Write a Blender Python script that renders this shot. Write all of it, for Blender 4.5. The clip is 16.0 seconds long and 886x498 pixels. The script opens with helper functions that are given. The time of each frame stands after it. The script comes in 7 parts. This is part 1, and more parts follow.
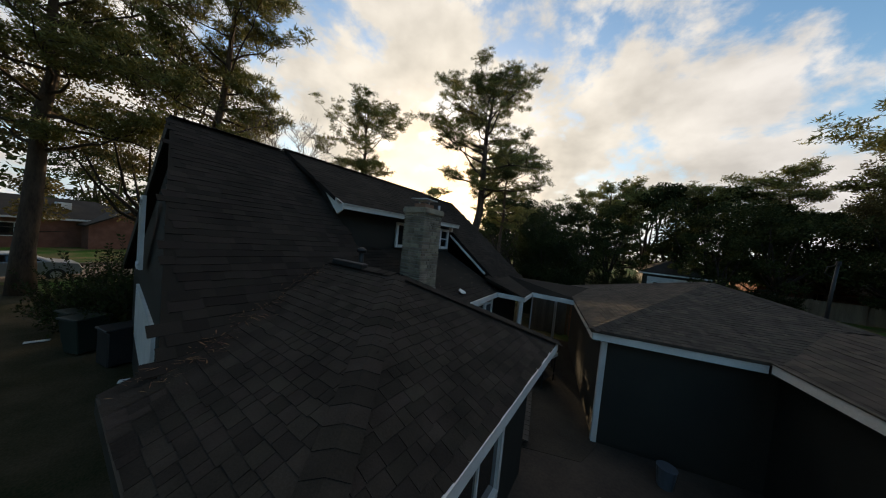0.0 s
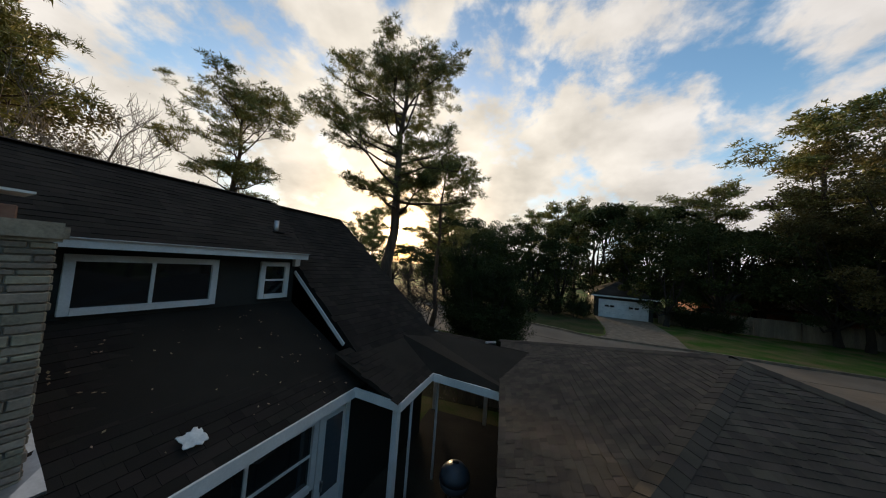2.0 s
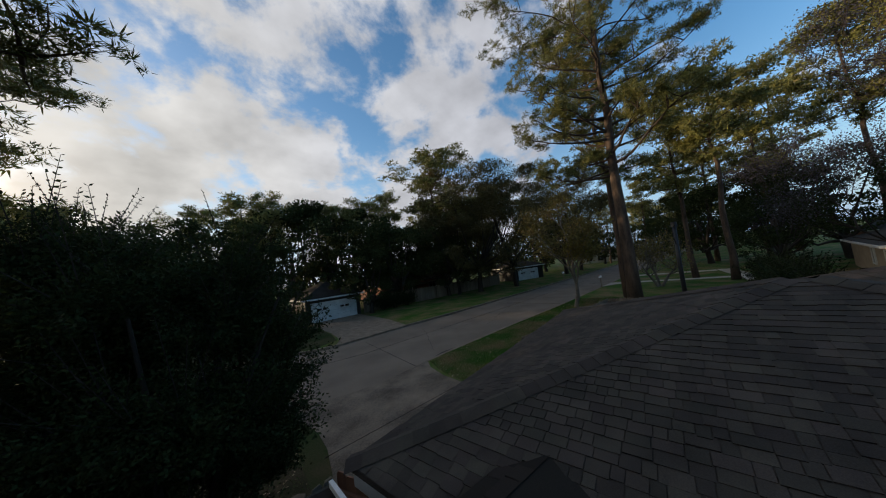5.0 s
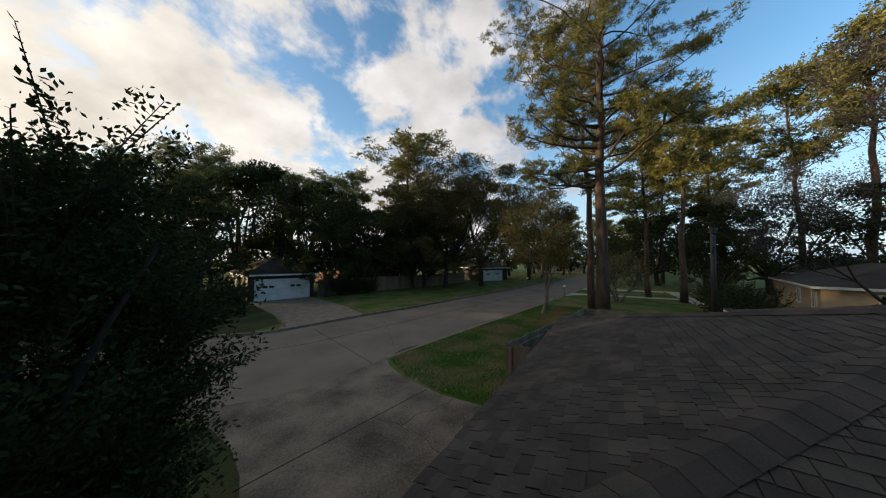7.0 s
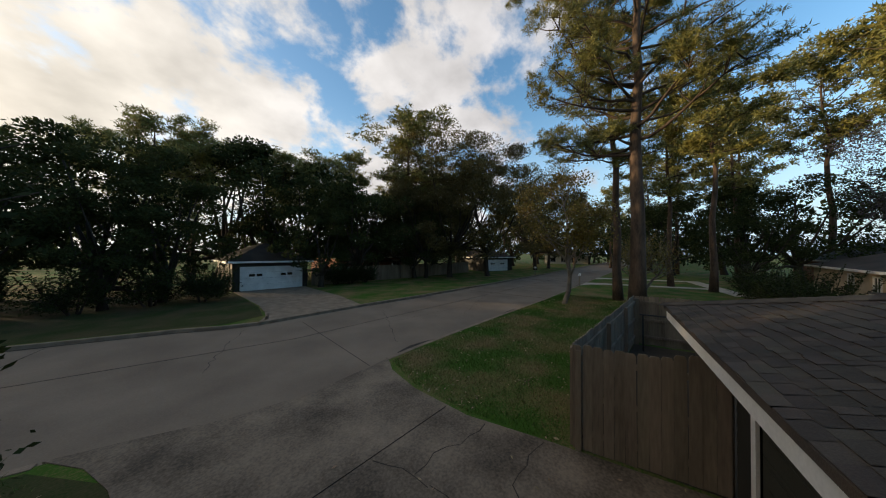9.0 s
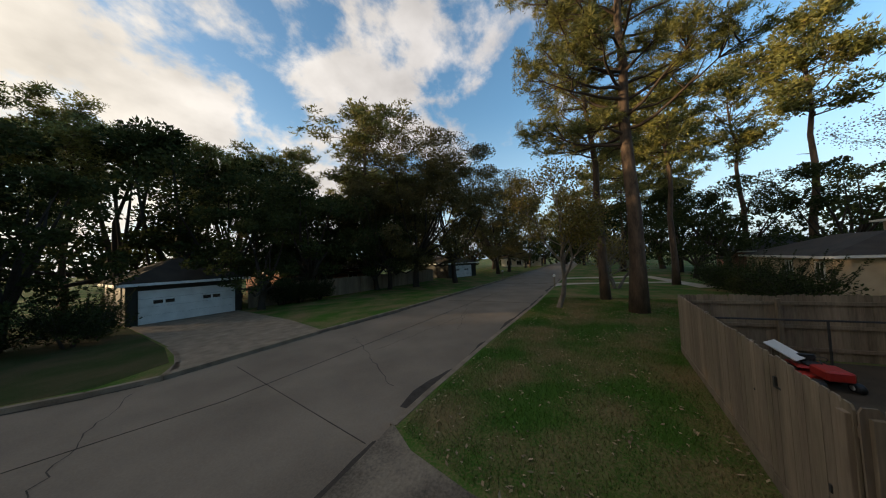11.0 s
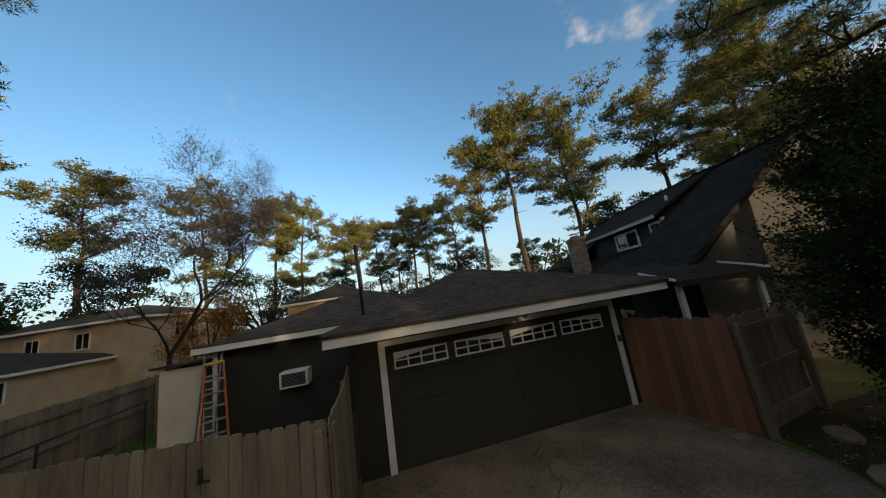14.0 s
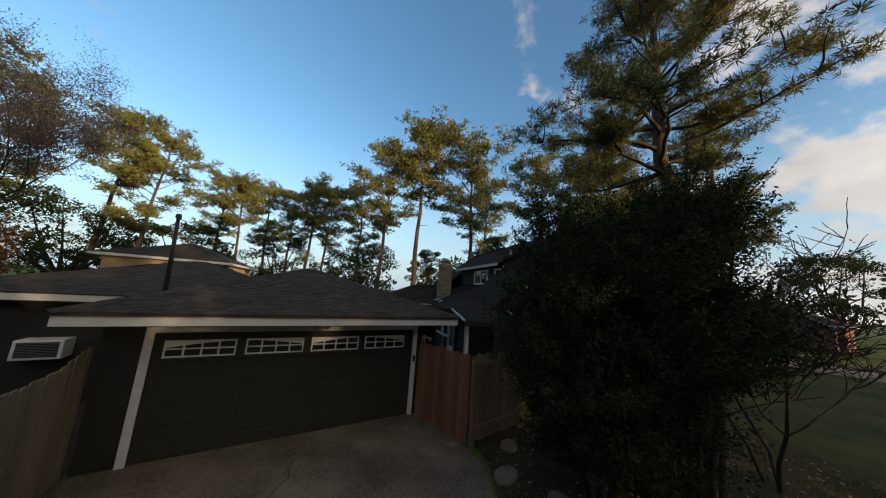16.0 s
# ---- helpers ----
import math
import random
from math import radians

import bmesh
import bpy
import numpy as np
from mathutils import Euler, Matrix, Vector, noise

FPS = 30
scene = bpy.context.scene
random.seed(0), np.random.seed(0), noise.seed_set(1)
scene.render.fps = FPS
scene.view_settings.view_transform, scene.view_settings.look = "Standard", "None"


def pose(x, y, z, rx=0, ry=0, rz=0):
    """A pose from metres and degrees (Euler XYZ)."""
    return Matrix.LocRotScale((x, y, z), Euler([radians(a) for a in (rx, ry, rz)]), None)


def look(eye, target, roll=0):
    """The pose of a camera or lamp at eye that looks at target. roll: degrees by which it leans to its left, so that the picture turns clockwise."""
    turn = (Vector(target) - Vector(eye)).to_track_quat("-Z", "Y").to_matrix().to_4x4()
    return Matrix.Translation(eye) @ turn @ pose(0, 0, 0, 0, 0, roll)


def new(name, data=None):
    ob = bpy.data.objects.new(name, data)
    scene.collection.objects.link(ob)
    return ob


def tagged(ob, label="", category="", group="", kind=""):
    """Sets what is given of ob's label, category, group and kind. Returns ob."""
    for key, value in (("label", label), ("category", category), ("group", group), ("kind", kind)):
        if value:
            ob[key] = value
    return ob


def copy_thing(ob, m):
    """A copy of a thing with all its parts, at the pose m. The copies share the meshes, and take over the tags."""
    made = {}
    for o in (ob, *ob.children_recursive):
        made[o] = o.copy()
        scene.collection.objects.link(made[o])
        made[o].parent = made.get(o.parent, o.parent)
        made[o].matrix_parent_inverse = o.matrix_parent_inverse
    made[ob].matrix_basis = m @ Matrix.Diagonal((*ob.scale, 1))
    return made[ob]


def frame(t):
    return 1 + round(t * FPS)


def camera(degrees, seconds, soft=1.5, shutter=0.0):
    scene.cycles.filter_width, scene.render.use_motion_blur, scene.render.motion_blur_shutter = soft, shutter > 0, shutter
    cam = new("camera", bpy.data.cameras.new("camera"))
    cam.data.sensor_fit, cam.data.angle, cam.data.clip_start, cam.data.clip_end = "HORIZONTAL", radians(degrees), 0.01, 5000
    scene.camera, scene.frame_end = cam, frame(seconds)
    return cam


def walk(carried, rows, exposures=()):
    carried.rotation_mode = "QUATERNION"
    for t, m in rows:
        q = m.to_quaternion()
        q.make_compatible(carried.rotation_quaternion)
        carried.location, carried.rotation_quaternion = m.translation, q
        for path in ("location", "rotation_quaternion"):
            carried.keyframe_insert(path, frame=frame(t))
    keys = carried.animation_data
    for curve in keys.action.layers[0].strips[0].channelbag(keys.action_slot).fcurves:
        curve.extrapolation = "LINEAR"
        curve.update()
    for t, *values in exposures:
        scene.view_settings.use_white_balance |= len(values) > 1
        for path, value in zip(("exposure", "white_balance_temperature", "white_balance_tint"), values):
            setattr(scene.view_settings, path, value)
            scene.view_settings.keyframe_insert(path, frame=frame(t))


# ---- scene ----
cam = camera(117.9, 16.0, 1.1)
PATH = [
    (0, (-2.107, -12.763, 4.111), (-2.812, -10.893, 4.038), 5.62),
    (0.5, (-1.780, -11.788, 4.426), (-2.522, -9.931, 4.394), 5.52),
    (1, (-1.461, -10.683, 4.661), (-2.164, -8.810, 4.669), 5.44),
    (1.5, (-1.198, -9.364, 4.740), (-1.805, -7.459, 4.801), 5.13),
    (2, (-1.074, -7.832, 4.712), (-1.518, -5.886, 4.827), 4.22),
    (2.5, (-1.147, -6.468, 4.538), (-1.310, -4.484, 4.732), 1.77),
    (3, (-1.365, -5.344, 4.325), (-1.115, -3.375, 4.576), -3.13),
    (3.5, (-1.864, -4.206, 4.149), (-1.120, -2.368, 4.409), -8.88),
    (4, (-2.218, -3.257, 4.198), (-1.070, -1.631, 4.401), -10.69),
    (4.5, (-2.318, -2.407, 4.196), (-0.890, -1.016, 4.353), -10.75),
    (6.8, (-1.480, -0.510, 4.050), (0.209, 0.558, 4.137), 0.12),
    (7, (-1.357, -0.361, 3.942), (0.333, 0.705, 4.024), 0.26),
    (7.5, (-0.960, 0.058, 3.694), (0.735, 1.117, 3.758), 0.24),
    (8, (-0.559, 0.478, 3.534), (1.145, 1.525, 3.568), 0.47),
    (8.5, (-0.046, 0.947, 3.424), (1.657, 1.996, 3.444), 0.30),
    (8.7, (0.162, 1.115, 3.384), (1.856, 2.178, 3.409), 0.25),
    (10.8, (1.898, 4.100, 3.170), (3.705, 4.953, 3.247), -2.31),
    (11, (2.118, 4.334, 3.155), (3.974, 5.075, 3.236), -2.48),
    (11.5, (2.656, 5.153, 3.191), (4.646, 5.332, 3.273), -2.57),
    (12, (3.415, 5.833, 3.059), (5.331, 5.273, 3.176), -3.88),
    (12.5, (4.226, 5.942, 2.768), (5.772, 4.687, 2.961), -5.48),
    (13, (4.728, 5.672, 2.565), (5.672, 3.932, 2.851), -6.87),
    (13.5, (4.994, 5.430, 2.552), (5.201, 3.472, 2.906), -8.71),
    (14, (4.754, 5.360, 2.840), (4.326, 3.439, 3.195), -8.82),
    (14.5, (4.200, 5.371, 2.863), (3.349, 3.599, 3.232), -4.67),
    (15, (3.564, 5.674, 2.707), (2.572, 3.983, 3.100), 0.24),
    (15.5, (3.266, 6.152, 2.823), (2.239, 4.478, 3.205), 3.26),
    (16, (3.273, 6.703, 3.155), (2.257, 5.011, 3.476), 4.04),
]
walk(cam, [(t, look(eye, target, roll)) for t, eye, target, roll in PATH],
     exposures=[(t, ev, k, 12) for t, ev, k in ((0.0, -0.12, 6900), (3.4, -0.1, 6900), (4.1, -0.45, 6100), (4.7, -0.45, 6100), (6.8, 0.03, 6750), (8.7, 0.03, 6750), (10.8, 0.0, 7000), (11.5, 0.05, 7200), (11.95, 0.36, 7900), (12.7, 0.36, 7900), (13.6, -0.12, 7000), (16.0, -0.12, 6900))])

# ---- sky and sun ----
SUN_AZ, SUN_EL = radians(-22.9), radians(6.2)      # from +y towards +x


def sky_world():
    w = bpy.data.worlds.new("evening_sky")
    scene.world = w
    w.use_nodes = True
    nt = w.node_tree
    nt.nodes.clear()
    N, L = nt.nodes.new, nt.links.new
    out, bg = N("ShaderNodeOutputWorld"), N("ShaderNodeBackground")
    sky = N("ShaderNodeTexSky")
    sky.sky_type, sky.sun_disc = "NISHITA", False
    sky.sun_elevation, sky.sun_rotation = SUN_EL, SUN_AZ
    sky.air_density, sky.dust_density, sky.ozone_density = 1.0, 1.2, 2.0
    co, mp = N("ShaderNodeTexCoord"), N("ShaderNodeSeparateXYZ")
    L(co.outputs["Generated"], mp.inputs[0])
    # clouds lie on a flat layer: direction over (height + a little)
    up = N("ShaderNodeMath"); up.operation = "MAXIMUM"; up.inputs[1].default_value = 0.0
    L(mp.outputs[2], up.inputs[0])
    ad = N("ShaderNodeMath"); ad.operation = "ADD"; ad.inputs[1].default_value = 1.1
    L(up.outputs[0], ad.inputs[0])
    dv = N("ShaderNodeVectorMath"); dv.operation = "SCALE"
    iv = N("ShaderNodeMath"); iv.operation = "DIVIDE"; iv.inputs[0].default_value = 1.0
    L(ad.outputs[0], iv.inputs[1])
    tall = N("ShaderNodeVectorMath"); tall.operation = "MULTIPLY"; tall.inputs[1].default_value = (1.0, 1.0, 1.5)
    L(co.outputs["Generated"], tall.inputs[0])
    L(tall.outputs[0], dv.inputs[0]); L(iv.outputs[0], dv.inputs["Scale"])
    n1 = N("ShaderNodeTexNoise"); n1.inputs["Scale"].default_value = 6.6; n1.inputs["Detail"].default_value = 10
    n1.inputs["Roughness"].default_value = 0.58; n1.inputs["Distortion"].default_value = 0.1
    of = N("ShaderNodeVectorMath"); of.operation = "ADD"; of.inputs[1].default_value = (3.1, 0.4, 0.0)
    L(dv.outputs[0], of.inputs[0]); L(of.outputs[0], n1.inputs["Vector"])
    # cloud cover is heavier towards the sun's side of the sky
    sd = N("ShaderNodeVectorMath"); sd.operation = "DOT_PRODUCT"
    sd.inputs[1].default_value = (math.sin(radians(-15)), math.cos(radians(-15)), 0.0)
    L(co.outputs["Generated"], sd.inputs[0])
    mr = N("ShaderNodeMapRange"); mr.inputs["From Min"].default_value = -0.5; mr.inputs["From Max"].default_value = 0.42
    mr.inputs["To Min"].default_value = -0.16; mr.inputs["To Max"].default_value = 0.125
    L(sd.outputs["Value"], mr.inputs["Value"])
    sm = N("ShaderNodeMath"); sm.operation = "ADD"
    L(n1.outputs["Fac"], sm.inputs[0]); L(mr.outputs[0], sm.inputs[1])
    cr = N("ShaderNodeMapRange"); cr.interpolation_type = "SMOOTHSTEP"
    cr.inputs["From Min"].default_value = 0.485; cr.inputs["From Max"].default_value = 0.635
    L(sm.outputs[0], cr.inputs["Value"])
    # cloud colour: bright and warm towards the sun, greyer away from it
    gl = N("ShaderNodeVectorMath"); gl.operation = "DOT_PRODUCT"
    gl.inputs[1].default_value = (math.sin(SUN_AZ) * math.cos(SUN_EL), math.cos(SUN_AZ) * math.cos(SUN_EL), math.sin(SUN_EL))
    L(co.outputs["Generated"], gl.inputs[0])
    gr = N("ShaderNodeMapRange"); gr.inputs["From Min"].default_value = -0.6; gr.inputs["From Max"].default_value = 1.0
    L(gl.outputs["Value"], gr.inputs["Value"])
    cc = N("ShaderNodeValToRGB")
    cc.color_ramp.elements[0].position, cc.color_ramp.elements[0].color = 0.0, (5.9, 6.1, 6.8, 1)
    cc.color_ramp.elements[1].position, cc.color_ramp.elements[1].color = 1.0, (10.8, 10.2, 8.8, 1)
    e = cc.color_ramp.elements.new(0.75); e.color = (8.8, 8.7, 8.5, 1)
    L(gr.outputs[0], cc.inputs[0])
    # soft grey folds inside the clouds
    n2 = N("ShaderNodeTexNoise"); n2.inputs["Scale"].default_value = 9.0; n2.inputs["Detail"].default_value = 6
    o2 = N("ShaderNodeVectorMath"); o2.operation = "ADD"; o2.inputs[1].default_value = (3.16, 0.3, 0.1)
    L(dv.outputs[0], o2.inputs[0]); L(o2.outputs[0], n2.inputs["Vector"])
    fo = N("ShaderNodeMapRange"); fo.inputs["From Min"].default_value = 0.35; fo.inputs["From Max"].default_value = 0.7
    fo.inputs["To Min"].default_value = 1.08; fo.inputs["To Max"].default_value = 0.72
    L(n2.outputs["Fac"], fo.inputs["Value"])
    sh = N("ShaderNodeVectorMath"); sh.operation = "SCALE"
    L(cc.outputs[0], sh.inputs[0]); L(fo.outputs[0], sh.inputs["Scale"])
    # clear evening sky, as deep a blue as the camera draws it
    hs = N("ShaderNodeHueSaturation"); hs.inputs["Saturation"].default_value = 1.17
    vg = N("ShaderNodeMapRange"); vg.inputs["From Min"].default_value = -0.9; vg.inputs["From Max"].default_value = 0.6
    vg.inputs["To Min"].default_value = 5.0; vg.inputs["To Max"].default_value = 3.75
    L(gl.outputs["Value"], vg.inputs["Value"]); L(vg.outputs[0], hs.inputs["Value"])
    L(sky.outputs[0], hs.inputs["Color"])
    # pale haze low over the horizon
    hz = N("ShaderNodeMapRange"); hz.interpolation_type = "SMOOTHSTEP"
    hz.inputs["From Min"].default_value = 0.5; hz.inputs["From Max"].default_value = -0.05
    hz.inputs["To Max"].default_value = 0.9
    L(mp.outputs[2], hz.inputs["Value"])
    hm = N("ShaderNodeMixRGB"); hm.inputs[2].default_value = (5.2, 7.2, 9.2, 1)
    L(hz.outputs[0], hm.inputs[0]); L(hs.outputs[0], hm.inputs[1])
    mx = N("ShaderNodeMixRGB")
    L(cr.outputs[0], mx.inputs[0]); L(hm.outputs[0], mx.inputs[1]); L(sh.outputs[0], mx.inputs[2])
    # the glare of the low sun behind thin cloud
    pw = N("ShaderNodeMath"); pw.operation = "POWER"; pw.inputs[1].default_value = 45.0
    cl = N("ShaderNodeMath"); cl.operation = "MAXIMUM"; cl.inputs[1].default_value = 0.0
    L(gl.outputs["Value"], cl.inputs[0]); L(cl.outputs[0], pw.inputs[0])
    ga = N("ShaderNodeMixRGB"); ga.blend_type = "ADD"; ga.inputs[2].default_value = (17.0, 10.0, 3.4, 1)
    L(pw.outputs[0], ga.inputs[0]); L(mx.outputs[0], ga.inputs[1])
    # the sun's own bright core in the haze
    pc = N("ShaderNodeMath"); pc.operation = "POWER"; pc.inputs[1].default_value = 2500.0
    L(cl.outputs[0], pc.inputs[0])
    gc = N("ShaderNodeMixRGB"); gc.blend_type = "ADD"; gc.inputs[2].default_value = (300.0, 220.0, 120.0, 1)
    L(pc.outputs[0], gc.inputs[0]); L(ga.outputs[0], gc.inputs[1])
    L(gc.outputs[0], bg.inputs["Color"])
    bg.inputs["Strength"].default_value = 0.10
    L(bg.outputs[0], out.inputs["Surface"])


sky_world()
sun_data = bpy.data.lights.new("sun", "SUN")
sun_data.energy, sun_data.angle, sun_data.color = 5.0, radians(0.6), (1.0, 0.76, 0.47)
sun = new("sun", sun_data)
sun.matrix_world = look((0, 0, 0), (-math.sin(SUN_AZ) * math.cos(SUN_EL), -math.cos(SUN_AZ) * math.cos(SUN_EL), -math.sin(SUN_EL)))


# ---- helpers for meshes ----
def part(name, bm, material, parent=None, label="", smooth=False):
    me = bpy.data.meshes.new(name)
    bm.normal_update()
    bm.to_mesh(me)
    bm.free()
    return mesh_part(name, me, material, parent, label, smooth)


def mesh_part(name, me, material, parent=None, label="", smooth=False):
    if material and not me.materials:
        me.materials.append(material)
    if smooth:
        me.shade_smooth()
    ob = new(name, me)
    if parent:
        ob.parent = parent
    if label:
        ob["label"] = label
    return ob


def thing(name, label, category, at=(0, 0, 0), group="", kind=""):
    ob = new(name)
    ob.location = at
    ob.empty_display_size = 0.1
    return tagged(ob, label, category, group, kind)


def add_box(bm, x0, x1, y0, y1, z0, z1, m=None):
    vs = [bm.verts.new((x, y, z)) for z in (z0, z1) for x, y in ((x0, y0), (x1, y0), (x1, y1), (x0, y1))]
    for f in ((0, 3, 2, 1), (4, 5, 6, 7), (0, 1, 5, 4), (1, 2, 6, 5), (2, 3, 7, 6), (3, 0, 4, 7)):
        bm.faces.new([vs[i] for i in f])
    if m is not None:
        bmesh.ops.transform(bm, matrix=m, verts=vs)
    return vs


def box(x0, x1, y0, y1, z0, z1, bevel=0.0):
    bm = bmesh.new()
    add_box(bm, x0, x1, y0, y1, z0, z1)
    if bevel:
        bmesh.ops.bevel(bm, geom=bm.edges[:], offset=bevel, segments=1, affect="EDGES")
    return bm


def beam(bm, a, b, w, h, up=(0, 0, 1)):
    """A bar from a to b, w wide and h high."""
    a, b = Vector(a), Vector(b)
    d = (b - a)
    ln = d.length
    d.normalize()
    u = Vector(up)
    s = d.cross(u)
    if s.length < 1e-4:
        s = d.cross(Vector((1, 0, 0)))
    s.normalize()
    u = s.cross(d)
    m = Matrix(((d.x, s.x, u.x, a.x), (d.y, s.y, u.y, a.y), (d.z, s.z, u.z, a.z), (0, 0, 0, 1)))
    return add_box(bm, 0, ln, -w / 2, w / 2, -h / 2, h / 2, m)


def tube(bm, pts, radii, sides=8, cap=True):
    """A tapered round bar along points."""
    rings = []
    pts = [Vector(p) for p in pts]
    for i, p in enumerate(pts):
        d = (pts[min(i + 1, len(pts) - 1)] - pts[max(i - 1, 0)]).normalized()
        s = d.cross(Vector((0.31, 0.95, 0.05)))
        if s.length < 1e-3:
            s = d.cross(Vector((1, 0, 0)))
        s.normalize()
        u = d.cross(s)
        rings.append([bm.verts.new(p + (s * math.cos(2 * math.pi * k / sides) + u * math.sin(2 * math.pi * k / sides)) * radii[i]) for k in range(sides)])
    for r0, r1 in zip(rings, rings[1:]):
        for k in range(sides):
            bm.faces.new((r0[k], r0[(k + 1) % sides], r1[(k + 1) % sides], r1[k]))
    if cap:
        bm.faces.new(rings[0][::-1])
        bm.faces.new(rings[-1])


def slab(bm, pts, thick):
    """A plate of that thickness under a flat polygon, whose points run anticlockwise seen from above."""
    top = [bm.verts.new(p) for p in pts]
    low = [bm.verts.new((p[0], p[1], p[2] - thick)) for p in pts]
    bm.faces.new(top)
    bm.faces.new(low[::-1])
    n = len(pts)
    for i in range(n):
        bm.faces.new((top[i], low[i], low[(i + 1) % n], top[(i + 1) % n]))


# ---- materials ----
def mat(name, dark, light, rough=0.8, scale=3.0, fine=40.0, bump=0.3, depth=0.01, metal=0.0, spread=0.0, stretch=(1, 1, 1), spec=0.4, contrast=(0.3, 0.7), sheen=0.0, trans=0.0):
    """A two-scale surface: broad stains between dark and light, fine grain, relief; spread varies piece by piece."""
    m = bpy.data.materials.new(name)
    m.use_nodes = True
    nt = m.node_tree
    N, L = nt.nodes.new, nt.links.new
    b = nt.nodes["Principled BSDF"]
    b.inputs["Roughness"].default_value, b.inputs["Metallic"].default_value = rough, metal
    b.inputs["Specular IOR Level"].default_value = spec
    co, mp = N("ShaderNodeTexCoord"), N("ShaderNodeMapping")
    mp.inputs["Scale"].default_value = stretch
    geo = N("ShaderNodeNewGeometry")
    L(geo.outputs["Position"], mp.inputs["Vector"])
    n1, n2 = N("ShaderNodeTexNoise"), N("ShaderNodeTexNoise")
    n1.inputs["Scale"].default_value, n1.inputs["Detail"].default_value = scale, 6
    n2.inputs["Scale"].default_value, n2.inputs["Detail"].default_value = fine, 4
    L(mp.outputs[0], n1.inputs["Vector"]); L(mp.outputs[0], n2.inputs["Vector"])
    mr = N("ShaderNodeMapRange")
    mr.inputs["From Min"].default_value, mr.inputs["From Max"].default_value = contrast
    ad = N("ShaderNodeMath"); ad.operation = "MULTIPLY_ADD"; ad.inputs[1].default_value = 0.35
    L(n2.outputs["Fac"], ad.inputs[0]); 
    sc = N("ShaderNodeMath"); sc.operation = "MULTIPLY"; sc.inputs[1].default_value = 0.65
    L(n1.outputs["Fac"], sc.inputs[0]); L(sc.outputs[0], ad.inputs[2])
    L(ad.outputs[0], mr.inputs["Value"])
    mx = N("ShaderNodeMixRGB")
    mx.inputs[1].default_value, mx.inputs[2].default_value = (*dark, 1), (*light, 1)
    L(mr.outputs[0], mx.inputs[0])
    last = mx.outputs[0]
    if spread:
        oi = N("ShaderNodeObjectInfo")
        rn = N("ShaderNodeMath"); rn.operation = "ADD"
        L(oi.outputs["Random"], rn.inputs[0]); L(geo.outputs["Random Per Island"], rn.inputs[1])
        fr = N("ShaderNodeMath"); fr.operation = "FRACT"
        L(rn.outputs[0], fr.inputs[0])
        vr = N("ShaderNodeMapRange")
        vr.inputs["To Min"].default_value, vr.inputs["To Max"].default_value = 1 - spread, 1 + spread
        L(fr.outputs[0], vr.inputs["Value"])
        hs = N("ShaderNodeHueSaturation")
        L(vr.outputs[0], hs.inputs["Value"]); L(last, hs.inputs["Color"])
        hv = N("ShaderNodeMapRange")
        hv.inputs["To Min"].default_value, hv.inputs["To Max"].default_value = 0.5 - 0.03 * min(1, spread * 2), 0.5 + 0.03 * min(1, spread * 2)
        wn = N("ShaderNodeTexWhiteNoise"); wn.noise_dimensions = "1D"
        L(fr.outputs[0], wn.inputs["W"]); L(wn.outputs["Value"], hv.inputs["Value"]); L(hv.outputs[0], hs.inputs["Hue"])
        last = hs.outputs["Color"]
    L(last, b.inputs["Base Color"])
    if bump:
        bp = N("ShaderNodeBump")
        bp.inputs["Strength"].default_value, bp.inputs["Distance"].default_value = bump, depth
        L(ad.outputs[0], bp.inputs["Height"]); L(bp.outputs[0], b.inputs["Normal"])
    if trans:
        out = nt.nodes["Material Output"]
        tr, ms = N("ShaderNodeBsdfTranslucent"), N("ShaderNodeMixShader")
        L(last, tr.inputs["Color"]); ms.inputs[0].default_value = trans
        L(b.outputs[0], ms.inputs[1]); L(tr.outputs[0], ms.inputs[2]); L(ms.outputs[0], out.inputs["Surface"])
    return m


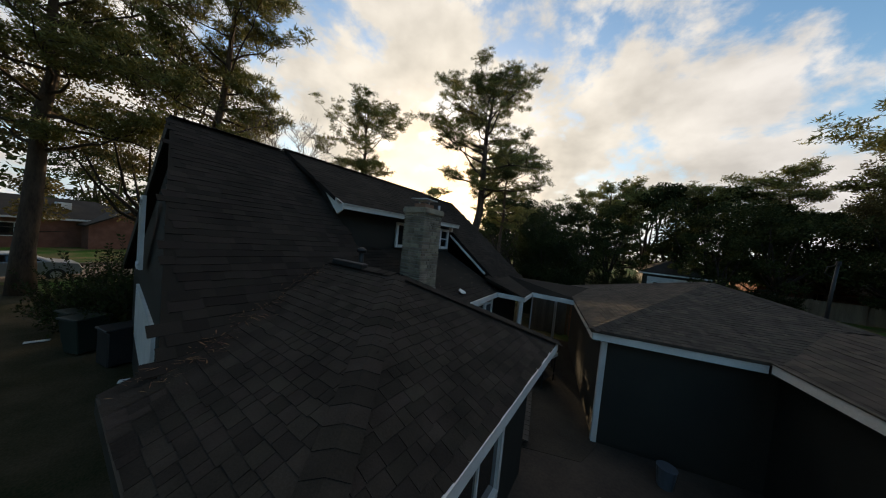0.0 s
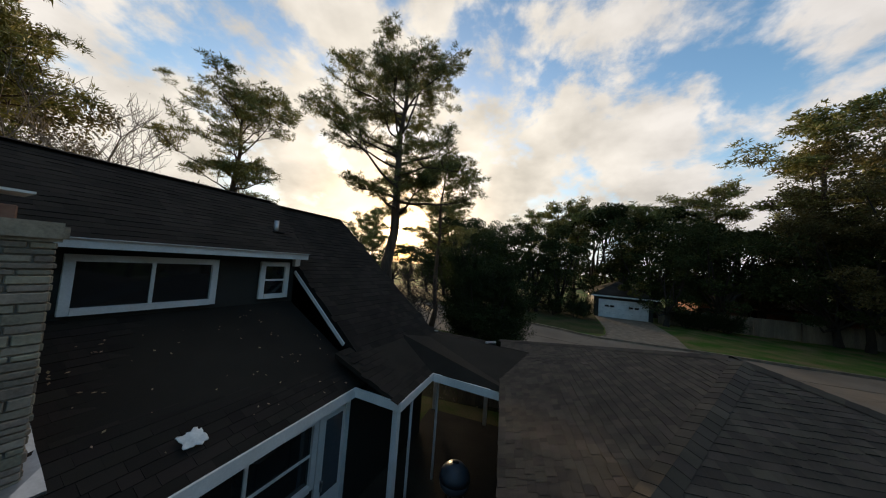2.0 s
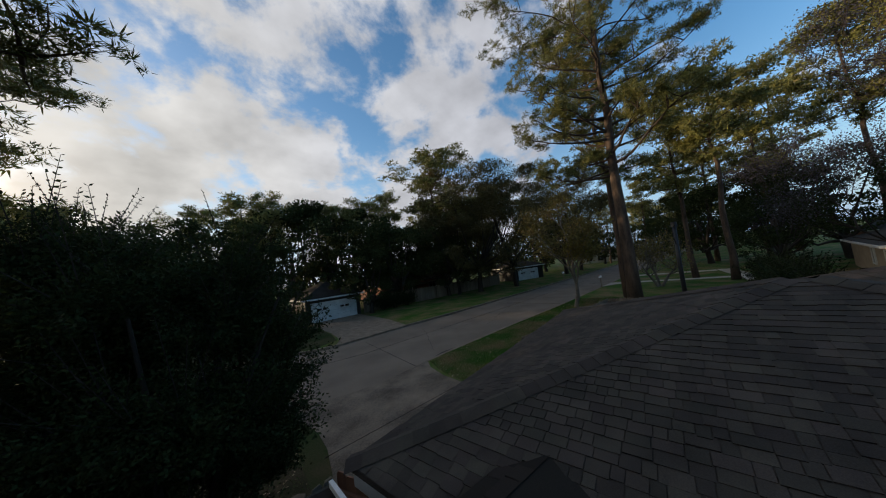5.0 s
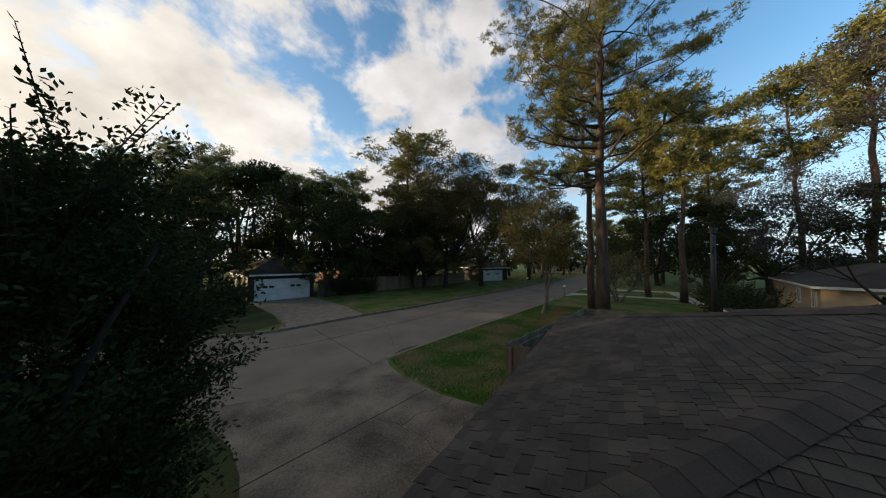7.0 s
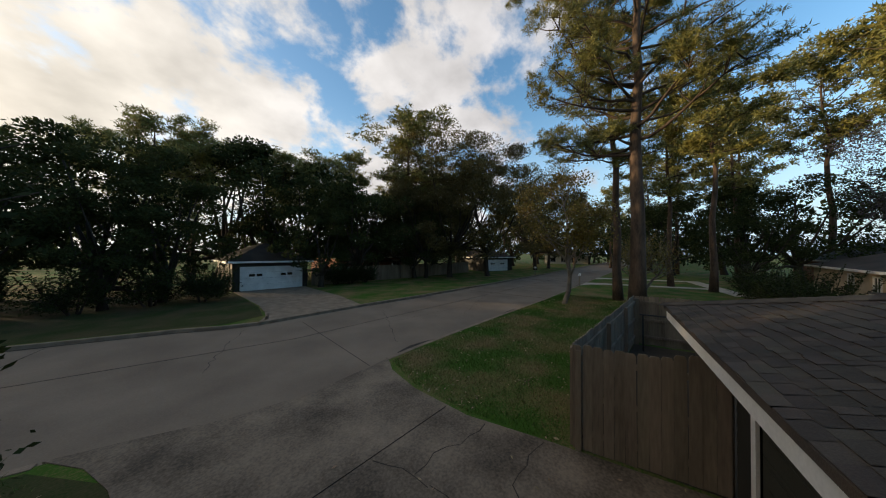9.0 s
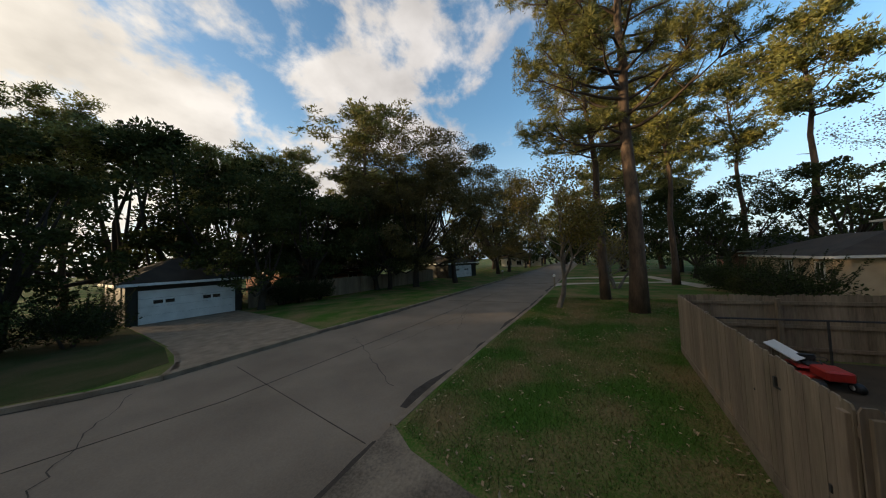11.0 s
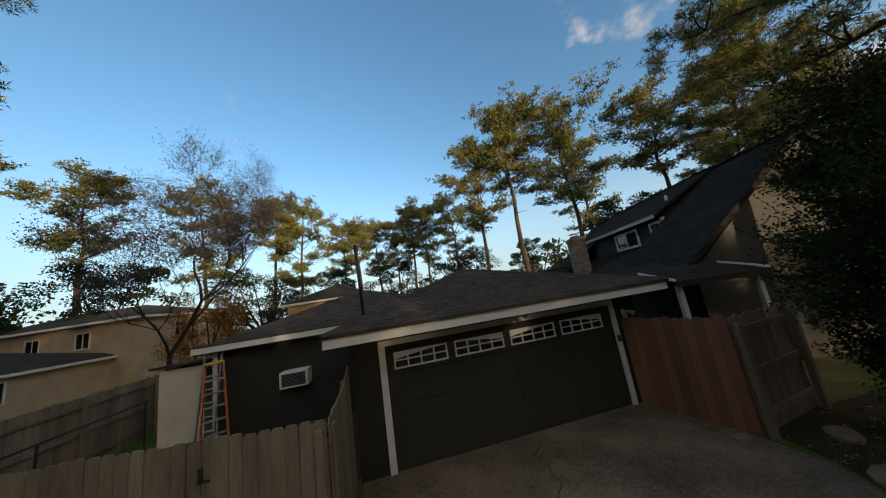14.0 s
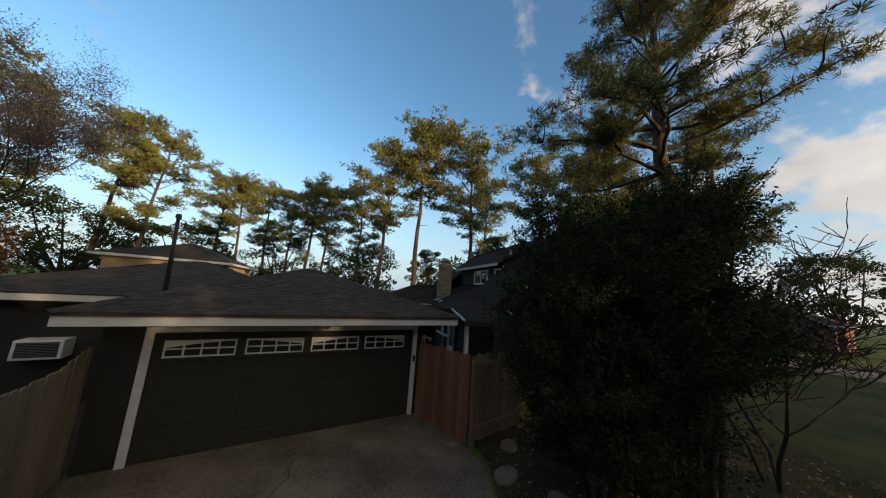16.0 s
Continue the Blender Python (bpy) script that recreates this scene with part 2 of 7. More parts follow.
M = {
    "grass": mat("grass", (0.042, 0.1, 0.012), (0.175, 0.127, 0.06), 0.95, 0.5, 22, 0.9, 0.04, contrast=(0.44, 0.6), spec=0.1),
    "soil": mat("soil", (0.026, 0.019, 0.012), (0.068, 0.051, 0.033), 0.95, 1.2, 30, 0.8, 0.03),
    "road": mat("road_concrete", (0.118, 0.088, 0.062), (0.222, 0.172, 0.125), 0.85, 0.5, 35, 0.35, 0.006),
    "drive": mat("driveway_concrete", (0.053, 0.040, 0.027), (0.238, 0.182, 0.128), 0.85, 0.85, 24, 0.4, 0.006, contrast=(0.36, 0.66)),
    "kerb": mat("kerb_concrete", (0.115, 0.082, 0.055), (0.29, 0.222, 0.155), 0.85, 2.0, 40, 0.4, 0.006),
    "joint": mat("joint_dirt", (0.02, 0.016, 0.012), (0.065, 0.05, 0.037), 0.95, 3, 30, 0.3),
    "siding": mat("dark_green_siding", (0.016, 0.0155, 0.012), (0.028, 0.0265, 0.021), 0.7, 1.5, 60, 0.15, 0.002),
    "door_paint": mat("dark_olive_door_paint", (0.030, 0.030, 0.022), (0.045, 0.042, 0.031), 0.7, 1.2, 50, 0.1, 0.002, spec=0.2),
    "white": mat("white_paint", (0.56, 0.54, 0.50), (0.79, 0.765, 0.72), 0.5, 2.0, 40, 0.1, 0.002),
    "shingle": mat("brown_grey_shingle", (0.026, 0.02, 0.0145), (0.074, 0.058, 0.043), 0.95, 2.6, 110, 0.8, 0.006, spread=0.3),
    "charcoal_shingle": mat("charcoal_shingle", (0.012, 0.0095, 0.0075), (0.029, 0.023, 0.018), 0.95, 0.9, 120, 0.6, 0.005, spread=0.3, spec=0.2),
    "old_shingle": mat("dark_old_shingle", (0.013, 0.010, 0.0075), (0.044, 0.035, 0.027), 0.95, 2.4, 70, 0.9, 0.008, spread=0.3, spec=0.2),
    "clay": mat("flue_clay", (0.2, 0.1, 0.07), (0.32, 0.17, 0.11), 0.9, 4, 40, 0.3),
    "limestone": mat("chimney_limestone", (0.14, 0.112, 0.083), (0.38, 0.31, 0.225), 0.9, 4, 40, 0.8, 0.012, spread=0.3),
    "mortar": mat("mortar", (0.22, 0.2, 0.17), (0.34, 0.31, 0.27), 0.95, 6, 60, 0.4),
    "fence": mat("weathered_fence_wood", (0.10, 0.075, 0.05), (0.27, 0.21, 0.148), 0.9, 2.0, 30, 0.5, 0.006, spread=0.12, stretch=(1, 1, 0.12)),
    "cedar": mat("new_cedar", (0.14, 0.065, 0.03), (0.27, 0.135, 0.07), 0.75, 2.0, 30, 0.4, 0.004, spread=0.2, stretch=(1, 1, 0.12)),
    "bark": mat("pine_bark", (0.03, 0.021, 0.015), (0.145, 0.096, 0.064), 0.95, 4, 22, 1.0, 0.03, stretch=(1, 1, 0.25)),
    "grey_bark": mat("grey_bark", (0.075, 0.062, 0.05), (0.26, 0.22, 0.18), 0.95, 3, 25, 0.8, 0.02, stretch=(1, 1, 0.3)),
    "dark_bark": mat("dark_oak_bark", (0.018, 0.014, 0.011), (0.06, 0.047, 0.036), 0.95, 3, 25, 0.8, 0.02, stretch=(1, 1, 0.3)),
    "branch_bark": mat("pine_branch_bark", (0.03, 0.022, 0.016), (0.10, 0.07, 0.048), 0.95, 4, 22, 0.8, 0.02),
    "needles": mat("pine_needles", (0.045, 0.072, 0.018), (0.3, 0.265, 0.065), 0.6, 0.6, 8, 0, spread=0.3, trans=0.15),
    "leaves": mat("dark_evergreen_leaves", (0.016, 0.026, 0.009), (0.044, 0.058, 0.018), 0.75, 0.8, 8, 0, spread=0.3, trans=0.25, spec=0.12),
    "gold_leaves": mat("autumn_leaves", (0.09, 0.09, 0.02), (0.25, 0.18, 0.045), 0.6, 0.8, 8, 0, spread=0.35, trans=0.35),
    "olive_leaves": mat("olive_leaves", (0.05, 0.05, 0.016), (0.14, 0.112, 0.036), 0.6, 0.5, 6, 0, spread=0.3, trans=0.45),
    "oak_leaves": mat("evergreen_oak_leaves", (0.022, 0.034, 0.012), (0.06, 0.072, 0.024), 0.75, 0.8, 8, 0, spread=0.3, trans=0.4, spec=0.12),
    "purple_leaves": mat("purplish_leaves", (0.045, 0.04, 0.05), (0.10, 0.09, 0.105), 0.6, 0.8, 8, 0, spread=0.3, trans=0.3),
    "rust_straw": mat("rust_pine_straw", (0.06, 0.03, 0.014), (0.17, 0.085, 0.035), 0.9, 3, 30, 0, spread=0.4),
    "path": mat("brown_path", (0.028, 0.021, 0.015), (0.085, 0.062, 0.045), 0.9, 1.2, 20, 0.6, 0.015),
    "straw": mat("dead_leaves", (0.13, 0.085, 0.045), (0.38, 0.28, 0.17), 0.9, 3, 30, 0, spread=0.4),
    "metal": mat("galvanised_metal", (0.3, 0.31, 0.32), (0.5, 0.51, 0.52), 0.4, 4, 40, 0.1, 0.002, metal=0.9),
    "black": mat("black_metal", (0.012, 0.012, 0.013), (0.03, 0.03, 0.03), 0.5, 4, 40, 0.1, 0.002),
    "stucco": mat("cream_brick_wall", (0.36, 0.265, 0.175), (0.52, 0.4, 0.275), 0.9, 1.2, 40, 0.3),
    "brick": mat("red_brick_wall", (0.14, 0.06, 0.04), (0.28, 0.13, 0.09), 0.9, 2, 30, 0.3),
    "far_roof": mat("far_dark_roof", (0.02, 0.015, 0.011), (0.05, 0.038, 0.028), 0.95, 1.0, 30, 0.4),
}


def glass_material():
    m = bpy.data.materials.new("window_glass")
    m.use_nodes = True
    b = m.node_tree.nodes["Principled BSDF"]
    b.inputs["Base Color"].default_value = (0.012, 0.014, 0.015, 1)
    b.inputs["Roughness"].default_value, b.inputs["Specular IOR Level"].default_value = 0.04, 0.7
    return m


M["glass"] = glass_material()
M["pale_glass"] = mat("pale_reflecting_glass", (0.06, 0.072, 0.08), (0.09, 0.1, 0.11), 0.12, 1.0, 20, 0, spec=0.7)


# ---- ground, road, kerbs, driveways ----
NEAR = [(140, -5.5), (60, 2.6), (42, 4.4), (28, 5.75), (20.5, 6.5), (12.3, 7.55), (8.1, 8.0), (6.6, 8.1), (4.0, 8.05), (2.6, 8.48), (1.5, 9.1), (0.4, 9.65), (-6.4, 12.3), (-14, 16.0), (-21, 20.2), (-25.0, 18.0), (-26.2, 10.0), (-26.4, -20.0), (-26.4, -140.0)]
FAR = [(140, 3.5), (60, 10.6), (42.7, 12.3), (33, 13.3), (17.4, 15.0), (11.8, 15.9), (6.3, 16.35), (5.0, 17.0), (3.8, 17.9), (-0.3, 20.0), (-12, 25.6), (-24, 33.0), (-33.0, 38.5)]
WEST = [(-33.0, 38.5), (-32.4, 10.0), (-32.4, -140.0)]
ROAD_Z = -0.13


def flat(name, rings, z, material, label, skirt=0.3):
    """A level sheet from outlines, with a skirt that goes down at its edge."""
    bm = bmesh.new()
    for ring in rings:
        vs = [bm.verts.new((x, y, z)) for x, y in ring]
        f = bm.faces.new(vs)
        if f.normal.z < 0 or sum(a[0] * b[1] - b[0] * a[1] for a, b in zip(ring, ring[1:] + ring[:1])) < 0:
            f.normal_flip()
        low = [bm.verts.new((x, y, z - skirt)) for x, y in ring]
        n = len(ring)
        for i in range(n):
            bm.faces.new((vs[i], vs[(i + 1) % n], low[(i + 1) % n], low[i]))
    bmesh.ops.triangulate(bm, faces=[f for f in bm.faces if len(f.verts) > 4])
    bmesh.ops.recalc_face_normals(bm, faces=bm.faces[:])
    ob = part(name, bm, material)
    return tagged(ob, label, name.split("_")[0], kind="structure")


lot = NEAR + [(140, -140)]
far_land = FAR + WEST[1:] + [(-900, -140), (-900, 900), (900, 900), (900, 3.5 - 40)]
flat("ground", [lot, far_land, [(140, -5.5), (140, -140), (-26.4, -140), (-26.4, -800), (900, -800), (900, -36.5 - 6)], [(-32.4, -140), (-32.4, -800), (-900, -800), (-900, -140)]], 0.0, M["grass"],
     "patchy lawn with green and dry brown grass", 0.4)
bm = bmesh.new()
vs = [bm.verts.new(p) for p in ((-900, -900, ROAD_Z), (900, -900, ROAD_Z), (900, 900, ROAD_Z), (-900, 900, ROAD_Z))]
bm.faces.new(vs)
tagged(part("road", bm, M["road"]), "worn pale concrete street with cracks and joints", "road", kind="structure")


def kerb(name, line, w=0.16, top=0.012, low=ROAD_Z - 0.05):
    bm = bmesh.new()
    for (ax, ay), (bx, by) in zip(line, line[1:]):
        d = Vector((bx - ax, by - ay, 0)).normalized() * 0.03
        beam(bm, Vector((ax, ay, (top + low) / 2)) - d, Vector((bx, by, (top + low) / 2)) + d, w, top - low)
    return tagged(part(name, bm, M["kerb"]), "low concrete kerb with stains along the street", "kerb", kind="structure")


kerb("kerb", [p for p in NEAR if p[0] >= 6.6])
kerb("kerb", [p for p in NEAR if p[0] <= 0.5])
kerb("kerb", [p for p in FAR if p[0] >= 11.5])
kerb("kerb", [(8.0, 20.3), (7.6, 18.7), (7.1, 17.4), (6.75, 16.7)] + [p for p in FAR if p[0] <= 6.5] + WEST[1:])

# driveway: slabs with joints between them
DRIVE = [(-0.6, 0.3), (5.62, 0.3), (5.48, 3.1), (5.35, 4.6), (5.6, 6.2), (6.05, 7.4), (6.6, 8.12), (5.7, 8.1), (4.0, 8.12), (2.6, 8.56), (1.5, 9.18), (0.5, 9.68), (0.85, 8.9), (1.0, 8.0), (1.0, 7.0), (0.8, 6.0), (0.3, 4.6), (-0.6, 3.0)]


def sheet(name, ring, z, material, label, category, thick=0.25, parent=None):
    bm = bmesh.new()
    area = sum(a[0] * b[1] - b[0] * a[1] for a, b in zip(ring, ring[1:] + ring[:1]))
    ring = ring if area > 0 else ring[::-1]
    slab(bm, [(x, y, z) for x, y in ring], thick)
    bmesh.ops.triangulate(bm, faces=[f for f in bm.faces if len(f.verts) > 4])
    ob = part(name, bm, material, parent)
    return tagged(ob, label, category, kind="" if parent else "structure")


sheet("driveway", DRIVE, 0.015, M["drive"], "stained concrete driveway slabs with dark joints", "driveway")
sheet("driveway", [(6.2, 16.3), (11.9, 15.75), (13.3, 20.0), (14.9, 27.9), (9.4, 28.7), (8.0, 20.3), (7.2, 17.6)], 0.012, M["kerb"], "pale concrete driveway of the house over the street", "driveway")

# joints and dark cracks in the concrete
def joint(a, b, z, w=0.009):
    bm = bmesh.new()
    beam(bm, (*a, z - 0.02), (*b, z - 0.02), w, 0.05)
    return tagged(part("joint", bm, M["joint"]), "dark dirty joint between concrete slabs", "joint", kind="structure")


for a, b in (((0.6, 5.72), (5.36, 5.14)),):
    joint(a, b, 0.0195)
for a, b in (((6.1, 8.4), (7.75, 15.2)), ((6.2, 12.9), (42.0, 8.7)), ((6.2, 12.9), (-9.0, 18.4)), ((22.0, 6.9), (22.5, 13.4)), ((36.0, 6.1), (36.5, 12.1)), ((-3.0, 11.0), (0.6, 19.2))):
    joint(a, b, ROAD_Z + 0.004, 0.014)
M["walk"] = mat("pale_walk_concrete", (0.3, 0.25, 0.195), (0.5, 0.44, 0.36), 0.85, 1.2, 40, 0.3, 0.004)
sheet("walk", [(31.6, 5.35), (34.9, 5.05), (35.3, 2.0), (36.1, -5.3), (34.9, -5.3), (34.1, 2.4), (33.2, 4.4)], 0.012, M["walk"], "pale concrete front walk", "path", 0.1)
sheet("walk", [(40.2, 4.5), (42.6, 4.25), (43.8, -4.6), (42.3, -4.6), (41.2, 3.0)], 0.012, M["walk"], "pale concrete front walk", "path", 0.1)
sheet("walk", [(44.0, -4.65), (36.0, -5.35), (30.6, -5.7), (30.7, -7.1), (37.0, -6.5), (44.0, -6.0)], 0.012, M["walk"], "pale concrete walk to the tan house door", "path", 0.1)


# dirt that has gathered along the kerbs, and fine cracks in the slabs
def gutter(seed, line, side, wide, z):
    rng = np.random.default_rng(seed)
    bm = bmesh.new()
    pts = []
    for (ax, ay), (bx, by) in zip(line, line[1:]):
        n = max(2, int(math.hypot(bx - ax, by - ay) / 0.35))
        pts += [(ax + (bx - ax) * i / n, ay + (by - ay) * i / n) for i in range(n)]
    last = None
    for i in range(1, len(pts) - 1):
        d = Vector((pts[i + 1][0] - pts[i - 1][0], pts[i + 1][1] - pts[i - 1][1])).normalized()
        o = Vector((-d.y, d.x)) * side
        w = 0.03 + wide * max(0.0, 0.45 + 0.9 * noise.noise(Vector((i * 0.13, seed, 0))) + 0.3 * noise.noise(Vector((i * 0.6, seed, 5)))) + rng.uniform(0, 0.03)
        a = bm.verts.new((pts[i][0] + o.x * 0.07, pts[i][1] + o.y * 0.07, z))
        b = bm.verts.new((pts[i][0] + o.x * (0.07 + w), pts[i][1] + o.y * (0.07 + w), z))
        if last:
            bm.faces.new((last[0], a, b, last[1]))
        last = (a, b)
    bmesh.ops.recalc_face_normals(bm, faces=bm.faces[:])
    if bm.faces and sum(f.normal.z for f in bm.faces) < 0:
        bmesh.ops.reverse_faces(bm, faces=bm.faces[:])
    return tagged(part("gutter_dirt", bm, M["joint"]), "dark damp dirt and leaves gathered along the kerb", "dirt", kind="structure")


gutter(3, [p for p in NEAR if 6 <= p[0] <= 42], -1, 0.5, ROAD_Z + 0.006)
gutter(4, [p for p in NEAR if -14 <= p[0] <= 7], -1, 0.12, ROAD_Z + 0.007)
gutter(7, [(6.7, 8.12), (5.7, 8.1), (4.0, 8.12), (2.6, 8.56), (1.5, 9.18), (0.4, 9.72)], -1, 0.2, ROAD_Z + 0.009)
gutter(5, [p for p in FAR if 7 <= p[0] <= 43], 1, 0.16, ROAD_Z + 0.006)
gutter(6, [p for p in FAR if -13 <= p[0] <= 7.1], 1, 0.12, ROAD_Z + 0.006)


def crack(seed, a, b, z, w=0.008):
    rng = np.random.default_rng(seed)
    bm = bmesh.new()
    a, b = Vector((*a, z)), Vector((*b, z))
    n = int((b - a).length / 0.22)
    o = Vector((-(b - a).y, (b - a).x, 0)).normalized()
    pts = [a.lerp(b, i / n) + o * (rng.normal() * 0.05 + 0.12 * noise.noise(Vector((i * 0.25, seed, 0)))) for i in range(n + 1)]
    for p, q in zip(pts, pts[1:]):
        d = (q - p).normalized()
        s = Vector((-d.y, d.x, 0)) * w * rng.uniform(0.5, 1.4)
        vs = [bm.verts.new(v) for v in (p - s, q - s, q + s, p + s)]
        bm.faces.new(vs)
    return tagged(part("crack", bm, M["joint"]), "fine dark crack in the concrete", "crack", kind="structure")


for i, (a, b) in enumerate((((3.42, 5.3), (3.55, 4.27)), ((3.55, 4.27), (3.3, 3.2)), ((3.3, 3.2), (5.4, 3.15)), ((3.3, 3.2), (2.4, 0.8)), ((3.6, 4.6), (5.3, 4.2)))):
    crack(i, a, b, 0.0195)
for i, (a, b) in enumerate((((8.2, 9.2), (12.0, 14.0)), ((14.0, 9.4), (21.0, 11.2)), ((3.0, 12.0), (5.5, 16.0)), ((25.0, 8.2), (27.0, 12.0)), ((10.5, 11.5), (18.0, 10.0)))):
    crack(20 + i, a, b, ROAD_Z + 0.006, 0.01)


# ---- builders shared by the houses ----
def roof_plane(name, ring, parent, material, thick=0.14, label=""):
    bm = bmesh.new()
    slab(bm, ring, thick)
    return part(name, bm, material, parent, label)


def inside(p, ring, margin=0.0):
    """Whether a point lies in a convex outline, seen from above."""
    for a, b in zip(ring, ring[1:] + ring[:1]):
        e = Vector((b[0] - a[0], b[1] - a[1]))
        if e.length < 1e-6:
            continue
        if (e.x * (p[1] - a[1]) - e.y * (p[0] - a[0])) / e.length < margin:
            return False
    return True


SHINGLE_MESH = {}


def shingle_mesh(w, l, t, material):
    key = (round(w, 3), round(l, 3), material.name)
    if key not in SHINGLE_MESH:
        me = bpy.data.meshes.new("shingle")
        h = w / 2 - 0.003
        v = [(-h, 0, 0.002), (h, 0, 0.002), (h, 0, t), (-h, 0, t), (-h, l, 0.002), (h, l, 0.002), (h, l, 0.005), (-h, l, 0.005)]
        me.from_pydata(v, [], [(0, 1, 2, 3), (3, 2, 6, 7), (1, 5, 6, 2), (0, 3, 7, 4)])
        me.materials.append(material)
        SHINGLE_MESH[key] = me
    return SHINGLE_MESH[key]


def shingles(ring, parent, material, seed, expo=0.14, width=0.27, t=0.012, near=None, most=0):
    """Courses of shingles over one roof plane, whose first edge is its eave; the nearest to a spot are pieces of their own."""
    rng = np.random.default_rng(seed)
    p = [Vector(q) for q in ring]
    u = (p[1] - p[0]).normalized()
    n = Vector((0, 0, 0))
    for i in range(1, len(p) - 1):
        n += (p[i] - p[0]).cross(p[i + 1] - p[0])
    n.normalize()
    v = n.cross(u)
    us = [(q - p[0]).dot(u) for q in p]
    vs = [(q - p[0]).dot(v) for q in p]
    verts, faces, cells = [], [], []
    row, y = 0, 0.0
    while y < max(vs):
        x = min(us) + rng.uniform(-width, 0)
        while x < max(us):
            w = width * rng.choice((0.55, 0.8, 1.0, 1.15))
            cells.append((x + w / 2, y, w))
            x += w
        y += expo
    rot = Matrix((u, v, n)).transposed()
    kept = []
    for cx, cy, w in cells:
        c = p[0] + u * cx + v * (cy + expo / 2)
        if inside(c, ring, 0.03):
            kept.append((c - v * (expo / 2), w))
    order = sorted(range(len(kept)), key=lambda i: (kept[i][0].xy - Vector(near)).length) if near else []
    single = set(order[:most])
    for i, (c, w) in enumerate(kept):
        l = expo * 1.08
        h = t * rng.uniform(0.55, 1.25)
        jig = rng.normal() * 0.006
        if i in single:
            ob = new("shingle", shingle_mesh(round(w, 2), l, t, material))
            ob.matrix_basis = Matrix.Translation(c + v * jig) @ rot.to_4x4()
            ob.parent = parent
            continue
        a = w / 2 - 0.003
        k = len(verts)
        for dx, dy, dz in ((-a, jig, 0.002), (a, jig, 0.002), (a, jig, h), (-a, jig, h), (a, l, 0.005), (-a, l, 0.005)):
            verts.append(c + u * dx + v * dy + n * dz)
        faces += [(k, k + 1, k + 2, k + 3), (k + 3, k + 2, k + 4, k + 5)]
    me = bpy.data.meshes.new("shingle_field")
    me.from_pydata([tuple(q) for q in verts], [], faces)
    me.materials.append(material)
    ob = mesh_part("shingle_field", me, None, parent)
    tagged(ob, kind="stuff")
    return ob


def ridge_caps(a, b, parent, material, w=0.26, step=0.16):
    """Bent cap shingles along a ridge or hip."""
    a, b = Vector(a), Vector(b)
    d = (b - a).normalized()
    s = d.cross(Vector((0, 0, 1))).normalized()
    up = s.cross(d)
    bm = bmesh.new()
    n = int((b - a).length / step)
    for i in range(n):
        q = a + d * (i * step)
        vs = [bm.verts.new(q + s * x * w / 2 + up * (0.021 - abs(x) * 0.045 + z) + d * y) for y, z in ((0, 0.006), (step * 1.1, 0.0)) for x in (-1, 0, 1)]
        bm.faces.new((vs[0], vs[1], vs[4], vs[3]))
        bm.faces.new((vs[1], vs[2], vs[5], vs[4]))
        lo = [bm.verts.new(v.co - up * 0.008) for v in vs[:3]]
        bm.faces.new((lo[0], lo[1], vs[1], vs[0]))
        bm.faces.new((lo[1], lo[2], vs[2], vs[1]))
    ob = part("ridge_cap", bm, material, parent)
    return tagged(ob, kind="stuff")


def hip_faces(x0, x1, y0, y1, z, rise):
    """The planes of a hip roof over a rectangle of eaves, each anticlockwise from above, and its ridge."""
    w, d = x1 - x0, y1 - y0
    if w >= d:
        a, b = (x0 + d / 2, (y0 + y1) / 2, z + rise), (x1 - d / 2, (y0 + y1) / 2, z + rise)
        f = {"south": [(x0, y0, z), (x1, y0, z), b, a], "east": [(x1, y0, z), (x1, y1, z), b],
             "north": [(x1, y1, z), (x0, y1, z), a, b], "west": [(x0, y1, z), (x0, y0, z), a]}
    else:
        a, b = ((x0 + x1) / 2, y0 + w / 2, z + rise), ((x0 + x1) / 2, y1 - w / 2, z + rise)
        f = {"south": [(x0, y0, z), (x1, y0, z), a], "east": [(x1, y0, z), (x1, y1, z), b, a],
             "north": [(x1, y1, z), (x0, y1, z), b], "west": [(x0, y1, z), (x0, y0, z), a, b]}
    return f, a, b


def fascia(parent, a, b, h=0.15, w=0.03, material=None):
    bm = bmesh.new()
    beam(bm, (a[0], a[1], a[2] - h / 2 + 0.02), (b[0], b[1], b[2] - h / 2 + 0.02), w, h)
    return part("fascia", bm, material or M["white"], parent, "white painted fascia board")


def board_mesh(length, h=0.2, t=0.018, name="siding_board", material=None):
    me = bpy.data.meshes.new(name)
    v = [(0, 0, 0), (length, 0, 0), (length, -t, 0), (0, -t, 0), (0, 0, h), (length, 0, h), (length, -0.004, h), (0, -0.004, h)]
    me.from_pydata(v, [], [(3, 2, 1, 0), (3, 7, 6, 2), (4, 5, 6, 7), (0, 4, 7, 3), (1, 2, 6, 5)])
    me.materials.append(material or M["siding"])
    return me


def siding(parent, a, b, z0, z1, h=0.19, material=None):
    """Lapped boards on the wall from a to b; they face to the right of the way from a to b."""
    a, b = Vector((*a, 0)), Vector((*b, 0))
    d = b - a
    me = board_mesh(d.length, h + 0.012, 0.02, material=material)
    turn = math.atan2(d.y, d.x)
    z = z0
    while z < z1 - 0.04:
        ob = new("siding_board", me)
        ob.matrix_basis = Matrix.LocRotScale((a.x, a.y, z), Euler((0, 0, turn)), (1, 1, min(1.0, (z1 - z) / (h + 0.012))))
        ob.parent = parent
        z += h


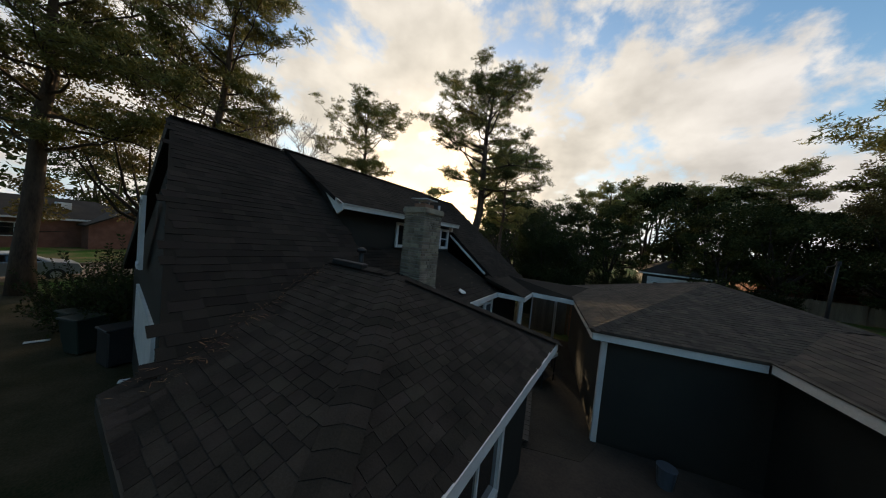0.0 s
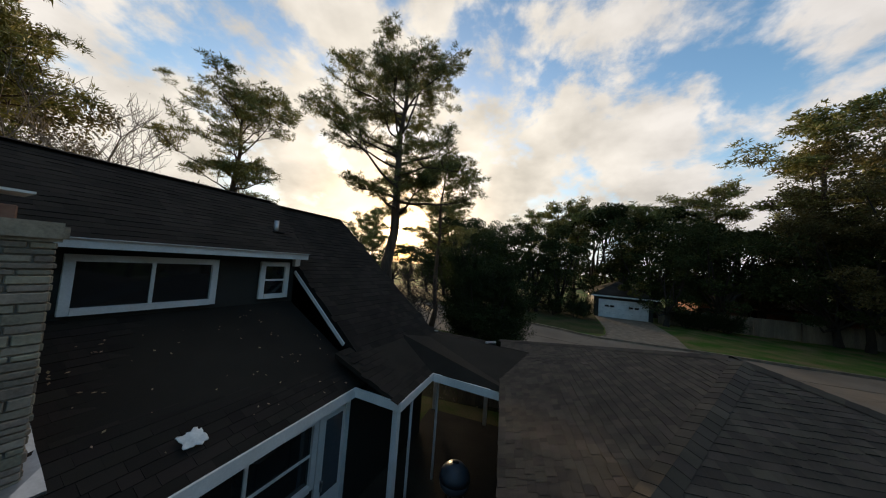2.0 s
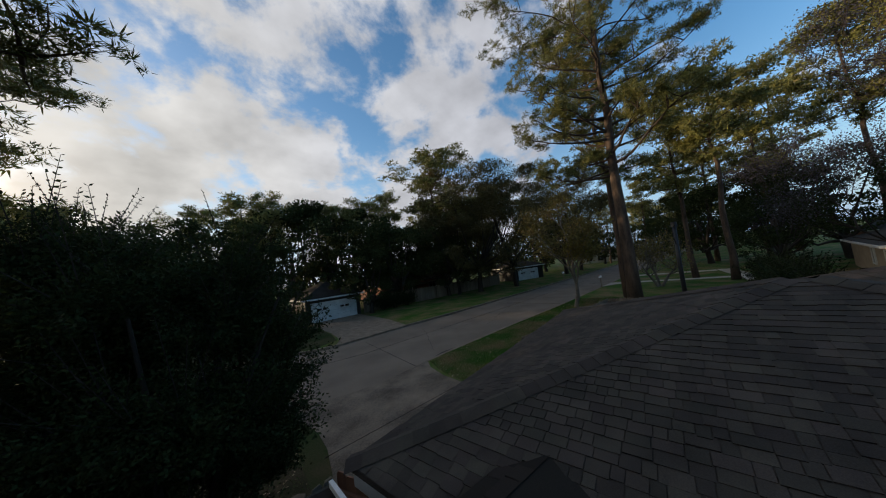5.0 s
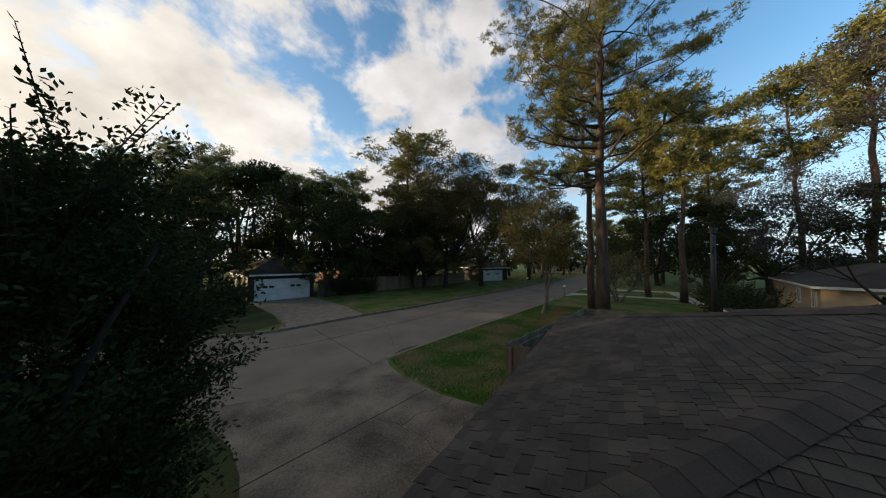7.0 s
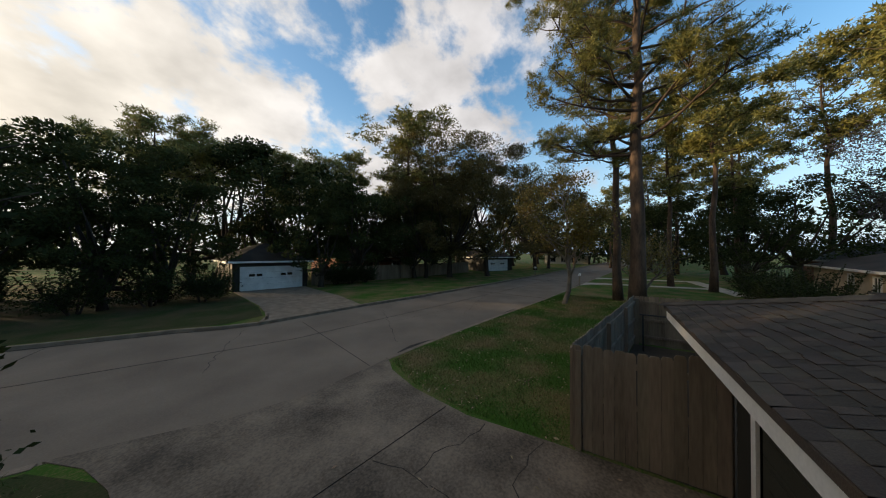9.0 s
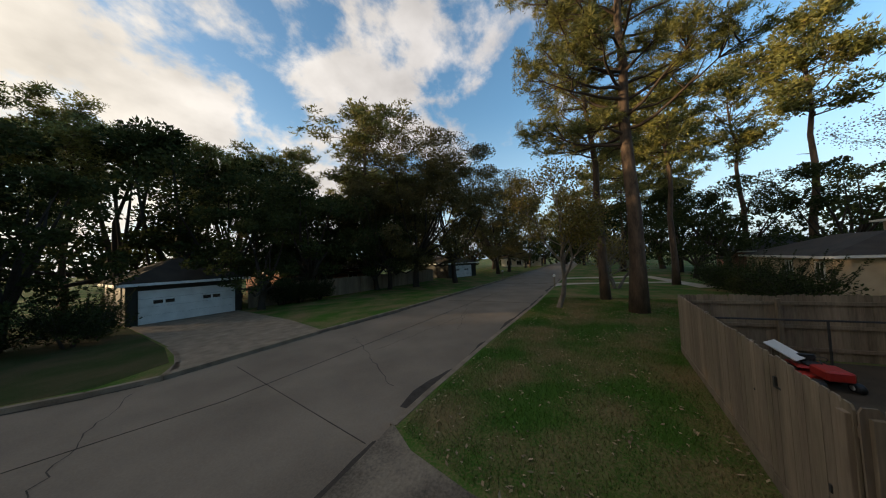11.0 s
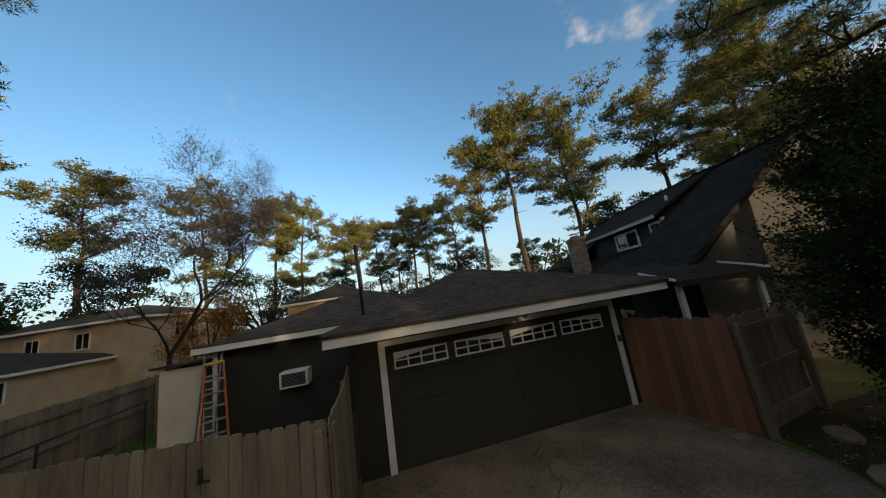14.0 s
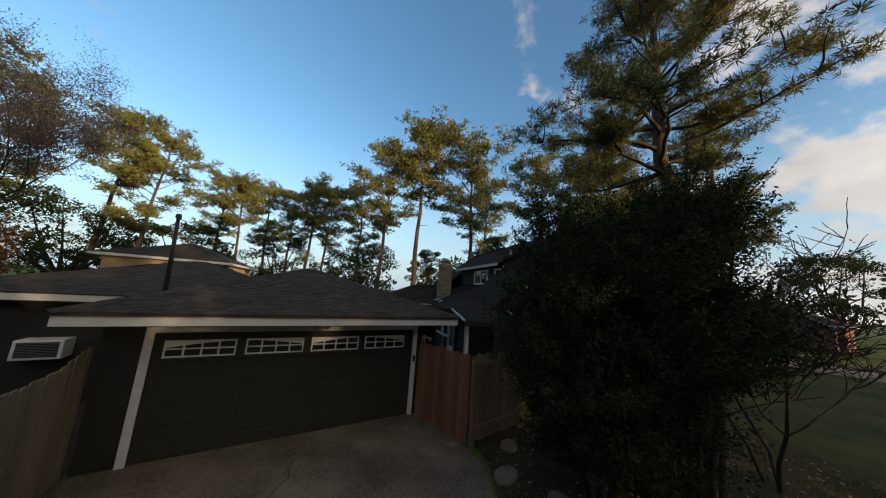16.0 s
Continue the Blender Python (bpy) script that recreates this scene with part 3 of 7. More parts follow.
def wall_window(parent, o, ux, w, h, depth=0.06, trim=0.09, bars_v=(0.5,), bars_h=(), name="window"):
    """A framed window on a wall: o its lower left corner seen from outside, ux the way to its right."""
    ux = Vector((*ux, 0)).normalized()
    out = Vector((ux.y, -ux.x, 0))
    o = Vector(o)
    win = new(name)
    win.parent = parent

    def bar(nm, x0, x1, z0, z1, d0, d1, material, label=""):
        bm = bmesh.new()
        m = Matrix(((ux.x, out.x, 0, o.x), (ux.y, out.y, 0, o.y), (0, 0, 1, o.z), (0, 0, 0, 1)))
        add_box(bm, x0, x1, d0, d1, z0, z1, m)
        bmesh.ops.recalc_face_normals(bm, faces=bm.faces[:])
        return part(nm, bm, material, win, label)

    bar("frame", 0, trim, 0, h, 0.0, depth, M["white"], "white painted frame")
    bar("frame", w - trim, w, 0, h, 0.0, depth, M["white"], "white painted frame")
    bar("frame", trim, w - trim, h - trim, h, 0.0, depth, M["white"], "white painted frame")
    bar("sill", trim, w - trim, 0, trim, 0.0, depth + 0.02, M["white"], "white painted sill")
    for q in bars_v:
        bar("mullion", trim + (w - 2 * trim) * q - 0.02, trim + (w - 2 * trim) * q + 0.02, trim, h - trim, 0.0, depth * 0.6, M["white"])
    for q in bars_h:
        bar("mullion", trim, w - trim, trim + (h - 2 * trim) * q - 0.018, trim + (h - 2 * trim) * q + 0.018, 0.0, depth * 0.5, M["white"])
    bar("pane", trim, w - trim, trim, h - trim, 0.004, 0.012, M["glass"], "dark reflecting glass")
    return win


# ---- the garage ----
garage = thing("garage", "dark green sided garage with white trim and low shingled roof", "garage")
GX0, GX1, GY0, GY1, EAVE = -1.0, 5.9, -6.4, 0.72, 2.5
WX0, WX1, WY0 = GX0 + 0.3, 5.55, GY0 + 0.3
for b in ((WX0, -0.11, -0.14, 0.0, 0, EAVE), (5.06, WX1, -0.14, 0.0, 0, EAVE), (-0.11, 5.06, -0.14, 0.0, 2.2, EAVE),
          (WX0, WX0 + 0.12, WY0, -0.14, 0, EAVE), (WX1 - 0.12, WX1, WY0, -0.14, 0, EAVE), (WX0 + 0.12, WX1 - 0.12, WY0, WY0 + 0.12, 0, EAVE)):
    part("wall", box(*b), M["siding"], garage)
siding(garage, (WX1, 0.0), (5.09, 0.0), 0.1, 2.32)
siding(garage, (-0.14, 0.0), (WX0, 0.0), 0.1, 2.32)
siding(garage, (WX0, 0.0), (WX0, WY0), 0.1, 2.32)
siding(garage, (WX0, WY0), (1.8, WY0), 0.1, 2.32)
G_ROOF, ga, gb = hip_faces(GX0, GX1, GY0, GY1, EAVE + 0.02, 1.08)
for n, ring in G_ROOF.items():
    roof_plane("roof_plane", ring, garage, M["shingle"], 0.05)
e = 0.045
for a, b in (((GX0 + e, GY0 + e), (1.78, GY0 + e)), ((GX1 - e, -3.15), (GX1 - e, GY1 - e)), ((GX1 - e, GY1 - e), (GX0 + e, GY1 - e)), ((GX0 + e, GY1 - e), (GX0 + e, GY0 + e))):
    fascia(garage, (*a, EAVE - 0.05), (*b, EAVE - 0.05))
    bm = bmesh.new()
    beam(bm, (*a, EAVE + 0.012), (*b, EAVE + 0.012), 0.07, 0.022)
    part("drip_edge", bm, M["shingle"], garage, "shingle edge over the fascia")
# soffit closes the eaves from below
part("soffit", box(GX0 + 0.07, GX1 - 0.07, GY0 + 0.07, GY1 - 0.07, EAVE - 0.2, EAVE - 0.18), M["siding"], garage)
# door trim
part("door_trim", box(-0.12, 0.0, 0.0, 0.035, 0, 2.12), M["white"], garage, "white painted door trim")
part("door_trim", box(4.95, 5.07, 0.0, 0.035, 0, 2.12), M["white"], garage, "white painted door trim")
part("door_trim", box(-0.12, 5.07, 0.0, 0.035, 2.12, 2.22), M["white"], garage, "white painted door trim")
part("corner_trim", box(WX0 - 0.03, WX0 + 0.08, WY0 - 0.03, WY0 + 0.08, 0, EAVE - 0.17), M["white"], garage, "white corner board")

gdoor = new("garage_door")
gdoor.parent = garage
gdoor["label"] = "dark olive panelled garage door with arched window grids"
for r in range(4):
    z0, z1 = 0.02 + r * 0.525, 0.02 + (r + 1) * 0.525 - 0.008
    part("section", box(0.0, 4.95, -0.06, -0.02, z0, z1, 0.004), M["door_paint"], gdoor)
    if r < 3:
        for c in range(4):
            for k in range(2):
                x0 = 0.16 + c * 1.2
                part("raised_panel", box(x0, x0 + 1.03, -0.022, -0.008, z0 + 0.05 + k * 0.23, z0 + 0.235 + k * 0.23, 0.006), M["door_paint"], gdoor)


def door_light(x0, w, kind):
    """A row window of two by four panes; an outer one has a slanting top edge, an inner one an arched one."""
    z0, z1 = 1.68, 1.98
    lite = new("door_window")
    lite.parent = gdoor
    part("pane", box(x0 + 0.02, x0 + w - 0.02, -0.02, -0.012, z0 + 0.02, z1 - 0.02), M["glass"], lite, "dark glass")
    for a in ((x0, x0 + w, z0, z0 + 0.028), (x0, x0 + w, z1 - 0.028, z1)):
        part("frame", box(a[0], a[1], -0.015, 0.012, a[2], a[3]), M["white"], lite, "white frame")
    for q in range(5):
        x = x0 + (w - 0.028) * q / 4
        part("bar", box(x, x + 0.028, -0.014, 0.009, z0 + 0.028, z1 - 0.028), M["white"], lite, "white bar")
    part("bar", box(x0 + 0.028, x0 + w - 0.028, -0.013, 0.006, (z0 + z1) / 2 - 0.012, (z0 + z1) / 2 + 0.012), M["white"], lite, "white bar")
    # the spandrel above the arch
    bm = bmesh.new()
    n = 10
    low = []
    for i in range(n + 1):
        s = i / n
        drop = 0.1 * (1 - s) ** 1.6 if kind == "rise" else 0.1 * s ** 1.6 if kind == "fall" else 0.08 * (2 * s - 1) ** 2
        low.append((x0 + 0.02 + (w - 0.04) * s, z1 - 0.028 - drop))
    for (xa, za), (xb, zb) in zip(low, low[1:]):
        vs = [bm.verts.new(p) for p in ((xa, 0.004, za), (xb, 0.004, zb), (xb, 0.004, z1 - 0.02), (xa, 0.004, z1 - 0.02), (xa, -0.01, za), (xb, -0.01, zb))]
        bm.faces.new((vs[1], vs[0], vs[3], vs[2]))
        bm.faces.new((vs[0], vs[1], vs[5], vs[4]))
    bmesh.ops.remove_doubles(bm, verts=bm.verts[:], dist=0.0005)
    part("spandrel", bm, M["white"], lite, "white arched spandrel")


door_light(3.78, 1.03, "fall")
door_light(2.6, 1.03, "rise")
door_light(1.42, 1.03, "fall")
door_light(0.24, 1.03, "rise")
part("keypad", box(-0.095, -0.025, 0.035, 0.06, 1.32, 1.46, 0.006), M["black"], garage, "small black keypad")


def flood_light(x, y, z, name="flood_light", label="white twin-head flood light under the eave"):
    fl = thing(name, label, "lamp", (x, y, z))
    part("base", box(-0.05, 0.05, -0.03, 0.0, -0.05, 0.05, 0.008), M["white"], fl)
    for s in (-1, 1):
        bm = bmesh.new()
        tube(bm, [(s * 0.04, 0.0, 0), (s * 0.09, 0.06, -0.01), (s * 0.12, 0.15, -0.05)], [0.012, 0.03, 0.055], 12)
        part("lamp_head", bm, M["white"], fl, smooth=True)
        bm = bmesh.new()
        tube(bm, [(s * 0.12, 0.15, -0.05), (s * 0.122, 0.154, -0.052)], [0.05, 0.046], 12)
        part("lens", bm, M["metal"], fl, "clear lamp glass")
    part("sensor", box(-0.03, 0.03, 0.0, 0.05, -0.14, -0.06, 0.01), M["white"], fl)
    return fl


flood_light(2.35, 0.28, 2.3)
flood_light(-0.35, 0.03, 1.92, label="clear twin-head flood light beside the garage door")

# ---- the rear building beside the garage ----
rear = thing("rear_building", "dark sided rear extension with low shingled roof and white fascia", "outbuilding")
RX0, RX1, RY0, RY1 = 1.8, 10.0, -11.0, -3.2
part("wall", box(RX0 + 0.3, RX1 - 0.35, RY0 + 0.3, RY1 - 0.35, 0, EAVE - 0.04), M["siding"], rear)
for i in range(11):
    ob = new("siding_board", board_mesh(4.1, 0.2, 0.02) if i == 0 else ob.data)
    ob.matrix_basis = pose(RX1 - 0.35, RY1 - 0.35, 0.1 + i * 0.19, 0, 0, 180)
    ob.parent = rear
R_ROOF, ra, rb = hip_faces(RX0, RX1, RY0, RY1, EAVE - 0.02, 1.2)
for n, ring in R_ROOF.items():
    roof_plane("roof_plane", ring, rear, M["shingle"])
for a, b in (((RX0, RY0), (RX1, RY0)), ((RX1, RY0), (RX1, RY1)), ((RX1, RY1), (5.92, RY1)), ((RX0, -6.42), (RX0, RY0))):
    fascia(rear, (*a, EAVE - 0.02), (*b, EAVE - 0.02))
    bm = bmesh.new()
    beam(bm, (*a, EAVE + 0.022), (*b, EAVE + 0.022), 0.07, 0.022)
    part("drip_edge", bm, M["shingle"], rear, "shingle edge over the fascia")
part("soffit", box(RX0 + 0.02, RX1 - 0.02, RY0 + 0.02, RY1 - 0.02, EAVE - 0.19, EAVE - 0.17), M["siding"], rear)
part("corner_trim", box(RX1 - 0.43, RX1 - 0.32, RY1 - 0.38, RY1 - 0.32, 0, EAVE - 0.2), M["white"], rear, "white corner board")

# ---- the house, which stands at an angle to the garage ----
TURN = Matrix.Translation((-5.3, -3.0, 0)) @ Matrix.Rotation(radians(-13.0), 4, "Z") @ Matrix.Translation((5.3, 3.0, 0))
house = thing("house", "dark two-storey house with steep shingled roofs and white trim", "house")
house.matrix_basis = TURN
RX, RZ, PITCH = -7.7, 6.03, 0.8              # the ridge and the steepness of the main roof
YB, YE, YD0, YD1, YF = -10.45, -11.2, -7.95, -2.66, 0.3   # back gable, dormer ends, front gable


def main_z(x):
    return RZ - PITCH * abs(x - RX)


HOUSE_ROOF = [
    ([(-3.3, YE, main_z(-3.3)), (-3.3, -7.9, main_z(-3.3)), (RX, -7.9, RZ), (RX, YB, RZ)], 0.2),
    ([(-3.4, YD1, main_z(-3.4)), (-3.4, YF, main_z(-3.4)), (RX, YF, RZ), (RX, YD1, RZ)], 0.2),
    ([(-5.45, YD0, 4.7), (-5.45, YD1, 4.7), (RX, -2.1, RZ + 0.06), (RX, -8.3, RZ + 0.06)], 0.1),
    ([(-3.15, -6.9, 2.45), (-3.38, -3.05, 2.45), (-3.4, YD1 - 0.05, 2.45), (-5.86, YD1 - 0.05, 3.66), (-5.86, -7.9, 3.66), (-3.15, -7.9, 2.45)], 0.14),
    ([(-12.1, YF, main_z(-12.1)), (-12.1, YB, main_z(-12.1)), (RX, YB, RZ), (RX, YF, RZ)], 0.2),
]
for ring, th in HOUSE_ROOF:
    roof_plane("roof_plane", ring, house, M["charcoal_shingle"], th)
fascia(house, (-5.43, YD0, 4.69), (-5.43, YD1, 4.69), 0.12)
bm = bmesh.new()
beam(bm, (-5.4, YD0, 4.71), (-5.4, YD1, 4.71), 0.05, 0.012)
part("drip_edge", bm, M["white"], house)
# dormer wall, its cheeks and the white rake of the front roof
part("wall", box(-5.95, -5.83, YD0 + 0.05, YD1 - 0.03, 3.3, 4.72), M["siding"], house)
for y in (YD0, YD1 - 0.06):
    bm = bmesh.new()
    slab(bm, [(-7.6, y, 5.8), (-5.84, y, 4.72), (-5.84, y + 0.06, 4.72), (-7.6, y + 0.06, 5.8)], 1.3)
    part("dormer_side", bm, M["siding"], house)
for i in range(6):
    ob = new("siding_board", board_mesh(YD1 - YD0 - 0.1, 0.2, 0.02) if i == 0 else ob.data)
    ob.matrix_basis = pose(-5.83, YD0 + 0.05, 3.55 + i * 0.19, 0, 0, 90)
    ob.parent = house


def end_board(v, name):
    bm = bmesh.new()
    tri = [(-5.41, v, 4.71), (-5.41, v, 4.56), (-5.6, v, 4.46), (-6.28, v, 5.13)]
    vs = [bm.verts.new(p) for p in tri] + [bm.verts.new((x, y - 0.03, z)) for x, y, z in tri]
    bm.faces.new(vs[:4][::-1]); bm.faces.new(vs[4:])
    for i in range(4):
        bm.faces.new((vs[i], vs[(i + 1) % 4], vs[4 + (i + 1) % 4], vs[4 + i]))
    bmesh.ops.recalc_face_normals(bm, faces=bm.faces[:])
    part(name, bm, M["white"], house, "white dormer end board")


end_board(YD0 - 0.01, "dormer_cheek")
part("trim_block", box(-5.8, -5.7, YD1 - 0.1, YD1 + 0.02, 4.42, 4.58), M["white"], house, "white trim block")
bm = bmesh.new()
beam(bm, (-5.78, YD1 - 0.03, main_z(-5.78) - 0.2), (-4.1, YD1 - 0.03, main_z(-4.1) - 0.17), 0.03, 0.07)
part("rake_board", bm, M["white"], house, "white rake board")
wall_window(house, (-5.8, -5.8, 3.72), (0, 1), 1.62, 0.78, bars_v=(0.5,))
wall_window(house, (-5.8, -3.45, 3.74), (0, 1), 0.6, 0.76, bars_v=(), bars_h=(0.5,))
# ground floor walls
for b in ((-11.6, -11.45, -10.15, 0.1, 0, 2.45), (-11.6, -3.8, 0.02, 0.15, 0, 2.5), (-3.9, -3.75, -10.1, -6.9, 0, 2.4)):
    part("wall", box(*b), M["siding"], house)
for a, b, c, s in (((-11.7, -10.3, 2.45), (-3.7, YE + 0.2, 2.45), (RX, YB + 0.15, RZ - 0.25), 1), ((-11.7, 0.15, 2.45), (-3.7, 0.15, 2.45), (RX, 0.15, RZ - 0.25), -1)):
    bm = bmesh.new()
    ring = (a, b, c)
    vs = [bm.verts.new(p) for p in ring] + [bm.verts.new((p[0], p[1] + 0.12 * s, p[2])) for p in ring]
    bm.faces.new(vs[:3]); bm.faces.new(vs[3:][::-1])
    for i in range(3):
        bm.faces.new((vs[i], vs[(i + 1) % 3], vs[3 + (i + 1) % 3], vs[3 + i]))
    bmesh.ops.recalc_face_normals(bm, faces=bm.faces[:])
    part("gable_wall", bm, M["siding"], house)
bm = bmesh.new()
beam(bm, (-11.6, -10.24, 1.225), (-3.9, -10.91, 1.225), 0.14, 2.45)
part("wall", bm, M["siding"], house)
bm = bmesh.new()
beam(bm, (RX, YB - 0.01, RZ - 0.1), (-12.1, YB - 0.01, main_z(-12.1) - 0.1), 0.03, 0.2)
part("rake_board", bm, M["siding"], house)
wall_window(house, (-8.7, -10.6, 2.9), (1, -0.09), 0.75, 1.5, bars_v=(), bars_h=(0.5,))
bm = bmesh.new()
beam(bm, (-9.4, -10.52, 1.75), (-5.6, -10.85, 1.75), 0.06, 1.2)
part("skirting", bm, M["white"], house, "white lower wall panel")

# sunroom under the lower roof, along the court
fascia(house, (-3.15, -6.6, 2.45), (-3.38, -3.05, 2.45), 0.16)
fascia(house, (-3.38, -3.05, 2.45), (-2.45, -3.03, 2.45), 0.15)
fascia(house, (-2.45, -3.03, 2.45), (-2.57, -1.7, 2.45), 0.15)
fascia(house, (-2.57, -1.7, 2.45), (-0.72, -1.74, 2.45), 0.15)
sun_x = -3.6
for b in ((sun_x - 0.1, sun_x, -6.9, -3.2, 0.0, 0.45), (sun_x - 0.1, sun_x, -6.9, -3.2, 2.2, 2.4), (sun_x - 0.16, sun_x - 0.06, -6.9, -3.2, 0.45, 2.2)):
    part("wall", box(*b), M["siding"], house)
wall_window(house, (sun_x, -5.66, 1.12), (0, 1), 2.05, 1.08, bars_v=(0.5,), bars_h=(0.48,), trim=0.09)
part("wall", box(sun_x - 0.1, sun_x, -6.9, -3.2, 0.45, 1.1), M["siding"], house)
hd = new("door")
hd.parent = house
part("leaf", box(sun_x - 0.03, sun_x + 0.02, -3.5, -3.02, 0.12, 2.12, 0.004), M["white"], hd, "white storm door")
part("pane", box(sun_x + 0.02, sun_x + 0.028, -3.43, -3.09, 0.85, 2.04), M["pale_glass"], hd, "pale reflecting glass")
for y in (-3.58, -3.02):
    part("door_frame", box(sun_x - 0.04, sun_x + 0.045, y, y + 0.08, 0.0, 2.2), M["white"], hd, "white frame")
part("door_step", box(sun_x, sun_x + 0.3, -3.6, -2.95, 0.0, 0.12, 0.01), M["mortar"], hd, "pale step")
part("handle", box(sun_x + 0.03, sun_x + 0.07, -3.47, -3.44, 0.95, 1.12, 0.006), M["metal"], hd, "metal handle")
part("wall", box(-3.85, -3.7, -3.2, 0.02, 0, 2.4), M["siding"], house)
# porch corner: a low roof that turns towards the breezeway, with white posts
PORCH = [[(-2.45, -3.03, 2.46), (-2.57, -1.7, 2.46), (-3.95, -1.0, 2.93), (-3.95, -3.03, 2.93)],
         [(-2.57, -1.7, 2.46), (-0.72, -1.74, 2.46), (-0.72, 0.15, 2.74), (-3.95, 0.15, 2.74), (-3.95, -1.0, 2.93)],
         [(-2.1, 1.55, 2.42), (-4.1, 1.6, 2.42), (-4.1, 0.15, 2.73), (-2.1, 0.15, 2.73)],
         [(-0.72, 0.42, 2.66), (-2.1, 0.42, 2.66), (-2.1, 0.15, 2.74), (-0.72, 0.15, 2.74)]]
for ring in PORCH:
    roof_plane("roof_plane", ring, house, M["charcoal_shingle"], 0.09)
for u0 in (-2.1, -4.1):
    bm = bmesh.new()
    beam(bm, (u0, 1.56, 2.45), (u0, 0.5, 2.68), 0.035, 0.05)
    part("rake_trim", bm, M["white"], house, "thin white metal roof edge")
for x, y, g in ((-2.56, -2.95, 0.05), (-2.78, -2.1, 0.022), (-2.66, -1.2, 0.022)):
    part("porch_post", box(x - g, x + g, y - g, y + g, 0, 2.36, 0.006), M["white"], house, "white square post")
for x, y in ((-2.25, 1.4), (-3.95, 1.4)):
    part("porch_post", box(x - 0.05, x + 0.05, y - 0.05, y + 0.05, 0, 2.36, 0.006), M["white"], house, "white square post")
fascia(house, (-2.1, 1.57, 2.41), (-4.1, 1.62, 2.41), 0.12, material=M["siding"])

# rear wing: a low hip roof that runs into the steep roof
WU, WV0, WV1, WZ = -0.78, -11.5, -6.6, 3.5
W_MID = -8.725
W_END, W_JOIN = (-2.85, W_MID, WZ), (-4.58, W_MID, WZ + 0.01)
W_ROOF = {"south": [(-3.6, WV0, 2.45), (WU, WV0, 2.45), W_END, W_JOIN],
          "east": [(WU, WV0, 2.45), (WU, WV1, 2.45), W_END],
          "north": [(WU, WV1, 2.45), (-3.32, WV1, 2.45), W_JOIN, W_END]}
for ring in W_ROOF.values():
    roof_plane("roof_plane", ring, house, M["old_shingle"], 0.12)
part("wall", box(-3.9, WU - 0.35, WV0 + 0.35, WV1 - 0.3, 0, 2.36), M["siding"], house)
for a, b in (((-3.6, WV0), (WU, WV0)), ((WU, WV0), (WU, WV1)), ((WU, WV1), (-3.2, WV1))):
    fascia(house, (*a, 2.44), (*b, 2.44), 0.14, material=M["siding"] if a[1] == b[1] == WV0 else None)
wall_window(house, (WU - 0.35, -9.7, 0.7), (0, 1), 1.5, 1.4, bars_v=(0.5,))
ridge_vent = part("ridge_vent", box(-4.3, -3.5, W_MID - 0.16, W_MID - 0.02, WZ - 0.02, WZ + 0.07, 0.01), M["black"], house, "dark flat ridge vent")

# ---- chimney of pale stone blocks ----
chimney = thing("chimney", "pale limestone block chimney with flat cap and metal flue cover", "chimney")
chimney.matrix_basis = TURN
CX0, CX1, CY0, CY1 = -4.5, -3.88, -6.86, -6.16
part("core", box(CX0 + 0.02, CX1 - 0.02, CY0 + 0.02, CY1 - 0.02, 2.3, 4.7), M["mortar"], chimney)
rng = np.random.default_rng(4)
z = 2.6
while z < 4.62:
    h = rng.choice((0.05, 0.06, 0.07, 0.09))
    h = min(h, 4.66 - z)
    if h < 0.04:
        break
    for side in range(4):
        ln = (CY1 - CY0) if side % 2 == 0 else (CX1 - CX0)
        q = 0.0
        while q < ln - 0.02:
            w = min(rng.uniform(0.12, 0.36), ln - q)
            if ln - q - w < 0.09:
                w = ln - q
            out = rng.uniform(0.0, 0.018)
            g = 0.006
            if side == 0:
                b = (CX1 - 0.06, CX1 + out, CY0 + q + g, CY0 + q + w - g)
            elif side == 2:
                b = (CX0 - out, CX0 + 0.06, CY0 + q + g, CY0 + q + w - g)
            elif side == 1:
                b = (CX0 + q + g, CX0 + q + w - g, CY1 - 0.06, CY1 + out)
            else:
                b = (CX0 + q + g, CX0 + q + w - g, CY0 - out, CY0 + 0.06)
            part("stone", box(*b, z + 0.005, z + h - 0.005, 0.006), M["limestone"], chimney)
            q += w
    z += h
bm = bmesh.new()
add_box(bm, CX0 - 0.05, CX1 + 0.05, CY0 - 0.05, CY1 + 0.05, 4.66, 4.82)
bmesh.ops.bevel(bm, geom=bm.edges[:], offset=0.03, segments=2, affect="EDGES")
part("cap", bm, M["limestone"], chimney, "rounded pale mortar cap")
part("flue", box(-4.36, -4.02, -6.7, -6.34, 4.8, 4.93, 0.01), M["clay"], chimney)
part("flue_cover", box(-4.42, -3.96, -6.76, -6.28, 5.03, 5.05), M["white"], chimney, "thin bright metal cover")
for x in (-4.34, -4.04):
    part("cover_leg", box(x - 0.01, x + 0.01, -6.54, -6.51, 4.9, 5.03), M["metal"], chimney)
bm = bmesh.new()
slab(bm, [(CX1 + 0.2, CY0 - 0.1, 2.70), (CX1 + 0.16, CY1 + 0.1, 2.72), (CX0 - 0.05, CY1 + 0.08, 3.08), (CX0 - 0.05, CY0 - 0.1, 3.08)], 0.03)
bmesh.ops.subdivide_edges(bm, edges=bm.edges[:], cuts=3, use_grid_fill=True)
for v in bm.verts:
    v.co.z += 0.025 * noise.noise(v.co * 6)
part("flashing", bm, M["metal"], chimney, "crumpled pale metal flashing")


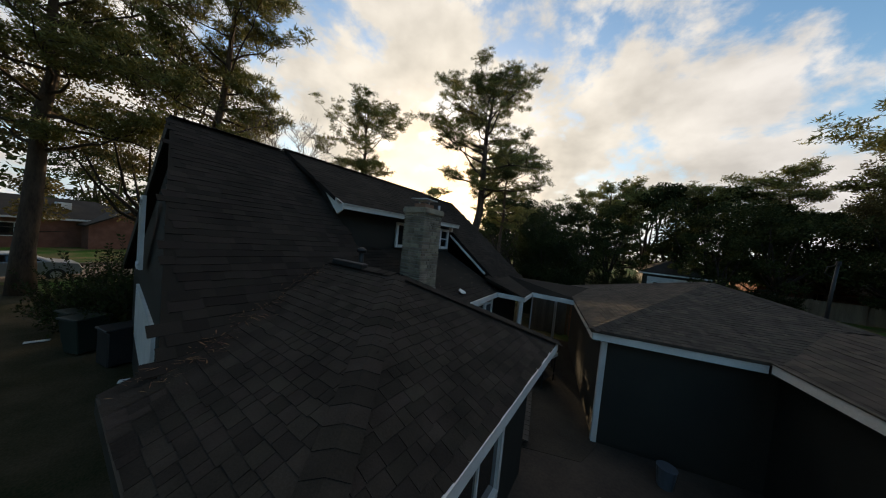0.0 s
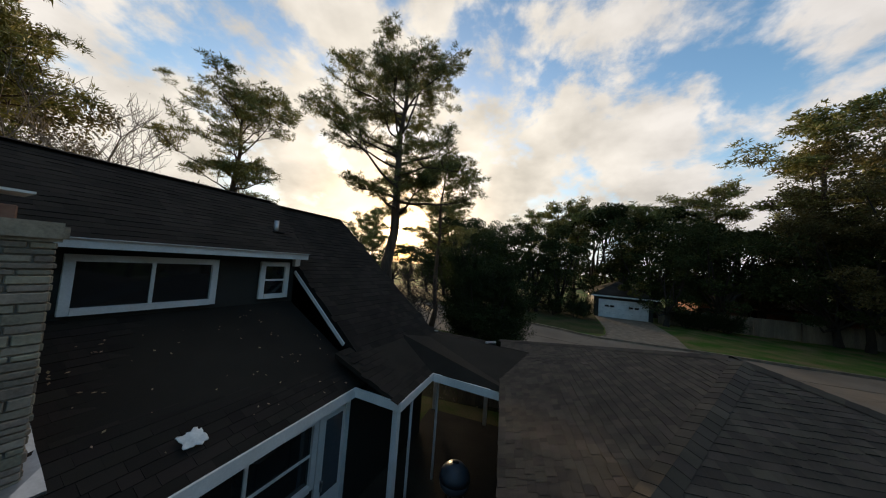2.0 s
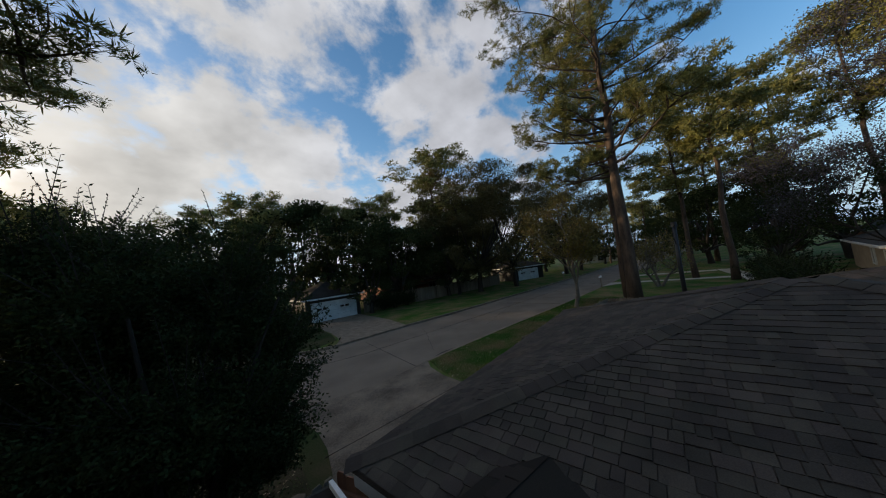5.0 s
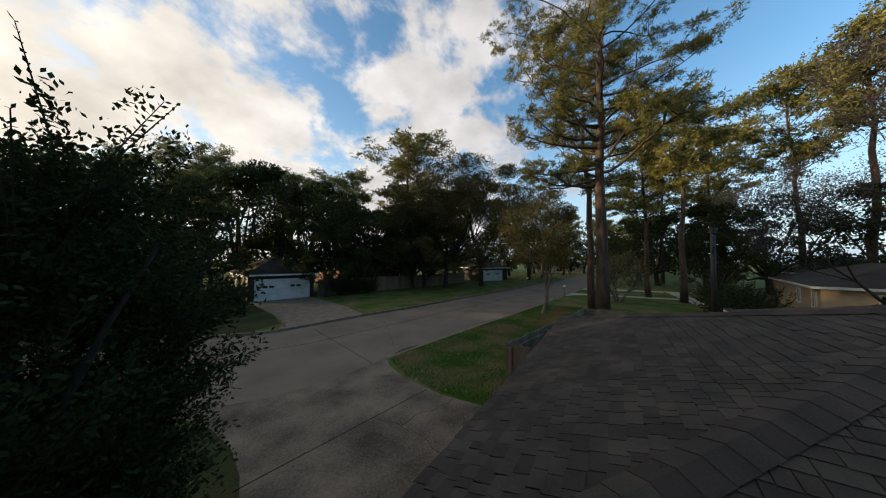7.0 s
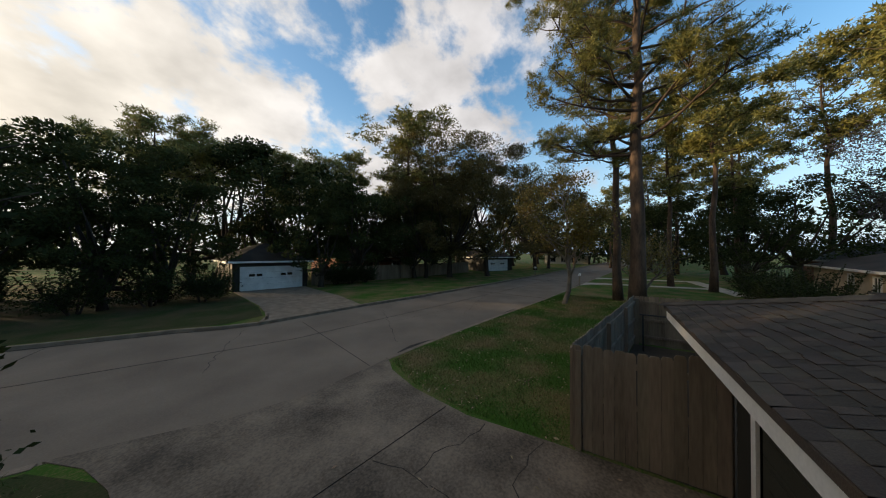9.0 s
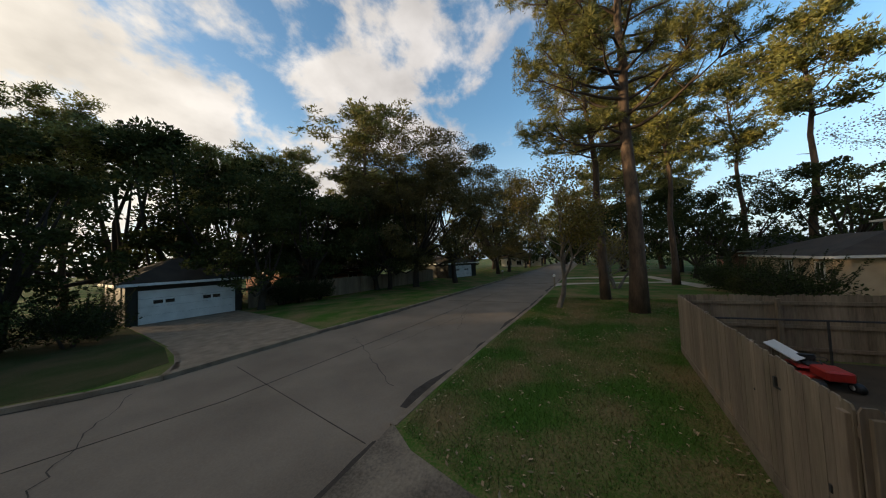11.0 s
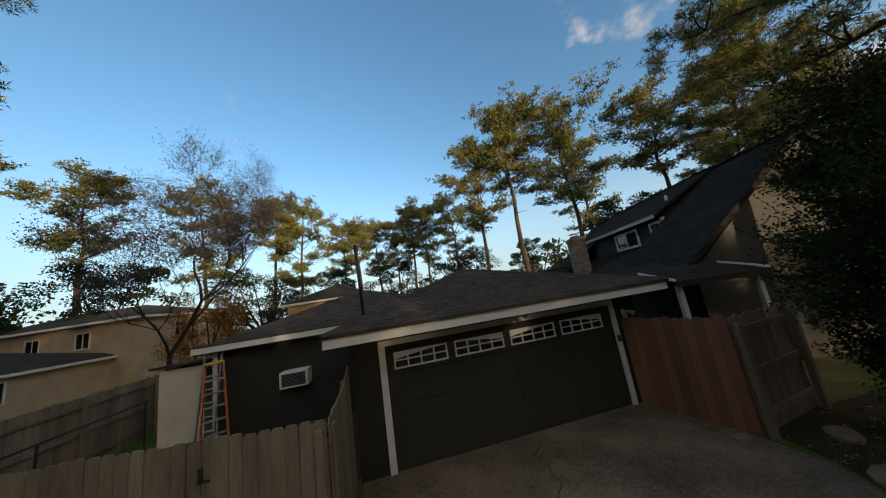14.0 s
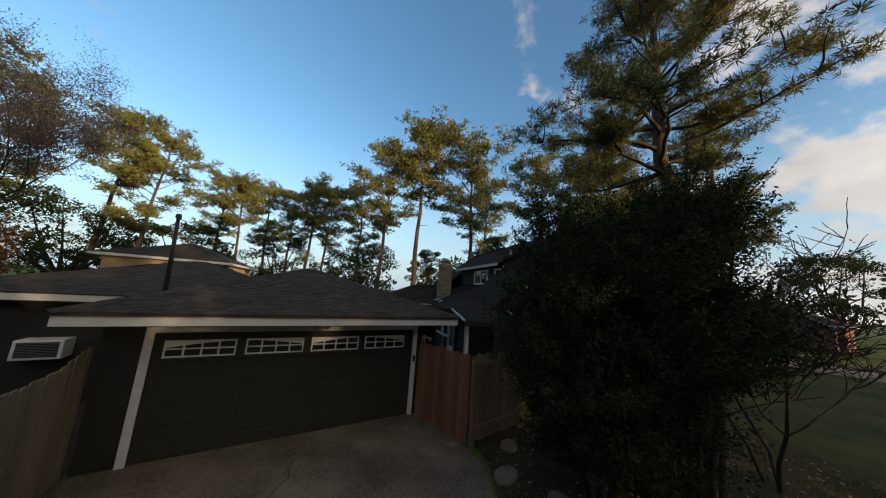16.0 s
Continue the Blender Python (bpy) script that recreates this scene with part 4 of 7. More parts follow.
def roof_vent(x, y, z, label="dark metal roof vent pipe", h=0.28, cap=True):
    v = thing("roof_vent", label, "vent")
    v.matrix_basis = TURN @ Matrix.Translation((x, y, z))
    bm = bmesh.new()
    tube(bm, [(0, 0, -0.12), (0, 0, h)], [0.05, 0.05], 12)
    part("pipe", bm, M["metal"] if not cap else M["black"], v, smooth=True)
    part("base_plate", box(-0.17, 0.17, -0.14, 0.14, -0.03, -0.015), M["black"], v)
    if cap:
        bm = bmesh.new()
        tube(bm, [(0, 0, h), (0, 0, h + 0.05), (0, 0, h + 0.1)], [0.1, 0.1, 0.02], 12)
        part("vent_cap", bm, M["black"], v, smooth=True)
    return v


roof_vent(-4.35, -8.2, main_z(-4.35) + 0.06)
roof_vent(-6.3, -2.9, 5.2, cap=False, h=0.24)


# ---- fences ----
def picket_mesh(w, h, material, name="picket", ear=0.03):
    me = bpy.data.meshes.new(name)
    a, t = w / 2, 0.009
    prof = [(-a, 0), (a, 0), (a, h - ear), (a - ear, h), (-a + ear, h), (-a, h - ear)]
    v = [(x, -t, z) for x, z in prof] + [(x, t, z) for x, z in prof]
    f = [tuple(range(6)), tuple(range(11, 5, -1))] + [(i + 6, (i + 1) % 6 + 6, (i + 1) % 6, i) for i in range(6)]
    me.from_pydata(v, [], f)
    me.materials.append(material)
    return me


PICKET = {}


def picket_fence(parent, a, b, h, material, seed, w=0.14, rails=True, inner=1, tilt=0.003, top=None):
    """Boards side by side from a to b on rails with posts; inner is the side of the rails."""
    rng = np.random.default_rng(seed)
    a, b = Vector((*a, 0)), Vector((*b, 0))
    d = b - a
    turn = math.atan2(d.y, d.x)
    n = max(1, int(d.length / (w + 0.006)))
    step = d.length / n
    u = d.normalized()
    side = Vector((-u.y, u.x, 0)) * inner
    for i in range(n):
        hh = (top(i / n) if top else h) + rng.normal() * 0.012
        key = (w, material.name)
        if key not in PICKET:
            PICKET[key] = picket_mesh(w, 1.0, material, ear=0.024)
        ob = new("picket", PICKET[key])
        c = a + u * (step * (i + 0.5)) + side * rng.normal() * 0.0015
        ob.matrix_basis = Matrix.LocRotScale((c.x, c.y, 0.02 + rng.normal() * 0.006), Euler((0, rng.normal() * tilt, turn + rng.normal() * 0.008)), (step / (w + 0.006), 1, hh))
        ob.parent = parent
    if rails:
        for z in (0.3, h * 0.52, h - 0.2):
            bm = bmesh.new()
            beam(bm, a + side * 0.035 + Vector((0, 0, z)), b + side * 0.035 + Vector((0, 0, z)), 0.04, 0.09)
            part("rail", bm, material, parent)
        k = max(1, round(d.length / 2.4))
        for i in range(k + 1):
            c = a + d * (i / k) + side * 0.1
            part("post", box(c.x - 0.045, c.x + 0.045, c.y - 0.045, c.y + 0.045, 0, h - 0.06, 0.004), material, parent)


fence = thing("picket_fence", "weathered grey-brown picket fence of tall boards", "fence")
picket_fence(fence, (12.6, 0.7), (5.56, 2.0), 1.74, M["fence"], 1, inner=1)
picket_fence(fence, (5.54, 1.99), (5.62, 0.04), 1.74, M["fence"], 2, inner=1, top=lambda q: 1.74 + 0.42 * max(0, q - 0.55))
picket_fence(fence, (12.63, -8.0), (12.63, 0.68), 1.74, M["fence"], 3, inner=1)
bm = bmesh.new()
beam(bm, (12.58, 0.725, 0.09), (5.58, 2.022, 0.09), 0.02, 0.16)
part("kick_board", bm, M["fence"], fence, "pale worn board along the fence foot")
part("latch", box(6.83, 6.87, 1.755, 1.795, 1.38, 1.5, 0.006), M["black"], fence, "black gate latch")
part("latch_bar", box(6.68, 6.88, 1.765, 1.785, 1.36, 1.385), M["black"], fence, "black hinge bar")

gate = thing("cedar_gate", "reddish new cedar board gate beside the garage", "gate")
picket_fence(gate, (-0.2, 0.06), (-0.62, 1.75), 1.8, M["cedar"], 5, inner=1)
side_fence = thing("picket_fence", "old grey picket fence next to the cedar gate", "fence")
picket_fence(side_fence, (-0.66, 1.75), (-2.3, 1.55), 1.78, M["fence"], 6, inner=-1)

# ---- pieces by the garage ----
ac = thing("air_conditioner", "white window air conditioner in the dark siding", "air conditioner", (7.55, -3.55, 1.08))
part("case", box(-0.36, 0.36, 0.0, 0.42, 0.0, 0.42, 0.012), M["white"], ac)
part("grille_back", box(-0.3, 0.3, 0.42, 0.424, 0.05, 0.37), M["black"], ac, "dark recessed grille")
for i in range(9):
    part("grille_slat", box(-0.3, 0.3, 0.424, 0.432, 0.07 + i * 0.034, 0.08 + i * 0.034), M["metal"], ac)

M["orange"] = mat("orange_fibreglass", (0.42, 0.09, 0.03), (0.6, 0.16, 0.06), 0.5, 4, 40, 0.1, 0.002)
M["yellow"] = mat("yellow_plastic", (0.5, 0.28, 0.03), (0.68, 0.4, 0.06), 0.5, 4, 40, 0.1, 0.002)
M["red"] = mat("red_paint", (0.3, 0.02, 0.015), (0.45, 0.04, 0.03), 0.4, 4, 40, 0.1, 0.002)
M["aluminium"] = mat("aluminium", (0.45, 0.45, 0.46), (0.65, 0.65, 0.66), 0.35, 4, 60, 0.1, 0.001, metal=0.9)
ladder = thing("step_ladder", "orange fibreglass step ladder with aluminium treads", "ladder", (9.27, -2.85, 0.0))
ladder.rotation_euler.z = radians(28)
for s in (-1, 1):
    bm = bmesh.new(); beam(bm, (s * 0.28, 0.35, 0), (s * 0.17, 0.02, 2.1), 0.03, 0.075)
    part("front_rail", bm, M["orange"], ladder)
    bm = bmesh.new(); beam(bm, (s * 0.28, -0.35, 0), (s * 0.17, -0.04, 2.05), 0.025, 0.06)
    part("rear_rail", bm, M["orange"], ladder)
for i in range(6):
    q = (i + 0.7) / 7
    part("tread", box(-0.27 + 0.1 * q, 0.27 - 0.1 * q, 0.3 - 0.3 * q, 0.39 - 0.3 * q, 2.1 * q - 0.02, 2.1 * q + 0.015), M["aluminium"], ladder)
part("top_cap", box(-0.2, 0.2, -0.1, 0.09, 2.07, 2.13, 0.01), M["yellow"], ladder, "yellow moulded top cap")
lean = thing("extension_ladder", "pale aluminium ladder leaning on the wall", "ladder", (9.55, -3.35, 0))
for s in (-1, 1):
    bm = bmesh.new(); beam(bm, (s * 0.2, 0.45, 0), (s * 0.2, 0.0, 2.35), 0.03, 0.07)
    part("rail", bm, M["aluminium"], lean)
for i in range(7):
    q = (i + 0.6) / 7.5
    bm = bmesh.new(); tube(bm, [(-0.19, 0.45 - 0.45 * q, 2.35 * q), (0.19, 0.45 - 0.45 * q, 2.35 * q)], [0.016, 0.016], 8)
    part("rung", bm, M["aluminium"], lean)

M["cream"] = mat("cream_siding", (0.5, 0.44, 0.33), (0.66, 0.6, 0.47), 0.6, 1.5, 50, 0.1)
shed = thing("garden_shed", "small cream lap-sided shed behind the fence", "shed", (10.75, -5.3, 0))
part("body", box(-0.55, 0.55, -1.2, 1.2, 0, 2.0), M["cream"], shed)
for i in range(12):
    ob = new("siding_board", board_mesh(1.1, 0.17, 0.018, material=M["cream"]) if i == 0 else ob.data)
    ob.matrix_basis = pose(0.55, 1.2, 0.03 + i * 0.16, 0, 0, 180)
    ob.parent = shed
roof_plane("roof", [(-0.7, -1.35, 2.02), (0.7, -1.35, 2.02), (0.7, 1.35, 2.14), (-0.7, 1.35, 2.14)], shed, M["far_roof"], 0.06)

mast = thing("roof_mast", "thin dark metal mast with a bracket on the roof", "mast", (5.45, -1.95, 2.62))
bm = bmesh.new(); tube(bm, [(0, 0, -0.1), (0.03, 0.0, 0.95), (0.07, -0.02, 1.85)], [0.045, 0.04, 0.035], 10)
part("pole", bm, M["black"], mast, smooth=True)
bm = bmesh.new(); tube(bm, [(0.07, -0.02, 1.85), (0.075, -0.02, 1.95)], [0.06, 0.05], 10)
part("head", bm, M["black"], mast)
bm = bmesh.new(); tube(bm, [(0.06, 0, 1.45), (-0.14, 0.02, 1.6), (-0.1, 0.02, 1.78), (0.06, 0.0, 1.84)], [0.011, 0.011, 0.011, 0.011], 6)
part("cable_loop", bm, M["black"], mast)

mower = thing("riding_mower", "red riding mower parked behind the fence", "mower", (11.05, -1.25, 0))
mower.rotation_euler.z = radians(85)
mower.scale = (0.7, 0.7, 0.5)
part("hood", box(-0.3, 0.3, 0.1, 0.85, 0.42, 0.85, 0.06), M["red"], mower)
part("deck", box(-0.55, 0.55, -0.55, 0.25, 0.18, 0.34, 0.04), M["red"], mower)
part("fender", box(-0.45, 0.45, -0.8, -0.05, 0.48, 0.6, 0.05), M["red"], mower)
part("seat", box(-0.22, 0.22, -0.55, -0.1, 0.6, 0.72, 0.05), M["black"], mower, "black seat")
part("seat_back", box(-0.22, 0.22, -0.62, -0.52, 0.66, 1.02, 0.04), M["black"], mower, "black seat back")
for x, y, r in ((-0.42, -0.45, 0.26), (0.42, -0.45, 0.26), (-0.38, 0.65, 0.2), (0.38, 0.65, 0.2)):
    w = new("wheel"); w.parent = mower
    bm = bmesh.new(); tube(bm, [(x - 0.1, y, r), (x - 0.07, y, r), (x + 0.07, y, r), (x + 0.1, y, r)], [r * 0.85, r, r, r * 0.85], 20)
    part("tyre", bm, M["black"], w, "black tyre")
    bm = bmesh.new(); tube(bm, [(x - 0.11, y, r), (x + 0.11, y, r)], [r * 0.5, r * 0.5], 14)
    part("rim", bm, M["white"], w, "pale rim")
bm = bmesh.new(); tube(bm, [(0, 0.15, 0.8), (0, 0.02, 1.0)], [0.02, 0.02], 8)
part("steering_column", bm, M["black"], mower)
bm = bmesh.new()
ring = [(0.17 * math.cos(a * math.pi / 8), 0.02 + 0.1 * math.sin(a * math.pi / 8) * 0.5, 1.0 + 0.15 * math.sin(a * math.pi / 8)) for a in range(17)]
tube(bm, ring, [0.014] * 17, 6, False)
part("steering_wheel", bm, M["black"], mower)
board = thing("white_board", "white sheet board leaning in the fenced yard", "board", (11.5, -0.95, 0.2))
bm = bmesh.new(); beam(bm, (-0.2, -0.17, 0.2), (0.2, 0.17, 0.5), 0.5, 0.025)
part("panel", bm, M["white"], board)
for s in (-1, 1):
    bm = bmesh.new(); beam(bm, (s * 0.16, s * 0.13, -0.2), (s * 0.16, s * 0.13, 0.33 + 0.11 * s), 0.04, 0.04)
    part("leg", bm, M["fence"], board)
hand_rail = thing("pipe_rail", "dark pipe rail along the fenced yard", "rail", (0, 0, 0))
bm = bmesh.new(); tube(bm, [(11.72, 0.6, 1.25), (11.75, -4.4, 1.25)], [0.025, 0.025], 8)
part("rail", bm, M["black"], hand_rail)
for y in (0.5, -1.9, -4.3):
    bm = bmesh.new(); tube(bm, [(11.74, y, 0), (11.74, y, 1.25)], [0.025, 0.025], 8)
    part("post", bm, M["black"], hand_rail)
sheet("yard_soil", [(5.6, -3.5), (12.5, -3.5), (12.5, 0.7), (5.6, 1.95)], 0.006, M["soil"], "bare dark soil in the fenced yard", "soil", 0.05)
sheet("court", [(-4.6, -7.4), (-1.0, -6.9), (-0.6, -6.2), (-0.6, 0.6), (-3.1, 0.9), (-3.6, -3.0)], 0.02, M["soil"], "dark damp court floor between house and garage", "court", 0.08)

sheet("path", [(-3.2, -13.0), (-3.9, -7.0), (-0.7, -6.0), (2.3, -6.0), (2.5, -14.0), (0.6, -14.5)], 0.012, M["path"], "worn brown brick and soil path beside the garage", "path", 0.06)

# ---- the court ----
M["deck"] = mat("worn_deck", (0.05, 0.04, 0.032), (0.11, 0.09, 0.07), 0.85, 2, 40, 0.4, 0.004, stretch=(0.15, 1, 1))
deck = thing("deck", "low worn wooden deck in the court", "deck", (0, 0, 0))
for i in range(13):
    part("plank", box(-3.6, -2.0, -7.0 + i * 0.17, -6.84 + i * 0.17, 0.12, 0.15, 0.003), M["deck"], deck)
part("joist", box(-3.5, -3.4, -7.0, -4.8, 0.02, 0.12), M["deck"], deck)
part("joist", box(-2.2, -2.1, -7.0, -4.8, 0.02, 0.12), M["deck"], deck)
M["glove"] = mat("yellow_green_cloth", (0.35, 0.42, 0.03), (0.5, 0.55, 0.08), 0.8, 6, 40, 0.3)
cart = thing("utility_cart", "utility cart with a pale tray of tools", "cart", (-1.82, -3.95, 0))
cart.rotation_euler.z = radians(-25)
cart.scale.z = 0.92
for x in (-0.25, 0.25):
    for y in (-0.4, 0.4):
        bm = bmesh.new(); tube(bm, [(x, y, 0.04), (x, y, 0.9)], [0.02, 0.02], 8)
        part("leg", bm, M["black"], cart)
part("tray", box(-0.3, 0.3, -0.45, 0.45, 0.9, 0.93), M["white"], cart, "pale tray")
for b in ((-0.3, -0.27, -0.45, 0.45), (0.27, 0.3, -0.45, 0.45), (-0.27, 0.27, -0.45, -0.42), (-0.27, 0.27, 0.42, 0.45)):
    part("tray_rim", box(*b, 0.93, 1.0), M["white"], cart, "pale rim")
part("shelf", box(-0.28, 0.28, -0.42, 0.42, 0.3, 0.32), M["black"], cart)
gl = thing("work_gloves", "yellow-green work gloves lying in the tray", "gloves", (-1.75, -4.0, 0.858))
for k, (x, y, r) in enumerate(((0.0, 0.0, 0.3), (0.12, 0.14, 1.1))):
    bm = bmesh.new()
    add_box(bm, -0.05, 0.05, -0.09, 0.07, 0.0, 0.04)
    for f in range(4):
        add_box(bm, -0.048 + f * 0.026, -0.026 + f * 0.026, 0.07, 0.15, 0.005, 0.03)
    bmesh.ops.bevel(bm, geom=bm.edges[:], offset=0.006, segments=1, affect="EDGES")
    bmesh.ops.transform(bm, matrix=pose(x, y, 0, 0, 0, math.degrees(r)), verts=bm.verts[:])
    part("glove", bm, M["glove"], gl)
tb = thing("toolbox", "small blue toolbox on the cart", "toolbox", (-1.72, -3.62, 0.922))
M["blue"] = mat("blue_plastic", (0.03, 0.08, 0.2), (0.06, 0.14, 0.3), 0.5, 5, 40, 0.1)
part("case", box(-0.2, 0.2, -0.09, 0.09, 0.0, 0.1, 0.01), M["blue"], tb)
part("lid", box(-0.2, 0.2, -0.09, 0.09, 0.1, 0.13, 0.01), M["white"], tb, "pale lid")
grill = thing("kettle_grill", "dark blue-grey round kettle grill with lid", "grill", (-1.72, -2.6, 0))
M["enamel"] = mat("blue_grey_enamel", (0.05, 0.065, 0.08), (0.09, 0.11, 0.13), 0.35, 3, 40, 0.05)
bm = bmesh.new(); tube(bm, [(0, 0, 0.48), (0, 0, 0.53), (0, 0, 0.62), (0, 0, 0.74)], [0.08, 0.19, 0.27, 0.29], 20)
part("bowl", bm, M["enamel"], grill, smooth=True)
bm = bmesh.new(); tube(bm, [(0, 0, 0.745), (0, 0, 0.86), (0, 0, 0.96), (0, 0, 1.0)], [0.295, 0.265, 0.17, 0.05], 20)
part("lid", bm, M["enamel"], grill, smooth=True)
part("lid_handle", box(-0.06, 0.06, -0.015, 0.015, 1.0, 1.05, 0.008), M["black"], grill)
for a in range(3):
    c, s = math.cos(a * 2.1), math.sin(a * 2.1)
    bm = bmesh.new(); tube(bm, [(0.15 * c, 0.15 * s, 0.55), (0.27 * c, 0.27 * s, 0.0)], [0.014, 0.014], 8)
    part("leg", bm, M["metal"], grill)


def bucket(x, y, material, label):
    b = thing("bucket", label, "bucket", (x, y, 0.0))
    bm = bmesh.new(); tube(bm, [(0, 0, 0.01), (0, 0, 0.34), (0, 0, 0.37)], [0.125, 0.155, 0.16], 18)
    part("body", bm, material, b, smooth=False)
    bm = bmesh.new()
    tube(bm, [(0.16 * math.cos(a * math.pi / 10), 0.0, 0.33 - 0.14 * math.sin(a * math.pi / 10)) for a in range(11)], [0.006] * 11, 5, False)
    part("bail", bm, M["metal"], b)
    return b


bucket(0.4, -6.75, M["enamel"], "blue-grey plastic bucket by the garage wall")

# debris in the back yard
M["log"] = mat("split_log", (0.12, 0.1, 0.075), (0.3, 0.26, 0.2), 0.9, 5, 40, 0.5, 0.008)
rng = np.random.default_rng(9)
for i, (x, y, a, ln) in enumerate(((-1.0, -8.1, 60, 0.8), (-0.75, -8.5, 85, 0.5), (-1.1, -8.9, 100, 0.6), (-0.9, -9.3, 75, 0.55))):
    g = thing("log", "short weathered log lying in the yard", "log", (x, y, 0.0), group="logs in the yard")
    bm = bmesh.new()
    c, s = math.cos(radians(a)) * ln / 2, math.sin(radians(a)) * ln / 2
    tube(bm, [(-c, -s, 0.08), (0, 0, 0.085), (c, s, 0.08)], [0.075, 0.085, 0.07], 9)
    part("body", bm, M["log"], g)
pallet = thing("window_frame", "old window sash lying on the ground", "window", (0.25, -8.0, 0.0))
for b in ((-0.6, 0.6, -0.4, -0.33), (-0.6, 0.6, 0.33, 0.4), (-0.6, -0.53, -0.33, 0.33), (0.53, 0.6, -0.33, 0.33)):
    part("rail", box(*b, 0.02, 0.06), M["white"], pallet, "pale rail")
part("pane", box(-0.53, 0.53, -0.33, 0.33, 0.03, 0.036), M["glass"], pallet)
for x, y, w, d, r in ((-9.0, -12.6, 0.5, 0.2, 20), (-11.5, -14.0, 0.6, 0.35, 35), (-6.9, -12.0, 0.45, 0.12, 5)):
    p = thing("plank_scrap", "pale scrap board lying on the grass", "board", (x, y, 0.0), group="scrap boards")
    bm = box(-w / 2, w / 2, -d / 2, d / 2, 0.01, 0.035, 0.003)
    bmesh.ops.transform(bm, matrix=pose(0, 0, 0, 0, 0, r), verts=bm.verts[:])
    part("plank", bm, M["log"], p)
bin_ = thing("waste_bin", "dark wheeled waste bin beside the house", "bin", (-12.3, -9.2, 0))
part("body", box(-0.3, 0.3, -0.3, 0.3, 0.05, 0.95, 0.03), M["black"], bin_)
part("lid", box(-0.32, 0.32, -0.34, 0.32, 0.95, 1.02, 0.02), M["black"], bin_)
M["cloth"] = mat("white_cloth", (0.55, 0.55, 0.52), (0.8, 0.8, 0.77), 0.9, 8, 50, 0.3)
rag = thing("rag", "crumpled white rag lying on the shingles", "rag")
rag.matrix_basis = TURN @ Matrix.Translation((-3.6, -5.2, 2.67))
bm = bmesh.new()
bmesh.ops.create_grid(bm, x_segments=10, y_segments=8, size=0.16)
for v in bm.verts:
    v.co.x *= 0.75
    r_ = 0.55 + 0.45 * abs(noise.noise(Vector((math.atan2(v.co.y, v.co.x) * 1.3, 0, 3)))) * 2
    v.co.x, v.co.y = v.co.x * r_, v.co.y * r_
    v.co.z = 0.02 + 0.05 * abs(noise.noise(v.co * 14)) + (-v.co.x) * 0.57
bmesh.ops.solidify(bm, geom=bm.faces[:], thickness=0.006)
part("fabric", bm, M["cloth"], rag, smooth=True)

# stepping stones in the shade beside the driveway
for i, (x, y, a, b, r) in enumerate(((-0.75, 3.4, 0.3, 0.2, 20), (-1.1, 4.3, 0.28, 0.2, 70), (-0.5, 4.9, 0.36, 0.22, 10), (-1.5, 2.7, 0.26, 0.18, 40), (-0.35, 2.2, 0.14, 0.1, 0), (-1.9, 5.6, 0.3, 0.2, 120))):
    st = thing("stepping_stone", "flat pale stone lying among dry leaves", "stone", (x, y, 0.0), group="stepping stones")
    bm = bmesh.new()
    n = 9
    ring = [(a * math.cos(k * 2 * math.pi / n) * (1 + 0.18 * noise.noise(Vector((k * 1.7, i, 0)))), b * math.sin(k * 2 * math.pi / n) * (1 + 0.18 * noise.noise(Vector((k * 1.7, i, 4)))), 0.05) for k in range(n)]
    slab(bm, ring, 0.06)
    bmesh.ops.bevel(bm, geom=[e for e in bm.edges if all(v.co.z > 0.04 for v in e.verts)], offset=0.012, segments=2, affect="EDGES")
    bmesh.ops.transform(bm, matrix=pose(0, 0, 0, 0, 0, r), verts=bm.verts[:])
    part("body", bm, M["kerb"], st)
# dark knot holes and streaks in the fence boards
for x, y, z, w, h in ((5.95, 1.938, 0.75, 0.03, 0.08), (7.5, 1.651, 1.05, 0.014, 0.03)):
    part("knot_hole", box(x - w / 2, x + w / 2, y - 0.01, y + 0.013, z, z + h, 0.004), M["black"], fence, "dark knot hole")


# ---- neighbouring houses ----
def low_house(name, label, x0, x1, y0, y1, eave, rise, wall, at=(0, 0), turn=0, wins=(), storeys=1, over=0.45):
    h = thing(name, label, "house", (at[0], at[1], 0))
    h.rotation_euler.z = radians(turn)
    for b in ((x0, x1, y0, y0 + 0.15), (x0, x1, y1 - 0.15, y1), (x0, x0 + 0.15, y0 + 0.15, y1 - 0.15), (x1 - 0.15, x1, y0 + 0.15, y1 - 0.15)):
        part("wall", box(*b, 0, eave), wall, h)
    f, a, b = hip_faces(x0 - over, x1 + over, y0 - over, y1 + over, eave, rise)
    for ring in f.values():
        roof_plane("roof_plane", ring, h, M["far_roof"], 0.12)
    part("soffit", box(x0 - over + 0.03, x1 + over - 0.03, y0 - over + 0.03, y1 + over - 0.03, eave - 0.14, eave - 0.1), M["white"], h)
    for (sx, sy), (ex, ey) in (((x0, y0), (x1, y0)), ((x1, y0), (x1, y1)), ((x1, y1), (x0, y1)), ((x0, y1), (x0, y0))):
        ox = over
        q = lambda px, py: (px + (ox if px == x1 else -ox), py + (ox if py == y1 else -ox), eave)
        fascia(h, q(sx, sy), q(ex, ey), 0.16)
    for o, ux, w, hh in wins:
        wall_window(h, o, ux, w, hh, bars_v=(0.5,), trim=0.08)
    return h


